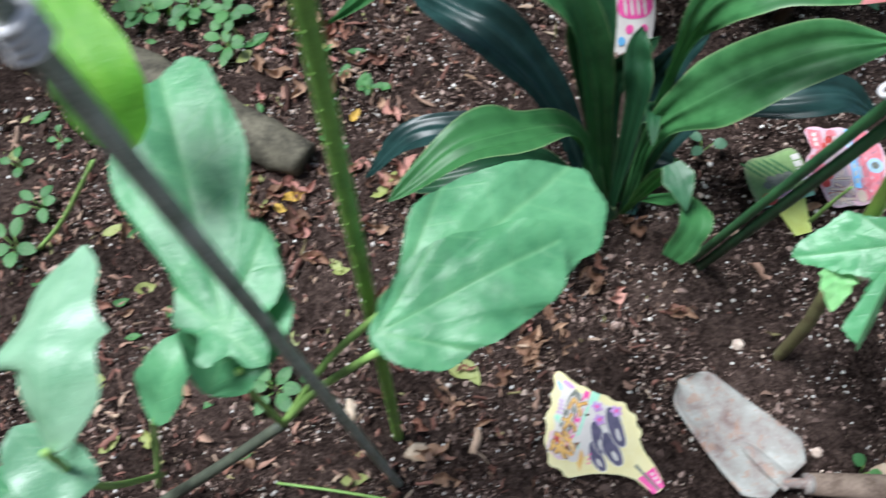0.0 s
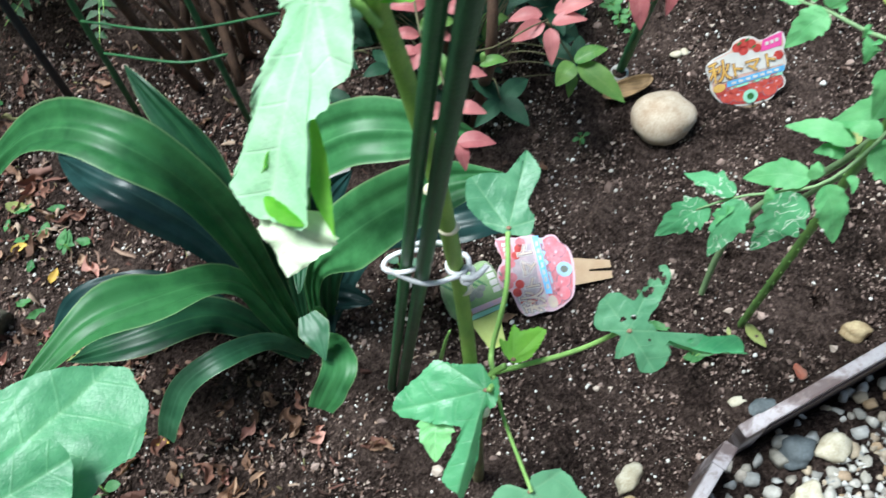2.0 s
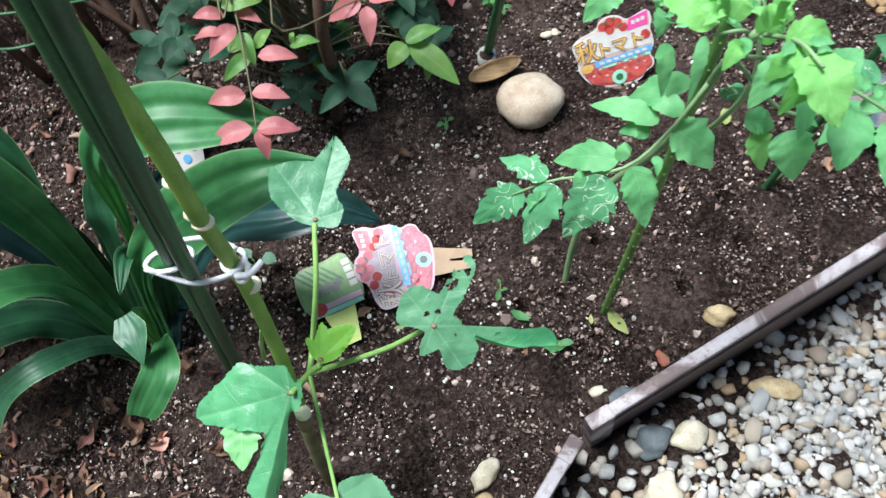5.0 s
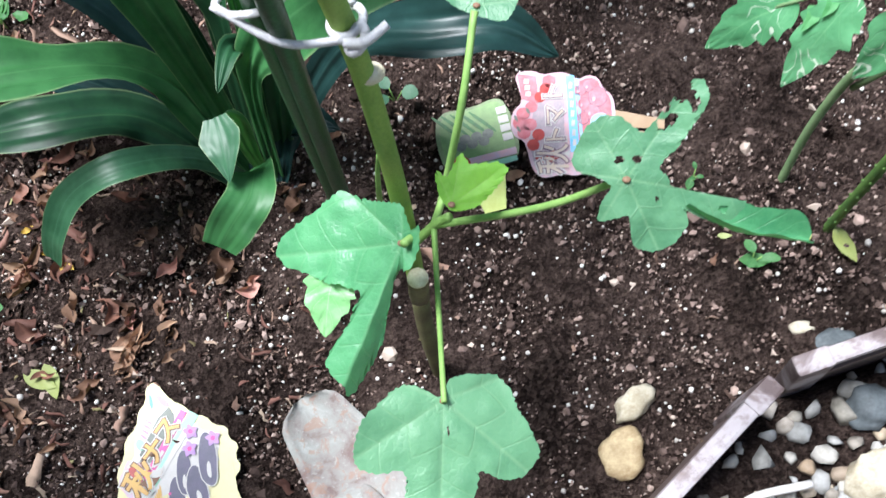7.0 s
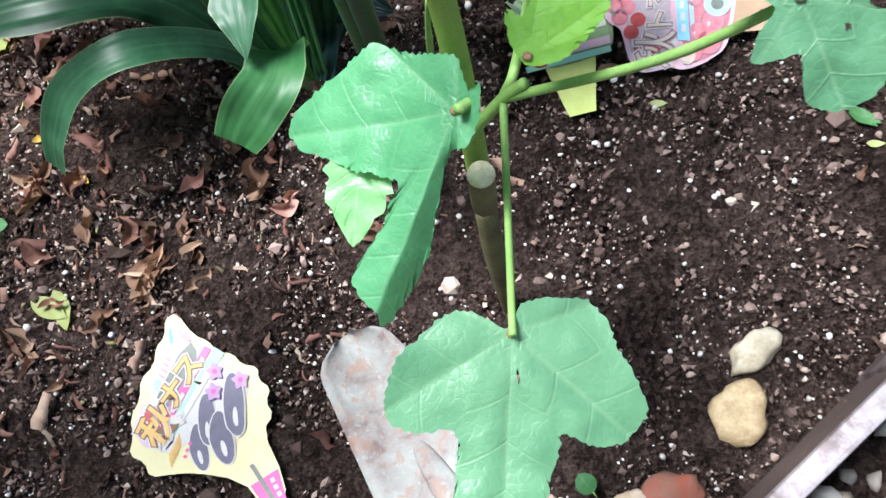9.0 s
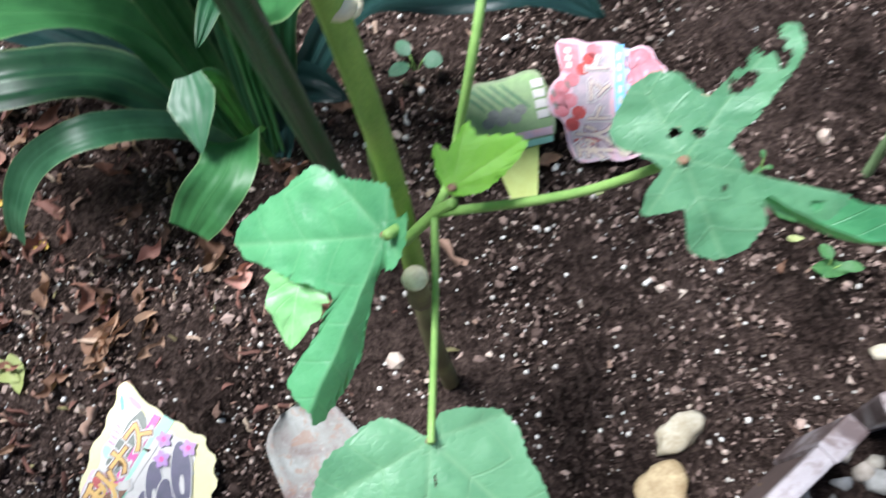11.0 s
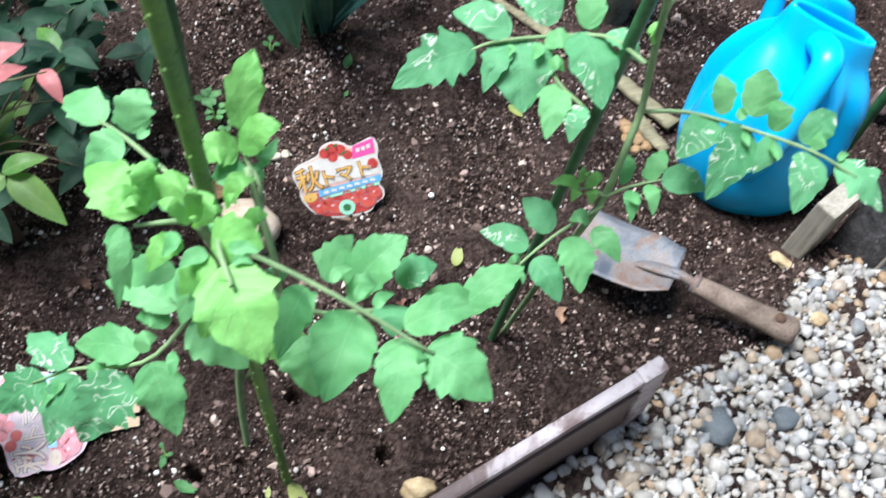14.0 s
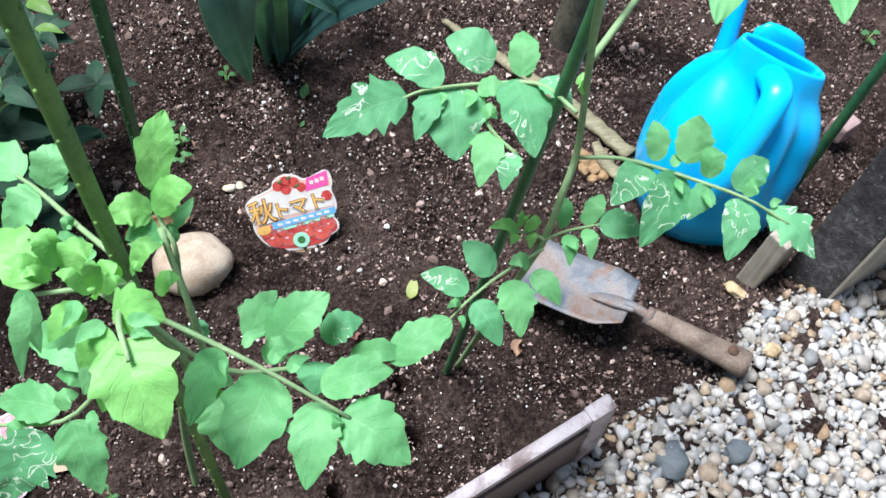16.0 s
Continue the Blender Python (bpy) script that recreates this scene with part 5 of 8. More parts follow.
lobed("leaf", egg, L_EGG, (-0.1639, 0.1533, 0.4385), (-0.206, 0.335, 0.468), [(71, 0.0316), (50, 0.0365), (36, 0.0441), (32, 0.0545), (30, 0.0796), (29, 0.1031), (27, 0.1219), (24, 0.1357), (17, 0.1604), (11, 0.1731), (7, 0.1764), (3, 0.1856), (0, 0.1894), (-4, 0.1813), (-7, 0.1601), (-13, 0.1287), (-16, 0.1065), (-17.5, 0.0844), (-20, 0.0704), (-28, 0.0692), (-39, 0.0578), (-57, 0.0453), (-71, 0.0321), (-84, 0.0212), (-124, 0.028), (-141, 0.0307), (-160, 0.0236), (-178, 0.0137), (146, 0.0232), (125, 0.0226), (90, 0.0149)], [(5, 0.18), (-30, 0.065), (40, 0.04), (-140, 0.03)], (0.096, -0.139, 0.986), 0.05, 0.0006, 0.011, pucker=0.0024, wave=0.002, joint=False)
blade("leaf", egg, L_EGG, [(-0.183, 0.126, 0.400), (-0.162, 0.168, 0.425), (-0.158, 0.237, 0.420)], 0.064, "broad", (0.1, -0.2, 1), 0.12, 0.06, 0.0, 2.2, 40, 12, quilt=0.03, lobe=0.25)
blade("leaf", egg, L_YOUNG, [(-0.203, 0.229, 0.520), (-0.210, 0.256, 0.560), (-0.246, 0.314, 0.570)], 0.045, "broad", (0.1, -0.2, 1), 0.15, 0.05, 0.02, 5, 18, 8, quilt=0.022)
blade("leaf", egg, L_EGGLIT, [(-0.235, 0.077, 0.480), (-0.231, 0.108, 0.510), (-0.234, 0.140, 0.510), (-0.227, 0.184, 0.500)], 0.058, "broad", (-0.2, 0.1, 1), -0.25, 0.08, 0.04, 3, 24, 10, quilt=0.022)
blade("leaf", egg, L_EGGLIT, [(-0.281, 0.097, 0.440), (-0.259, 0.077, 0.430), (-0.234, 0.072, 0.420)], 0.042, "broad", (0, -0.1, 1), 0.1, 0.06, 0.03, 5, quilt=0.022)
blade("leaf", egg, L_EGG, [(-0.244, 0.125, 0.330), (-0.225, 0.151, 0.360), (-0.205, 0.189, 0.360)], 0.042, "ovate", (-0.2, -0.1, 1), 0.25, 0.05, 0.03, 5, quilt=0.022)
blade("leaf", egg, L_EGG, [(-0.376, 0.085, 0.300), (-0.345, 0.080, 0.310), (-0.329, 0.076, 0.300)], 0.035, "broad", (0, -0.1, 1), 0.1, 0.06, 0.03, 5, quilt=0.022)
bar("petiole", [(-0.339, 0.120, 0.050), (-0.287, 0.127, 0.200), (-0.243, 0.127, 0.330)], [0.003, 0.0026, 0.0022], PETIOLE, egg)
bar("petiole", [(-0.539, 0.402, 0.000), (-0.474, 0.400, 0.080), (-0.389, 0.406, 0.200)], [0.003, 0.0026, 0.002], PETIOLE, egg)
bar("petiole", [(-0.324, 0.127, 0.080), (-0.286, 0.085, 0.300), (-0.233, 0.075, 0.490)], [0.003, 0.0028, 0.0024], PETIOLE, egg)
bar("petiole", [(-0.190, 0.156, 0.170), (-0.182, 0.150, 0.300), (-0.160, 0.136, 0.420)], [0.003, 0.0028, 0.0024], PETIOLE, egg)
tie = thing("stake_tie", (-0.134, 0.143, 0.729), "white cord tie round the aubergine stake", "cord")
bm = bmesh.new()
tq = Vector((-0.105, 0.13, 0)) + Vector((-0.04, 0.018, 1)) * 0.729
for k in range(4):
    tube(bm, loop(tq + Vector((0, 0, 0.004 * k)), 0.006, 0.006, 0.002), [0.0018, 0.0018], 6, 16)
part("winding", bm, CORD, tie)

# ---- strap-leaved clump ----
clump = thing("strap_leaf_plant", (0.13, 0.44, 0), "clump of long glossy dark green strap leaves", "foliage plant", "strap-leaved clumps")
CB = Vector((0.135, 0.44, 0.0))
def strap(mat, pts, w, up=(0, -0.35, 1), cup=0.35, wave=0.08, parent=clump, twist=0.0, label="", kind="strap"):
    return blade("leaf", parent, mat, pts, w, kind, up, cup, wave, 0.0, 5, 28, 18, twist, 0.0, label, 0.034 if kind in ("strap", "stalked") else 0.008)
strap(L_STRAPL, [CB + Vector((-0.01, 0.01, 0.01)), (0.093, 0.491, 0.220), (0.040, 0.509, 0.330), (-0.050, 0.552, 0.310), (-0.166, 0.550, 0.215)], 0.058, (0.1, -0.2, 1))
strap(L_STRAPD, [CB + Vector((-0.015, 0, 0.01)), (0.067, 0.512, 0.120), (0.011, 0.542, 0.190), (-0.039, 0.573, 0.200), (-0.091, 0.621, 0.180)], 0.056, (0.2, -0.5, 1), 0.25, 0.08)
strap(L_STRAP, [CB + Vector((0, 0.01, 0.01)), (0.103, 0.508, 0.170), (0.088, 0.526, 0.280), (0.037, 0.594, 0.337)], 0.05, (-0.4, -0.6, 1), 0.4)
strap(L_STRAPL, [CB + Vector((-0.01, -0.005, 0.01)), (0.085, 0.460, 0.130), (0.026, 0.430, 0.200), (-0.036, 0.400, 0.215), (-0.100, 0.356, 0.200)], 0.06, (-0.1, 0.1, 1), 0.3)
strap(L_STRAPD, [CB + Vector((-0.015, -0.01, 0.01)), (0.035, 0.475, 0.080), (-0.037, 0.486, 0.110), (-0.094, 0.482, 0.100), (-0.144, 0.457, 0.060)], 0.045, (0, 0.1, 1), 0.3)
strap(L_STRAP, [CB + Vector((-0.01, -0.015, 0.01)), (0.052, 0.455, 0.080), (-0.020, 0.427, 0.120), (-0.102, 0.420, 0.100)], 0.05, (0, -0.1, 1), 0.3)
strap(L_STRAPSHEEN, [CB + Vector((0, -0.015, 0.01)), (0.105, 0.419, 0.080), (0.068, 0.389, 0.130), (0.026, 0.369, 0.122), (0.004, 0.345, 0.098), (-0.008, 0.332, 0.072)], 0.025, (-0.1, -0.35, 1), 0.12, 0.06, kind="torn")
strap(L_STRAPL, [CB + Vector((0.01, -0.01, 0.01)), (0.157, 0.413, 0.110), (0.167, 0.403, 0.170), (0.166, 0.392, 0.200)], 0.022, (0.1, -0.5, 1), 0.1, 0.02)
strap(L_STRAPSHEEN, [(0.163, 0.391, 0.200), (0.170, 0.370, 0.197), (0.175, 0.348, 0.188)], 0.031, (0, -0.6, 1), 0.1, 0.02, kind="flap")
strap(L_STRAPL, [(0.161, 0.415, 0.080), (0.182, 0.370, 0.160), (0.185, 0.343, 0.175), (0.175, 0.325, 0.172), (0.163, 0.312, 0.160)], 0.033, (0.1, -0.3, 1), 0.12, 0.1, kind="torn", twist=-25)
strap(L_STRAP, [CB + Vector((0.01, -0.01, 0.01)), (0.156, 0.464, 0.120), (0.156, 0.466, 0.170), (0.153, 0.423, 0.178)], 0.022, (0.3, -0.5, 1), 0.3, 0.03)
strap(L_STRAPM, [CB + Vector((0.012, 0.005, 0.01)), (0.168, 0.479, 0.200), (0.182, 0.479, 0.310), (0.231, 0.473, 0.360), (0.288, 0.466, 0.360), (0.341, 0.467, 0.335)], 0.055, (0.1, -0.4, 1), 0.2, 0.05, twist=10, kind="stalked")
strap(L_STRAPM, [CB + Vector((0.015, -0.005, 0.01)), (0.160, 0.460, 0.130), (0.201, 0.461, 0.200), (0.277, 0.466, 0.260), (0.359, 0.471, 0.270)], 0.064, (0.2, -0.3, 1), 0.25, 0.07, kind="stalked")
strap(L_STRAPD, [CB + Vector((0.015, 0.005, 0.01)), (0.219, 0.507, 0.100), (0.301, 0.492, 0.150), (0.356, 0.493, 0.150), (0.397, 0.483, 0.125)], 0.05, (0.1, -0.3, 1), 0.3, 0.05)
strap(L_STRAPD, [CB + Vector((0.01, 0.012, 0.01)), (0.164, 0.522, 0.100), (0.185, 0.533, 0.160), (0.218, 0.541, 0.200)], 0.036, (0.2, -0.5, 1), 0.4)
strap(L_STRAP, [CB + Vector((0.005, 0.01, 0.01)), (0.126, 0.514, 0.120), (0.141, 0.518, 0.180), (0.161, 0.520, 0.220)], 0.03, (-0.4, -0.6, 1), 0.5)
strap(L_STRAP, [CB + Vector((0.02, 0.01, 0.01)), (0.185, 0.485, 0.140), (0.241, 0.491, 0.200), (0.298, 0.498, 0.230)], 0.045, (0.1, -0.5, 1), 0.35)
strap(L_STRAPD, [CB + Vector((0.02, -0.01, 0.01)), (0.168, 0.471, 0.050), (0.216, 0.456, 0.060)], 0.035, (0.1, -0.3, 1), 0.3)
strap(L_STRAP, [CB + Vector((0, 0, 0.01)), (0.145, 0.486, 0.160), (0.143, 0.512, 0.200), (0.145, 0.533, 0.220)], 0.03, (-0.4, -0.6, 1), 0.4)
bar("crown", [CB + Vector((0, 0, -0.02)), CB + Vector((0, 0, 0.012))], [0.014, 0.005], L_STRAP, clump)

clump2 = thing("strap_leaf_plant", (0.735, 0.99, 0), "smaller clump of wide blue-green strap leaves at the back", "foliage plant", "strap-leaved clumps")
C2 = Vector((0.735, 0.99, 0))
def strap2(mat, pts, w, up=(0, -0.5, 1)):
    blade("leaf", clump2, mat, pts, w, "strap", up, 0.25, 0.04, 0.0, 5, 24, 16, pleat=0.02)
L_BLUE = leaf_mat("blue_strap", (0.05, 0.13, 0.1), (0.09, 0.2, 0.15), (0.12, 0.24, 0.18), 0.3, 0.15, ribs=5, edge=(0.3, 0.4, 0.25))
strap2(L_BLUE, [C2 + Vector((-0.01, -0.01, 0)), (0.705, 0.915, 0.180), (0.685, 0.850, 0.270), (0.677, 0.832, 0.215), (0.692, 0.838, 0.120)], 0.062)
strap2(L_BLUE, [C2 + Vector((0.005, -0.01, 0)), (0.728, 0.940, 0.160), (0.740, 0.900, 0.215), (0.770, 0.905, 0.185), (0.807, 0.935, 0.120)], 0.05)
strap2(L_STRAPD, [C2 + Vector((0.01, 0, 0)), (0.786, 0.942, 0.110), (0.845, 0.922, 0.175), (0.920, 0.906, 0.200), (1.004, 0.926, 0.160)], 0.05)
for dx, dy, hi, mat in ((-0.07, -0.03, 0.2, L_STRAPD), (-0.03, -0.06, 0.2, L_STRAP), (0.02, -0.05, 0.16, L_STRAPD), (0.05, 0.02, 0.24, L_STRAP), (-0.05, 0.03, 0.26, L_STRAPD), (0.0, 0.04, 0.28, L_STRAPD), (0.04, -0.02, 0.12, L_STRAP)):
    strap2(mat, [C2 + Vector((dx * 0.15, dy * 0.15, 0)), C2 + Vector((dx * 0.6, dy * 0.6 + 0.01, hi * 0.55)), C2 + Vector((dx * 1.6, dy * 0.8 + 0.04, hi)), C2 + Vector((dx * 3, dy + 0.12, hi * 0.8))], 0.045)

# ---- tomato plants ----
def leaflet(leaf, a, b, w, mat=None, sag=0.006, up=(0, -0.35, 1), kind="tomato", teeth=0.06):
    a, b = Vector(a), Vector(b)
    m = (a + b) / 2 + Vector((0, 0, sag))
    upv = Vector(up) + Vector((random.uniform(-0.25, 0.25), random.uniform(-0.2, 0.2), 0))
    mat = mat or L_TOM
    deep = (0.12 if mat is L_MINE and teeth < 0.08 else {0.06: 0.26, 0.085: 0.45, 0.12: 0.62}.get(teeth, 0.3)) * random.uniform(0.75, 1.2)
    big = w > 0.016
    wide = w * (1.24 if mat is L_MINE else 1.0 if mat is L_LIME else 1.06)
    return blade("leaflet", leaf, mat, [a, m, b], wide, kind, upv, random.uniform(-0.06, 0.14), 0.03, 0.0, random.choice((3.6, 4.3, 5.1)), 52 if big else 28, 10 if big else 6, random.uniform(-12, 12), lobe=deep * 1.1 if big else 0.3, quilt=0.018 if big else 0.014)

def tiny(leaf, pts, n, seed, mat=None):
    """Small leaflets between the large ones along a compound leaf."""
    rr = random.Random(seed)
    c = spline(pts, 30)
    for k in range(n):
        i = rr.randint(6, 27)
        side = (c[i + 1] - c[i - 1]).cross(Vector((0, 0, 1))).normalized() * rr.choice((-1, 1))
        ln = rr.uniform(0.007, 0.013)
        q = c[i] + side * ln * 0.4
        blade("leaflet", leaf, mat or L_TOM, [q, q + side * ln * 0.5 + Vector((0, 0, 0.001)), q + side * ln + (c[i + 1] - c[i]).normalized() * ln * 0.4], ln * rr.uniform(0.5, 0.7), "tomato", (rr.uniform(-0.3, 0.3), -0.4, 1), 0.2, 0.03, 0.0, 3, 12, 6, lobe=0.25)

def rachis(plant, pts, r=0.0022):
    r *= 0.75
    lf = bar("leaf", pts, [r, r * 0.85, r * 0.6], STEMT, plant, "compound leaf", 7, 14)
    tiny(lf, pts, 4, int(pts[0][0] * 1e4 + pts[-1][1] * 1e4))
    return lf

tom = thing("tomato_plant", (0.593, 0.433, 0), "young tomato plant with fresh green compound leaves tied to a stake", "tomato plant", "tomato plants")
bar("stem", [(0.593, 0.433, -0.02), (0.596, 0.446, 0.090), (0.605, 0.441, 0.190), (0.624, 0.402, 0.330), (0.615, 0.366, 0.470), (0.612, 0.345, 0.530)], [0.0035, 0.0036, 0.0036, 0.0032, 0.003, 0.0026], STEMT, tom, seg=9, n=30)
bar("side_shoot", [(0.606, 0.444, 0.140), (0.632, 0.410, 0.280), (0.641, 0.365, 0.440), (0.633, 0.386, 0.510)], [0.0026, 0.0024, 0.002, 0.0016], STEMT, tom, n=20)
r1 = rachis(tom, [(0.614, 0.360, 0.490), (0.635, 0.339, 0.506), (0.669, 0.316, 0.500), (0.706, 0.293, 0.482)], 0.002)
leaflet(r1, (0.703, 0.296, 0.482), (0.730, 0.272, 0.470), 0.031)
leaflet(r1, (0.694, 0.303, 0.482), (0.683, 0.269, 0.468), 0.023)
leaflet(r1, (0.674, 0.317, 0.485), (0.655, 0.281, 0.475), 0.031)
leaflet(r1, (0.695, 0.309, 0.482), (0.728, 0.310, 0.488), 0.019)
leaflet(r1, (0.701, 0.294, 0.482), (0.699, 0.287, 0.478), 0.007)
leaflet(r1, (0.672, 0.324, 0.487), (0.686, 0.329, 0.490), 0.012)
leaflet(r1, (0.653, 0.334, 0.485), (0.637, 0.302, 0.480), 0.018)
r2 = rachis(tom, [(0.614, 0.360, 0.490), (0.650, 0.339, 0.455), (0.689, 0.340, 0.440), (0.721, 0.340, 0.430)])
leaflet(r2, (0.676, 0.349, 0.450), (0.707, 0.364, 0.470), 0.026)
leaflet(r2, (0.665, 0.355, 0.450), (0.682, 0.381, 0.450), 0.017)
leaflet(r2, (0.736, 0.341, 0.430), (0.772, 0.355, 0.440), 0.021)
leaflet(r2, (0.702, 0.355, 0.440), (0.724, 0.360, 0.445), 0.016, L_MINE)
leaflet(r2, (0.716, 0.347, 0.430), (0.746, 0.343, 0.430), 0.014)
leaflet(r2, (0.638, 0.374, 0.420), (0.638, 0.379, 0.430), 0.014, L_MINE)
leaflet(r2, (0.697, 0.342, 0.440), (0.695, 0.324, 0.440), 0.018, L_MINE)
leaflet(r2, (0.677, 0.373, 0.420), (0.661, 0.385, 0.430), 0.018)
leaflet(r2, (0.649, 0.326, 0.450), (0.653, 0.302, 0.430), 0.03)
r3 = rachis(tom, [(0.619, 0.372, 0.500), (0.594, 0.410, 0.480), (0.572, 0.440, 0.475), (0.559, 0.456, 0.470)])
leaflet(r3, (0.575, 0.442, 0.475), (0.586, 0.457, 0.490), 0.021)
leaflet(r3, (0.561, 0.454, 0.470), (0.539, 0.484, 0.460), 0.022)
leaflet(r3, (0.572, 0.438, 0.475), (0.548, 0.433, 0.450), 0.023)
leaflet(r3, (0.589, 0.414, 0.480), (0.585, 0.411, 0.478), 0.007)
leaflet(r3, (0.591, 0.408, 0.478), (0.584, 0.396, 0.470), 0.016)
r4 = rachis(tom, [(0.635, 0.380, 0.460), (0.638, 0.381, 0.500), (0.633, 0.391, 0.510), (0.633, 0.399, 0.525)], 0.0018)
leaflet(r4, (0.632, 0.397, 0.525), (0.642, 0.421, 0.550), 0.018, L_LIME)
leaflet(r4, (0.631, 0.392, 0.515), (0.650, 0.389, 0.535), 0.017, L_LIME)
leaflet(r4, (0.630, 0.394, 0.512), (0.611, 0.389, 0.515), 0.018, L_LIME)
leaflet(r4, (0.632, 0.385, 0.505), (0.616, 0.389, 0.500), 0.013)
leaflet(r4, (0.638, 0.384, 0.500), (0.633, 0.390, 0.500), 0.009)
r5 = rachis(tom, [(0.621, 0.361, 0.505), (0.603, 0.347, 0.530), (0.586, 0.347, 0.530)], 0.002)
leaflet(r5, (0.589, 0.352, 0.530), (0.567, 0.379, 0.530), 0.026, L_LIME)
leaflet(r5, (0.598, 0.354, 0.530), (0.610, 0.361, 0.540), 0.016, L_LIME)
leaflet(r5, (0.593, 0.360, 0.530), (0.592, 0.368, 0.545), 0.014, L_LIME)
leaflet(r5, (0.582, 0.347, 0.530), (0.574, 0.326, 0.500), 0.009)
leaflet(r5, (0.604, 0.341, 0.525), (0.589, 0.330, 0.520), 0.013, L_LIME)
leaflet(r5, (0.594, 0.359, 0.470), (0.561, 0.368, 0.450), 0.016)
leaflet(r5, (0.611, 0.344, 0.530), (0.620, 0.347, 0.545), 0.012, L_LIME)
r6 = rachis(tom, [(0.620, 0.359, 0.510), (0.620, 0.324, 0.545), (0.624, 0.302, 0.550)], 0.0022)
leaflet(r6, (0.620, 0.312, 0.547), (0.632, 0.279, 0.528), 0.034, L_LIME)
leaflet(r6, (0.617, 0.327, 0.540), (0.637, 0.320, 0.545), 0.022, L_LIME)
leaflet(r6, (0.619, 0.314, 0.545), (0.603, 0.312, 0.530), 0.016, L_LIME)
leaflet(r6, (0.615, 0.318, 0.540), (0.600, 0.310, 0.510), 0.018)
leaflet(r6, (0.626, 0.304, 0.545), (0.609, 0.297, 0.520), 0.018, L_LIME)
leaflet(r6, (0.629, 0.358, 0.500), (0.640, 0.359, 0.510), 0.01, L_LIME)
r7 = rachis(tom, [(0.616, 0.372, 0.450), (0.591, 0.357, 0.420), (0.564, 0.352, 0.390), (0.521, 0.368, 0.360), (0.493, 0.372, 0.340)], 0.002)
leaflet(r7, (0.518, 0.370, 0.360), (0.491, 0.403, 0.345), 0.02, L_MINE, teeth=0.085)
leaflet(r7, (0.563, 0.359, 0.390), (0.524, 0.378, 0.370), 0.023)
leaflet(r7, (0.582, 0.363, 0.410), (0.564, 0.372, 0.405), 0.013)
leaflet(r7, (0.569, 0.349, 0.395), (0.577, 0.319, 0.360), 0.027)
leaflet(r7, (0.555, 0.348, 0.385), (0.522, 0.329, 0.345), 0.03, L_MINE, teeth=0.085)
leaflet(r7, (0.523, 0.364, 0.360), (0.498, 0.340, 0.320), 0.023, L_MINE, teeth=0.085)
leaflet(r7, (0.502, 0.371, 0.345), (0.465, 0.369, 0.310), 0.024, L_MINE, teeth=0.085)
leaflet(r7, (0.587, 0.366, 0.420), (0.549, 0.394, 0.410), 0.018)
leaflet(r7, (0.600, 0.363, 0.430), (0.578, 0.388, 0.420), 0.017)
leaflet(r7, (0.595, 0.359, 0.420), (0.620, 0.336, 0.400), 0.033)
leaflet(r7, (0.542, 0.359, 0.375), (0.532, 0.353, 0.370), 0.011)
leaflet(r7, (0.562, 0.359, 0.390), (0.573, 0.364, 0.395), 0.011)
leaflet(r7, (0.632, 0.342, 0.440), (0.655, 0.342, 0.430), 0.018)
leaflet(r7, (0.638, 0.339, 0.430), (0.647, 0.323, 0.410), 0.022, L_LIME)
leaflet(r7, (0.573, 0.369, 0.500), (0.573, 0.352, 0.470), 0.012)

rl = random.Random(31)
for base, way, n in (((0.596, 0.352, 0.532), (-0.3, 0.5, 0.6), 6), ((0.621, 0.352, 0.528), (0.2, 0.1, 0.8), 6), ((0.612, 0.335, 0.54), (-0.2, -0.4, 0.6), 4)):
    base = Vector(base)
    for k in range(n):
        d = (Vector(way) + Vector((rl.uniform(-1, 1), rl.uniform(-1, 1), rl.uniform(-0.4, 0.5)))).normalized()
        ln = rl.uniform(0.012, 0.022)
        leaflet(r5, base + d * 0.004, base + d * ln, ln * 0.36, L_LIME)

tom2 = thing("tomato_plant", (0.875, 0.52, 0.0), "tomato plant whose leaves carry white leaf-miner trails", "tomato plant", "tomato plants")
bar("stem", [(0.872, 0.52, -0.02), (0.877, 0.492, 0.160), (0.865, 0.451, 0.310), (0.870, 0.448, 0.360), (0.871, 0.450, 0.410), (0.875, 0.458, 0.440), (0.864, 0.456, 0.500), (0.834, 0.419, 0.580), (0.799, 0.366, 0.660)], [0.003, 0.0028, 0.0026, 0.0024, 0.0022, 0.002], STEMT, tom2, n=40)
q1 = rachis(tom2, [(0.864, 0.457, 0.480), (0.854, 0.489, 0.470), (0.825, 0.498, 0.465), (0.786, 0.497, 0.465), (0.769, 0.494, 0.462)], 0.002)
leaflet(q1, (0.772, 0.495, 0.463), (0.720, 0.480, 0.450), 0.028, L_MINE, teeth=0.12)
leaflet(q1, (0.795, 0.501, 0.465), (0.764, 0.524, 0.465), 0.021, L_MINE)
leaflet(q1, (0.827, 0.508, 0.468), (0.802, 0.528, 0.475), 0.024, L_MINE)
leaflet(q1, (0.843, 0.497, 0.470), (0.850, 0.525, 0.480), 0.02)
leaflet(q1, (0.799, 0.500, 0.463), (0.798, 0.461, 0.440), 0.038, L_MINE)
leaflet(q1, (0.840, 0.497, 0.468), (0.843, 0.450, 0.450), 0.031, L_MINE)
leaflet(q1, (0.854, 0.493, 0.470), (0.870, 0.471, 0.465), 0.014, L_MINE)
leaflet(q1, (0.816, 0.495, 0.463), (0.833, 0.488, 0.463), 0.014)
leaflet(q1, (0.791, 0.498, 0.460), (0.774, 0.471, 0.450), 0.015, L_MINE)
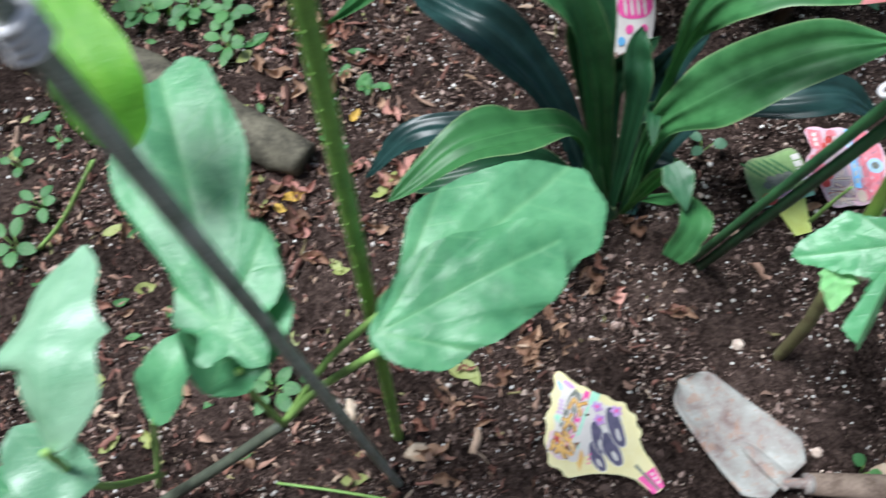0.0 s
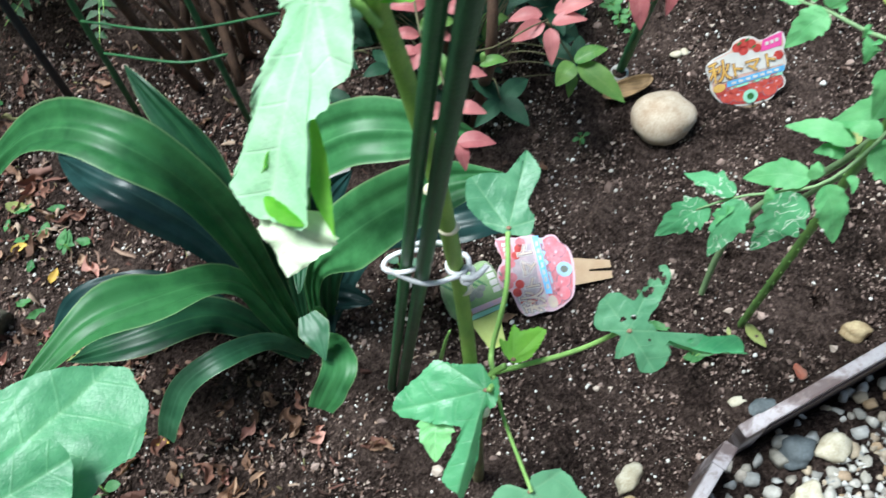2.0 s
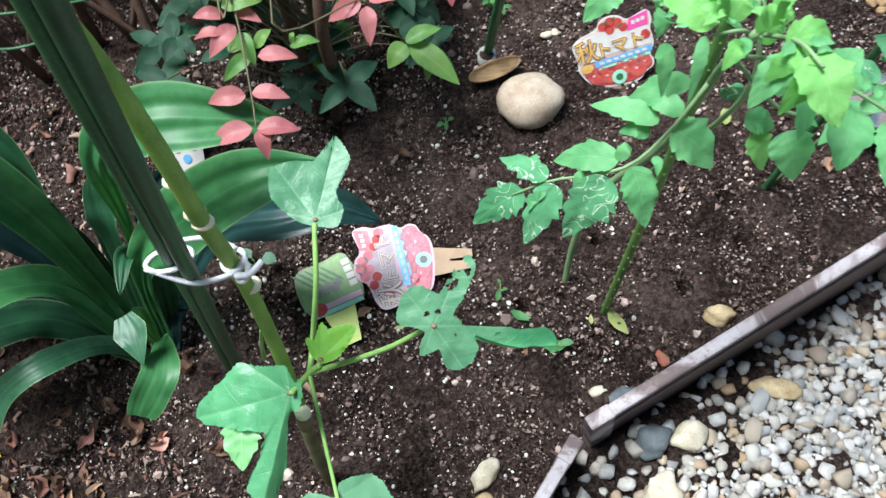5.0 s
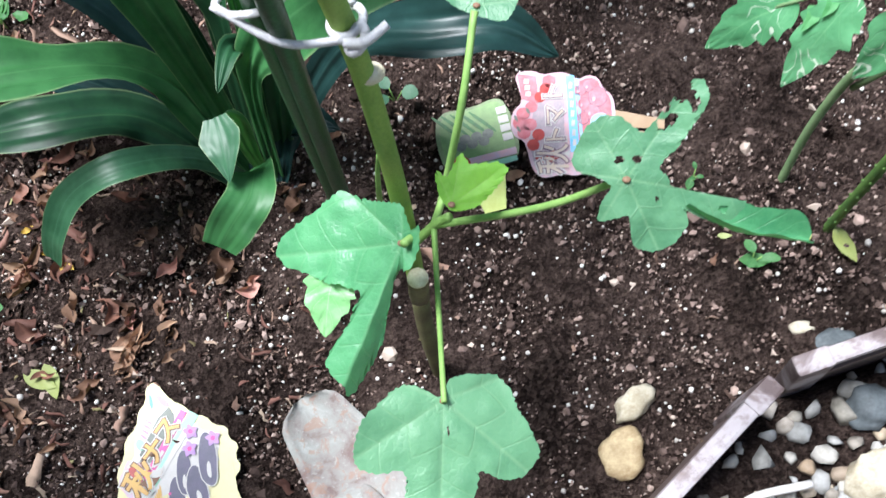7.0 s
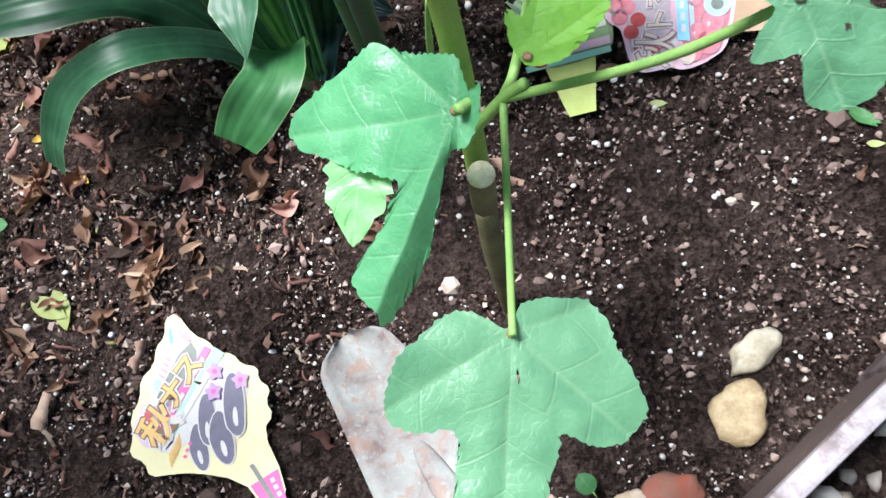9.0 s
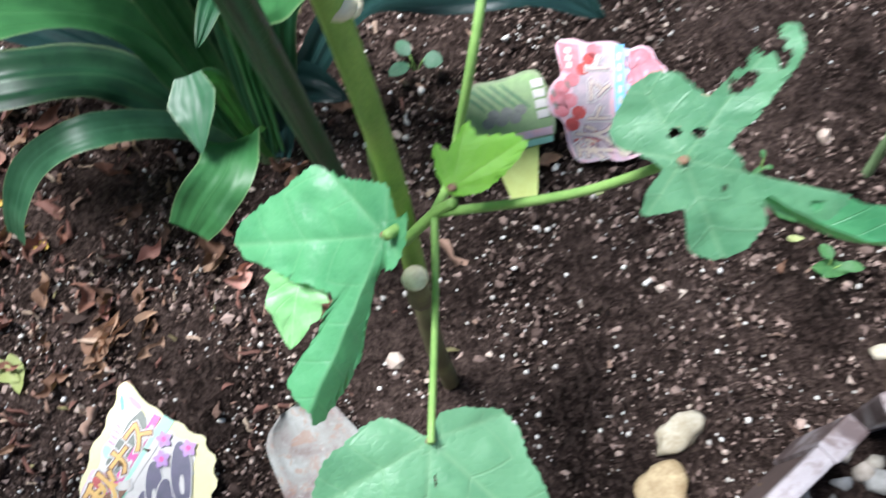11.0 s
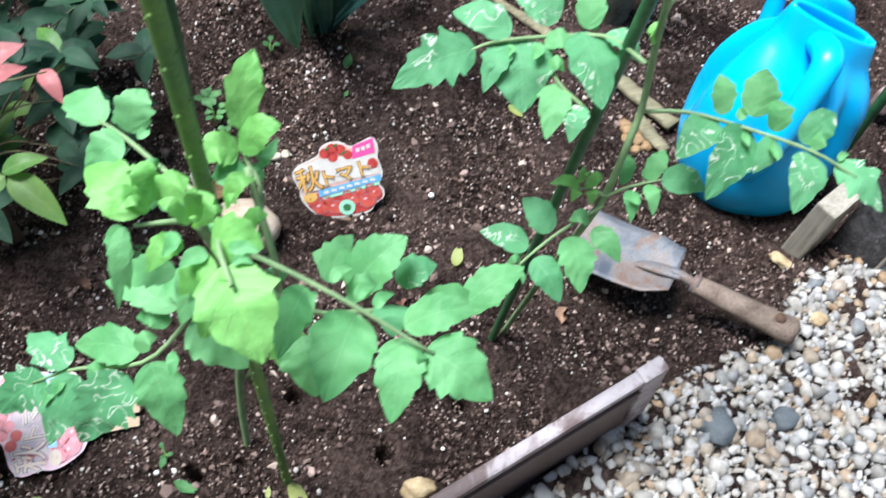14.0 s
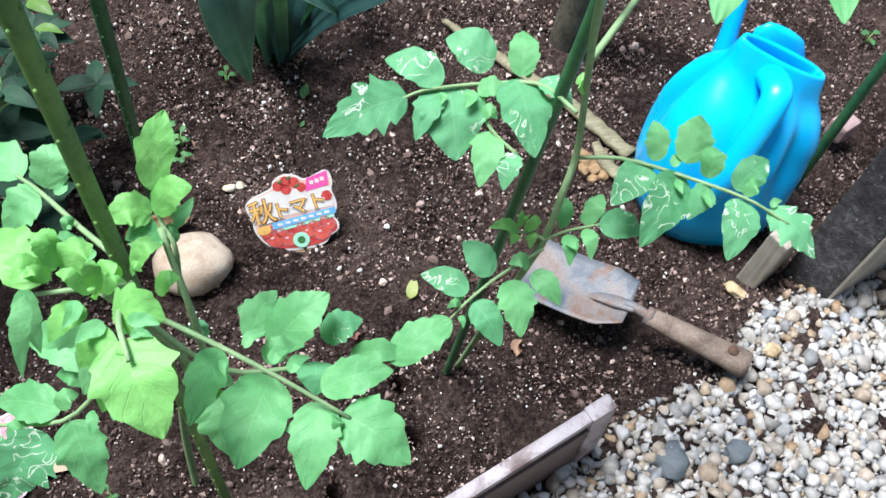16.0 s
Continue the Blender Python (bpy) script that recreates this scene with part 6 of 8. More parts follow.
bar("leaf", [(0.813, 0.496, 0.462), (0.822, 0.474, 0.450), (0.835, 0.457, 0.445)], [0.0014, 0.0012], STEMT, tom2)
leaflet(q1, (0.822, 0.474, 0.448), (0.809, 0.443, 0.435), 0.021)
leaflet(q1, (0.831, 0.459, 0.445), (0.823, 0.439, 0.435), 0.014, L_MINE)
leaflet(q1, (0.816, 0.482, 0.455), (0.826, 0.478, 0.455), 0.01)
q2 = rachis(tom2, [(0.877, 0.458, 0.435), (0.906, 0.449, 0.440), (0.944, 0.423, 0.445), (0.971, 0.405, 0.445), (0.990, 0.387, 0.442)], 0.002)
leaflet(q2, (0.923, 0.444, 0.442), (0.925, 0.466, 0.455), 0.016)
leaflet(q2, (0.940, 0.438, 0.445), (0.954, 0.463, 0.460), 0.024)
leaflet(q2, (0.950, 0.425, 0.445), (0.955, 0.442, 0.455), 0.017)
leaflet(q2, (0.919, 0.443, 0.440), (0.892, 0.426, 0.425), 0.021, L_MINE)
leaflet(q2, (0.936, 0.431, 0.442), (0.903, 0.397, 0.420), 0.027, L_MINE)
leaflet(q2, (0.950, 0.419, 0.443), (0.933, 0.405, 0.432), 0.015, L_MINE)
leaflet(q2, (0.964, 0.415, 0.445), (0.988, 0.426, 0.455), 0.017, L_MINE)
leaflet(q2, (0.968, 0.407, 0.443), (0.952, 0.377, 0.425), 0.023, L_MINE)
leaflet(q2, (0.982, 0.399, 0.442), (1.005, 0.368, 0.430), 0.023, L_MINE, teeth=0.12)
leaflet(q2, (0.968, 0.410, 0.445), (0.979, 0.412, 0.447), 0.01)
q3 = rachis(tom2, [(0.870, 0.445, 0.350), (0.836, 0.435, 0.335), (0.812, 0.425, 0.320), (0.802, 0.420, 0.310)], 0.0018)
leaflet(q3, (0.832, 0.437, 0.335), (0.818, 0.465, 0.340), 0.019, L_MINE)
leaflet(q3, (0.816, 0.432, 0.325), (0.787, 0.454, 0.320), 0.018, L_MINE)
leaflet(q3, (0.818, 0.423, 0.325), (0.833, 0.394, 0.310), 0.019, L_MINE)
leaflet(q3, (0.802, 0.419, 0.312), (0.764, 0.400, 0.290), 0.022)
leaflet(q3, (0.845, 0.430, 0.338), (0.846, 0.394, 0.320), 0.029)
leaflet(q3, (0.860, 0.432, 0.340), (0.877, 0.409, 0.330), 0.018)
leaflet(q3, (0.810, 0.425, 0.320), (0.800, 0.425, 0.318), 0.007)
leaflet(q3, (0.859, 0.438, 0.342), (0.844, 0.439, 0.345), 0.012)
q4 = rachis(tom2, [(0.869, 0.446, 0.360), (0.881, 0.442, 0.375), (0.898, 0.435, 0.390)], 0.0016)
leaflet(q4, (0.897, 0.434, 0.390), (0.928, 0.427, 0.385), 0.018, L_MINE)
leaflet(q4, (0.879, 0.445, 0.375), (0.880, 0.465, 0.385), 0.014)
leaflet(q4, (0.890, 0.439, 0.385), (0.905, 0.455, 0.395), 0.014)
leaflet(q4, (0.880, 0.439, 0.375), (0.878, 0.420, 0.365), 0.012)
leaflet(q4, (0.890, 0.437, 0.383), (0.890, 0.417, 0.375), 0.012)
for a, b in (((0.853, 0.456, 0.360), (0.831, 0.458, 0.365)), ((0.853, 0.456, 0.365), (0.854, 0.458, 0.375)), ((0.856, 0.452, 0.365), (0.866, 0.453, 0.372)), ((0.851, 0.453, 0.360), (0.846, 0.448, 0.355)), ((0.859, 0.452, 0.360), (0.859, 0.443, 0.355))):
    leaflet(q4, a, b, 0.01, L_LIME)
bar("leaf", [(0.869, 0.446, 0.360), (0.860, 0.452, 0.362), (0.851, 0.455, 0.360)], [0.0013, 0.001], STEMT, tom2)
leaflet(q2, (0.863, 0.454, 0.500), (0.857, 0.458, 0.505), 0.012, L_LIME)
for a, b, w in (((0.977, 0.549, 0.560), (0.925, 0.455, 0.545), 0.05), ((1.030, 0.556, 0.560), (1.000, 0.449, 0.545), 0.055), ((0.970, 0.529, 0.540), (0.974, 0.513, 0.530), 0.016)):
    leaflet(q2, a, b, w, teeth=0.085)
bar("leaf", [(0.850, 0.440, 0.540), (0.904, 0.489, 0.560), (0.977, 0.552, 0.560), (1.034, 0.562, 0.560)], [0.002, 0.0014], STEMT, tom2)

# ---- nandina ----
nan = thing("nandina_shrub", (0.366, 0.713, 0), "nandina shrub with coral-pink young leaves over dark green ones", "shrub")
bar("trunk", [(0.366, 0.713, -0.02), (0.373, 0.680, 0.120), (0.372, 0.620, 0.270), (0.385, 0.7, 0.4)], [0.009, 0.008, 0.006, 0.004], TWIG, nan, n=20)
bar("trunk", [(0.35, 0.72, -0.02), (0.33, 0.74, 0.2), (0.3, 0.73, 0.4)], [0.007, 0.006, 0.004], TWIG, nan)
def nleaf(a, b, mat, w=None):
    a, b = Vector(a), Vector(b)
    blade("leaflet", nan, mat, [a, (a + b) / 2 + Vector((0, 0, 0.004)), b], w or (b - a).length * random.uniform(0.44, 0.52), "ovate", (random.uniform(-0.3, 0.3), random.uniform(-0.5, 0), 1), 0.25, 0.02, 0.0, 5, 10, 6)
def sprig(pts):
    bar("twig", pts, [0.0011, 0.0009, 0.0007], NTWIG, nan, "", 6, 10)
sprig([(0.385, 0.7, 0.4), (0.337, 0.541, 0.370), (0.413, 0.572, 0.350)])
for a, b in (((0.409, 0.578, 0.350), (0.379, 0.580, 0.345)), ((0.420, 0.579, 0.350), (0.453, 0.576, 0.360)), ((0.416, 0.567, 0.350), (0.447, 0.566, 0.350)), ((0.409, 0.566, 0.350), (0.380, 0.565, 0.335)), ((0.413, 0.562, 0.350), (0.411, 0.537, 0.330))):
    nleaf(a, b, L_PINK)
sprig([(0.412, 0.569, 0.350), (0.430, 0.576, 0.310), (0.446, 0.579, 0.275)])
for a, b, w in (((0.445, 0.581, 0.275), (0.479, 0.587, 0.280), None), ((0.446, 0.580, 0.272), (0.426, 0.566, 0.260), 0.02), ((0.449, 0.580, 0.272), (0.488, 0.540, 0.255), 0.024)):
    nleaf(a, b, L_NGREEN, w)
sprig([(0.3, 0.73, 0.4), (0.299, 0.552, 0.380), (0.309, 0.573, 0.380)])
for a, b, m in (((0.306, 0.577, 0.380), (0.275, 0.581, 0.380), L_PINK), ((0.324, 0.571, 0.380), (0.356, 0.566, 0.380), L_PINK), ((0.309, 0.575, 0.380), (0.304, 0.593, 0.385), L_PINK), ((0.299, 0.599, 0.380), (0.327, 0.596, 0.385), L_NGREEN), ((0.299, 0.564, 0.370), (0.332, 0.565, 0.370), L_NGREEN), ((0.296, 0.599, 0.380), (0.295, 0.612, 0.385), L_NGREEN)):
    nleaf(a, b, m)
sprig([(0.306, 0.571, 0.380), (0.310, 0.550, 0.365), (0.314, 0.482, 0.360), (0.315, 0.453, 0.360)])
for a, b, m in (((0.299, 0.564, 0.360), (0.274, 0.567, 0.360), L_PINK), ((0.307, 0.565, 0.360), (0.328, 0.552, 0.360), L_PINK), ((0.307, 0.552, 0.360), (0.283, 0.532, 0.350), L_PINK), ((0.296, 0.547, 0.360), (0.273, 0.549, 0.355), L_PINK), ((0.309, 0.545, 0.360), (0.318, 0.522, 0.345), L_NGREEN), ((0.321, 0.527, 0.350), (0.352, 0.524, 0.345), L_PINK), ((0.315, 0.529, 0.350), (0.291, 0.515, 0.340), L_NGREEN), ((0.347, 0.532, 0.350), (0.371, 0.533, 0.350), L_NGREEN), ((0.349, 0.533, 0.350), (0.351, 0.542, 0.355), L_NGREEN), ((0.320, 0.535, 0.350), (0.334, 0.548, 0.355), L_NGREEN)):
    nleaf(a, b, m)
for a, b, m in (((0.311, 0.475, 0.370), (0.282, 0.477, 0.365), L_PINK), ((0.316, 0.477, 0.370), (0.343, 0.471, 0.365), L_PINK), ((0.316, 0.451, 0.360), (0.347, 0.448, 0.355), L_PINK), ((0.317, 0.450, 0.360), (0.320, 0.432, 0.345), L_PINK), ((0.312, 0.452, 0.360), (0.278, 0.450, 0.350), L_PINK)):
    nleaf(a, b, m)
sprig([(0.385, 0.7, 0.4), (0.381, 0.562, 0.400), (0.475, 0.545, 0.410), (0.515, 0.551, 0.410)])
for a, b, m in (((0.475, 0.539, 0.410), (0.476, 0.518, 0.385), L_PINK), ((0.473, 0.546, 0.410), (0.466, 0.536, 0.400), L_PINK), ((0.511, 0.553, 0.410), (0.522, 0.532, 0.400), L_PINK), ((0.476, 0.550, 0.410), (0.492, 0.560, 0.415), L_PINK), ((0.472, 0.552, 0.410), (0.503, 0.566, 0.420), L_PINK), ((0.423, 0.554, 0.410), (0.416, 0.543, 0.400), L_DEAD), ((0.429, 0.563, 0.420), (0.423, 0.551, 0.400), L_DEAD), ((0.473, 0.511, 0.450), (0.481, 0.530, 0.460), L_PINK), ((0.488, 0.512, 0.440), (0.512, 0.527, 0.440), L_PINK), ((0.491, 0.505, 0.440), (0.486, 0.500, 0.420), L_PINK), ((0.484, 0.519, 0.450), (0.476, 0.507, 0.430), L_PINK)):
    nleaf(a, b, m)
rn = random.Random(4)
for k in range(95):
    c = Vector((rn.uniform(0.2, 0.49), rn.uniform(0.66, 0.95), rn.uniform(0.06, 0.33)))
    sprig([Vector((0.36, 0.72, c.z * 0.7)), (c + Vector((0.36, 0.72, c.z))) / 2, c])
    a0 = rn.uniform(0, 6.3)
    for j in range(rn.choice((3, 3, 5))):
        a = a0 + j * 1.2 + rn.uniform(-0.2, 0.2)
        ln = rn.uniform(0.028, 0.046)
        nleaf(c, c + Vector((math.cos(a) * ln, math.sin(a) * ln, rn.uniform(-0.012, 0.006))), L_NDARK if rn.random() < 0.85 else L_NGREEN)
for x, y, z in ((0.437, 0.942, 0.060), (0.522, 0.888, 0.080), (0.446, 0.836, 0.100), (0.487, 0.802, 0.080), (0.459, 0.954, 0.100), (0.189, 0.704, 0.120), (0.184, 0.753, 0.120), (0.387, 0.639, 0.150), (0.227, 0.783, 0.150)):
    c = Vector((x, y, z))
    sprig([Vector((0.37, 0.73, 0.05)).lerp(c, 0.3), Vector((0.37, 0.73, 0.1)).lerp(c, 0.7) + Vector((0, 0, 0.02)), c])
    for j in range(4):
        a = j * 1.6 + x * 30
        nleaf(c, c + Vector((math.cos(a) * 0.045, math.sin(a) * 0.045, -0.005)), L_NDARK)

# ---- plant tags ----
HEAD = [(-0.03, 0), (-0.01, -0.004), (0.012, -0.005), (0.03, -0.002), (0.037, 0.008), (0.047, 0.012), (0.049, 0.022), (0.043, 0.03), (0.05, 0.04), (0.049, 0.052), (0.046, 0.062), (0.05, 0.072), (0.046, 0.088), (0.03, 0.082), (0.018, 0.078), (0.01, 0.086), (-0.004, 0.088), (-0.016, 0.083), (-0.018, 0.074), (-0.03, 0.07), (-0.043, 0.066), (-0.052, 0.058), (-0.05, 0.047), (-0.046, 0.038), (-0.048, 0.028), (-0.043, 0.016), (-0.037, 0.008)]

def rounded(points, n=2):
    """Corners cut twice, to soften an outline."""
    for _ in range(n):
        out = []
        for (x0, y0), (x1, y1) in zip(points, points[1:] + points[:1]):
            out += [(x0 * 0.75 + x1 * 0.25, y0 * 0.75 + y1 * 0.25), (x0 * 0.25 + x1 * 0.75, y0 * 0.25 + y1 * 0.75)]
        points = out
    return points

def inset(points, d):
    cx = sum(p[0] for p in points) / len(points)
    cy = sum(p[1] for p in points) / len(points)
    return [(cx + (x - cx) * (1 - d), cy + (y - cy) * (1 - d)) for x, y in points]

def stem_outline(w, ln, slot=True):
    if not slot:
        return [(-w, 0.004), (-w * 0.5, -ln), (w * 0.5, -ln), (w, 0.004)]
    return [(-w, 0.004), (-w * 0.62, -ln), (-w * 0.12, -ln), (-0.0012, -ln * 0.45), (0.0012, -ln * 0.45), (w * 0.12, -ln), (w * 0.62, -ln), (w, 0.004)]

FADE = {"red": "rose", "tomato": "coral", "peach": "blush", "blue": "azure", "pink": "rose", "gold": "tan", "green": "grey", "brown": "dusk", "mint": "sky"}

def tomato_tag(m, at, label, stem_w=0.02, pale="white"):
    th = thing("plant_tag", at, label, "plant tag", "plant tags")
    e = 0.0005
    head = rounded(HEAD)
    plate("card", head, m, e, INK["blush" if pale == "blush" else "white"], th, 0.0006)
    plate("stem_strip", stem_outline(stem_w, 0.048), m, e, CARD, th)
    def ink(name, outline, colour, k):
        if pale == "blush":
            colour = FADE.get(colour, colour)
        return plate(name, outline, m, 0.00025, INK[colour], th, 0.0013 + k * 0.0003)
    ink("ground_print", inset(head, 0.06), "peach", -1)
    ink("pale_print", [(-0.047, 0.037), (0.046, 0.043), (0.045, 0.066), (-0.02, 0.07), (-0.045, 0.062)], "slate" if pale == "blush" else pale, 0)
    ink("red_print", inset(rounded([(-0.046, 0.03), (-0.043, 0.016), (-0.037, 0.008), (-0.03, 0.001), (0.0, -0.003), (0.03, -0.001), (0.037, 0.009), (0.047, 0.013), (0.048, 0.022), (0.043, 0.03), (0.047, 0.04)], 1), 0.05), "red", 0)
    for x, y, r in ((-0.032, 0.058, 0.006), (-0.022, 0.066, 0.0055), (-0.04, 0.05, 0.005), (-0.012, 0.062, 0.0055), (0.032, 0.058, 0.006), (0.024, 0.063, 0.005), (-0.03, 0.047, 0.0045)) if pale == "blush" else ():
        plate("tomato_print", ring(x, y, r, r, 14), m, 0.00025, INK["red"], th, 0.0019)
    for x, y, r in ((-0.002, 0.079, 0.0065), (-0.011, 0.075, 0.006), (0.007, 0.077, 0.006), (0.014, 0.07, 0.0055), (-0.003, 0.07, 0.006)):
        ink("tomato_print", ring(x, y, r, r, 14), "red", 1)
    for x, y in ((0.002, 0.083), (-0.008, 0.08), (0.01, 0.073)):
        ink("stalk_print", ring(x, y, 0.0035, 0.0013, 8, 30), "green", 2)
    for x, y, r in ((-0.026, 0.012, 0.009), (-0.01, 0.01, 0.0085), (0.028, 0.012, 0.009), (0.038, 0.02, 0.006), (0.013, 0.016, 0.007), (-0.034, 0.022, 0.007), (0.02, 0.024, 0.006), (-0.018, 0.02, 0.0065), (0.033, 0.028, 0.0055), (0.006, 0.024, 0.0055)):
        ink("rim_print", ring(x, y, r * 1.12, r, 16), "dusk", 1)
        ink("tomato_print", ring(x, y, r, r * 0.9, 16), "tomato", 2)
        ink("shine_print", ring(x - r * 0.3, y + r * 0.35, r * 0.25, r * 0.16, 8), "blush", 3)
    ink("blue_band", [(-0.026, 0.025), (0.047, 0.034), (0.047, 0.0415), (-0.026, 0.033)], "blue", 2)
    ink("mint_band", [(-0.022, 0.0215), (0.044, 0.0295), (0.044, 0.033), (-0.022, 0.0245)], "mint", 2)
    for i in range(7):
        x = -0.02 + i * 0.009
        ink("line_print", rect(x, 0.0285 + i * 0.0011, x + 0.006, 0.0315 + i * 0.0011), "white", 3)
    ink("mint_badge", ring(0.003, 0.008, 0.0095, 0.0095, 18), "mint", 3)
    ink("badge_heart", ring(0.003, 0.008, 0.0045, 0.0045, 12), "green", 4)
    ink("gold_badge", ring(-0.036, 0.026, 0.008, 0.0055, 16, 10), "gold", 3)
    ink("pink_corner", [(0.018, 0.064), (0.044, 0.068), (0.045, 0.085), (0.021, 0.079)], "pink", 1)
    for i in range(3):
        ink("line_print", rect(0.024 + i * 0.006, 0.0715 + i * 0.0012, 0.0285 + i * 0.006, 0.076 + i * 0.0012), "white", 2)
    ink("red_seal", ring(0.04, 0.056, 0.006, 0.006, 14, 0, 0.08, 8), "red", 2)
    for k, (c, fat) in enumerate((("white", 0.0024), ("dusk" if pale == "blush" else "brown", 0.0012), ("tan" if pale == "blush" else "gold", 0.0002))):
        words("秋", 0.03, m, INK[c], th, (-0.033, 0.037), 0.0022 + k * 0.0003, 5, 0.0275 + fat * 2, fat)
        words("トマト", 0.0205, m, INK[c], th, (0.0085, 0.042), 0.0022 + k * 0.0003, 7, 0.052 + fat * 2, fat * 0.8)
    return th

yd = Vector((0.002, 0.046, 0.066)).normalized()
xd = Vector((1, -0.04, 0.15)).normalized()
M1 = frame_of((0.726, 0.693, 0.0), Vector((0.726, 0.693, 0.0)) + xd, xd.cross(yd))
tomato_tag(M1, (0.726, 0.693, 0), "red and cream tomato plant tag standing in the soil")
yd = Vector((-1, 0.06, 0.05)).normalized()
xd = Vector((0.06, 1, 0.1)).normalized()
M2 = frame_of((0.447, 0.481, 0.013), Vector((0.447, 0.481, 0.013)) + xd, xd.cross(yd))
tomato_tag(M2, (0.42, 0.48, 0), "faded tomato plant tag lying flat on the soil", 0.018, "blush")

def okra_tag():
    th = thing("plant_tag", (0.325, 0.47, 0), "green okra plant tag lying partly under another tag", "plant tag", "plant tags")
    yd = Vector((-0.25, 0.97, 0.03)).normalized()
    xd = Vector((1, 0.25, 0.06)).normalized()
    m = frame_of((0.338, 0.441, 0.01), Vector((0.338, 0.441, 0.01)) + xd, xd.cross(yd))
    head = rounded([(-0.034, 0), (0.03, 0), (0.036, 0.02), (0.034, 0.05), (0.028, 0.068), (0.0, 0.062), (-0.03, 0.066), (-0.038, 0.04)], 2)
    plate("card", head, m, 0.0005, INK["olive"], th, 0.0006)
    plate("green_print", inset(head, 0.1), m, 0.0003, INK["leaf"], th, 0.0011)
    plate("stem_strip", stem_outline(0.019, 0.04, False), m, 0.0005, INK["lime"], th)
    for i in range(5):
        plate("pod_print", ring(-0.026 + i * 0.0085, 0.05 - i * 0.001, 0.0017, 0.017, 10, 38), m, 0.0003, INK["green"], th, 0.0015)
    for i in range(6):
        plate("slice_print", ring(-0.016 + i * 0.0052, 0.027 + (i % 2) * 0.006, 0.0052, 0.0048, 10), m, 0.0003, INK["grey"], th, 0.0016 + 0.0002 * (i % 2))
    plate("blush_band", rect(-0.012, 0.0075, 0.031, 0.014), m, 0.0003, INK["blush"], th, 0.0016)
    plate("red_print", ring(-0.02, 0.01, 0.009, 0.008, 14), m, 0.0003, INK["red"], th, 0.0019)
    plate("cream_band", rect(-0.032, 0.001, 0.03, 0.006), m, 0.0003, INK["mint"], th, 0.0016)
    for i in range(4):
        plate("line_print", rect(0.022, 0.022 + i * 0.009, 0.031, 0.029 + i * 0.009), m, 0.0003, INK["white"], th, 0.0019)
    return th
okra_tag()

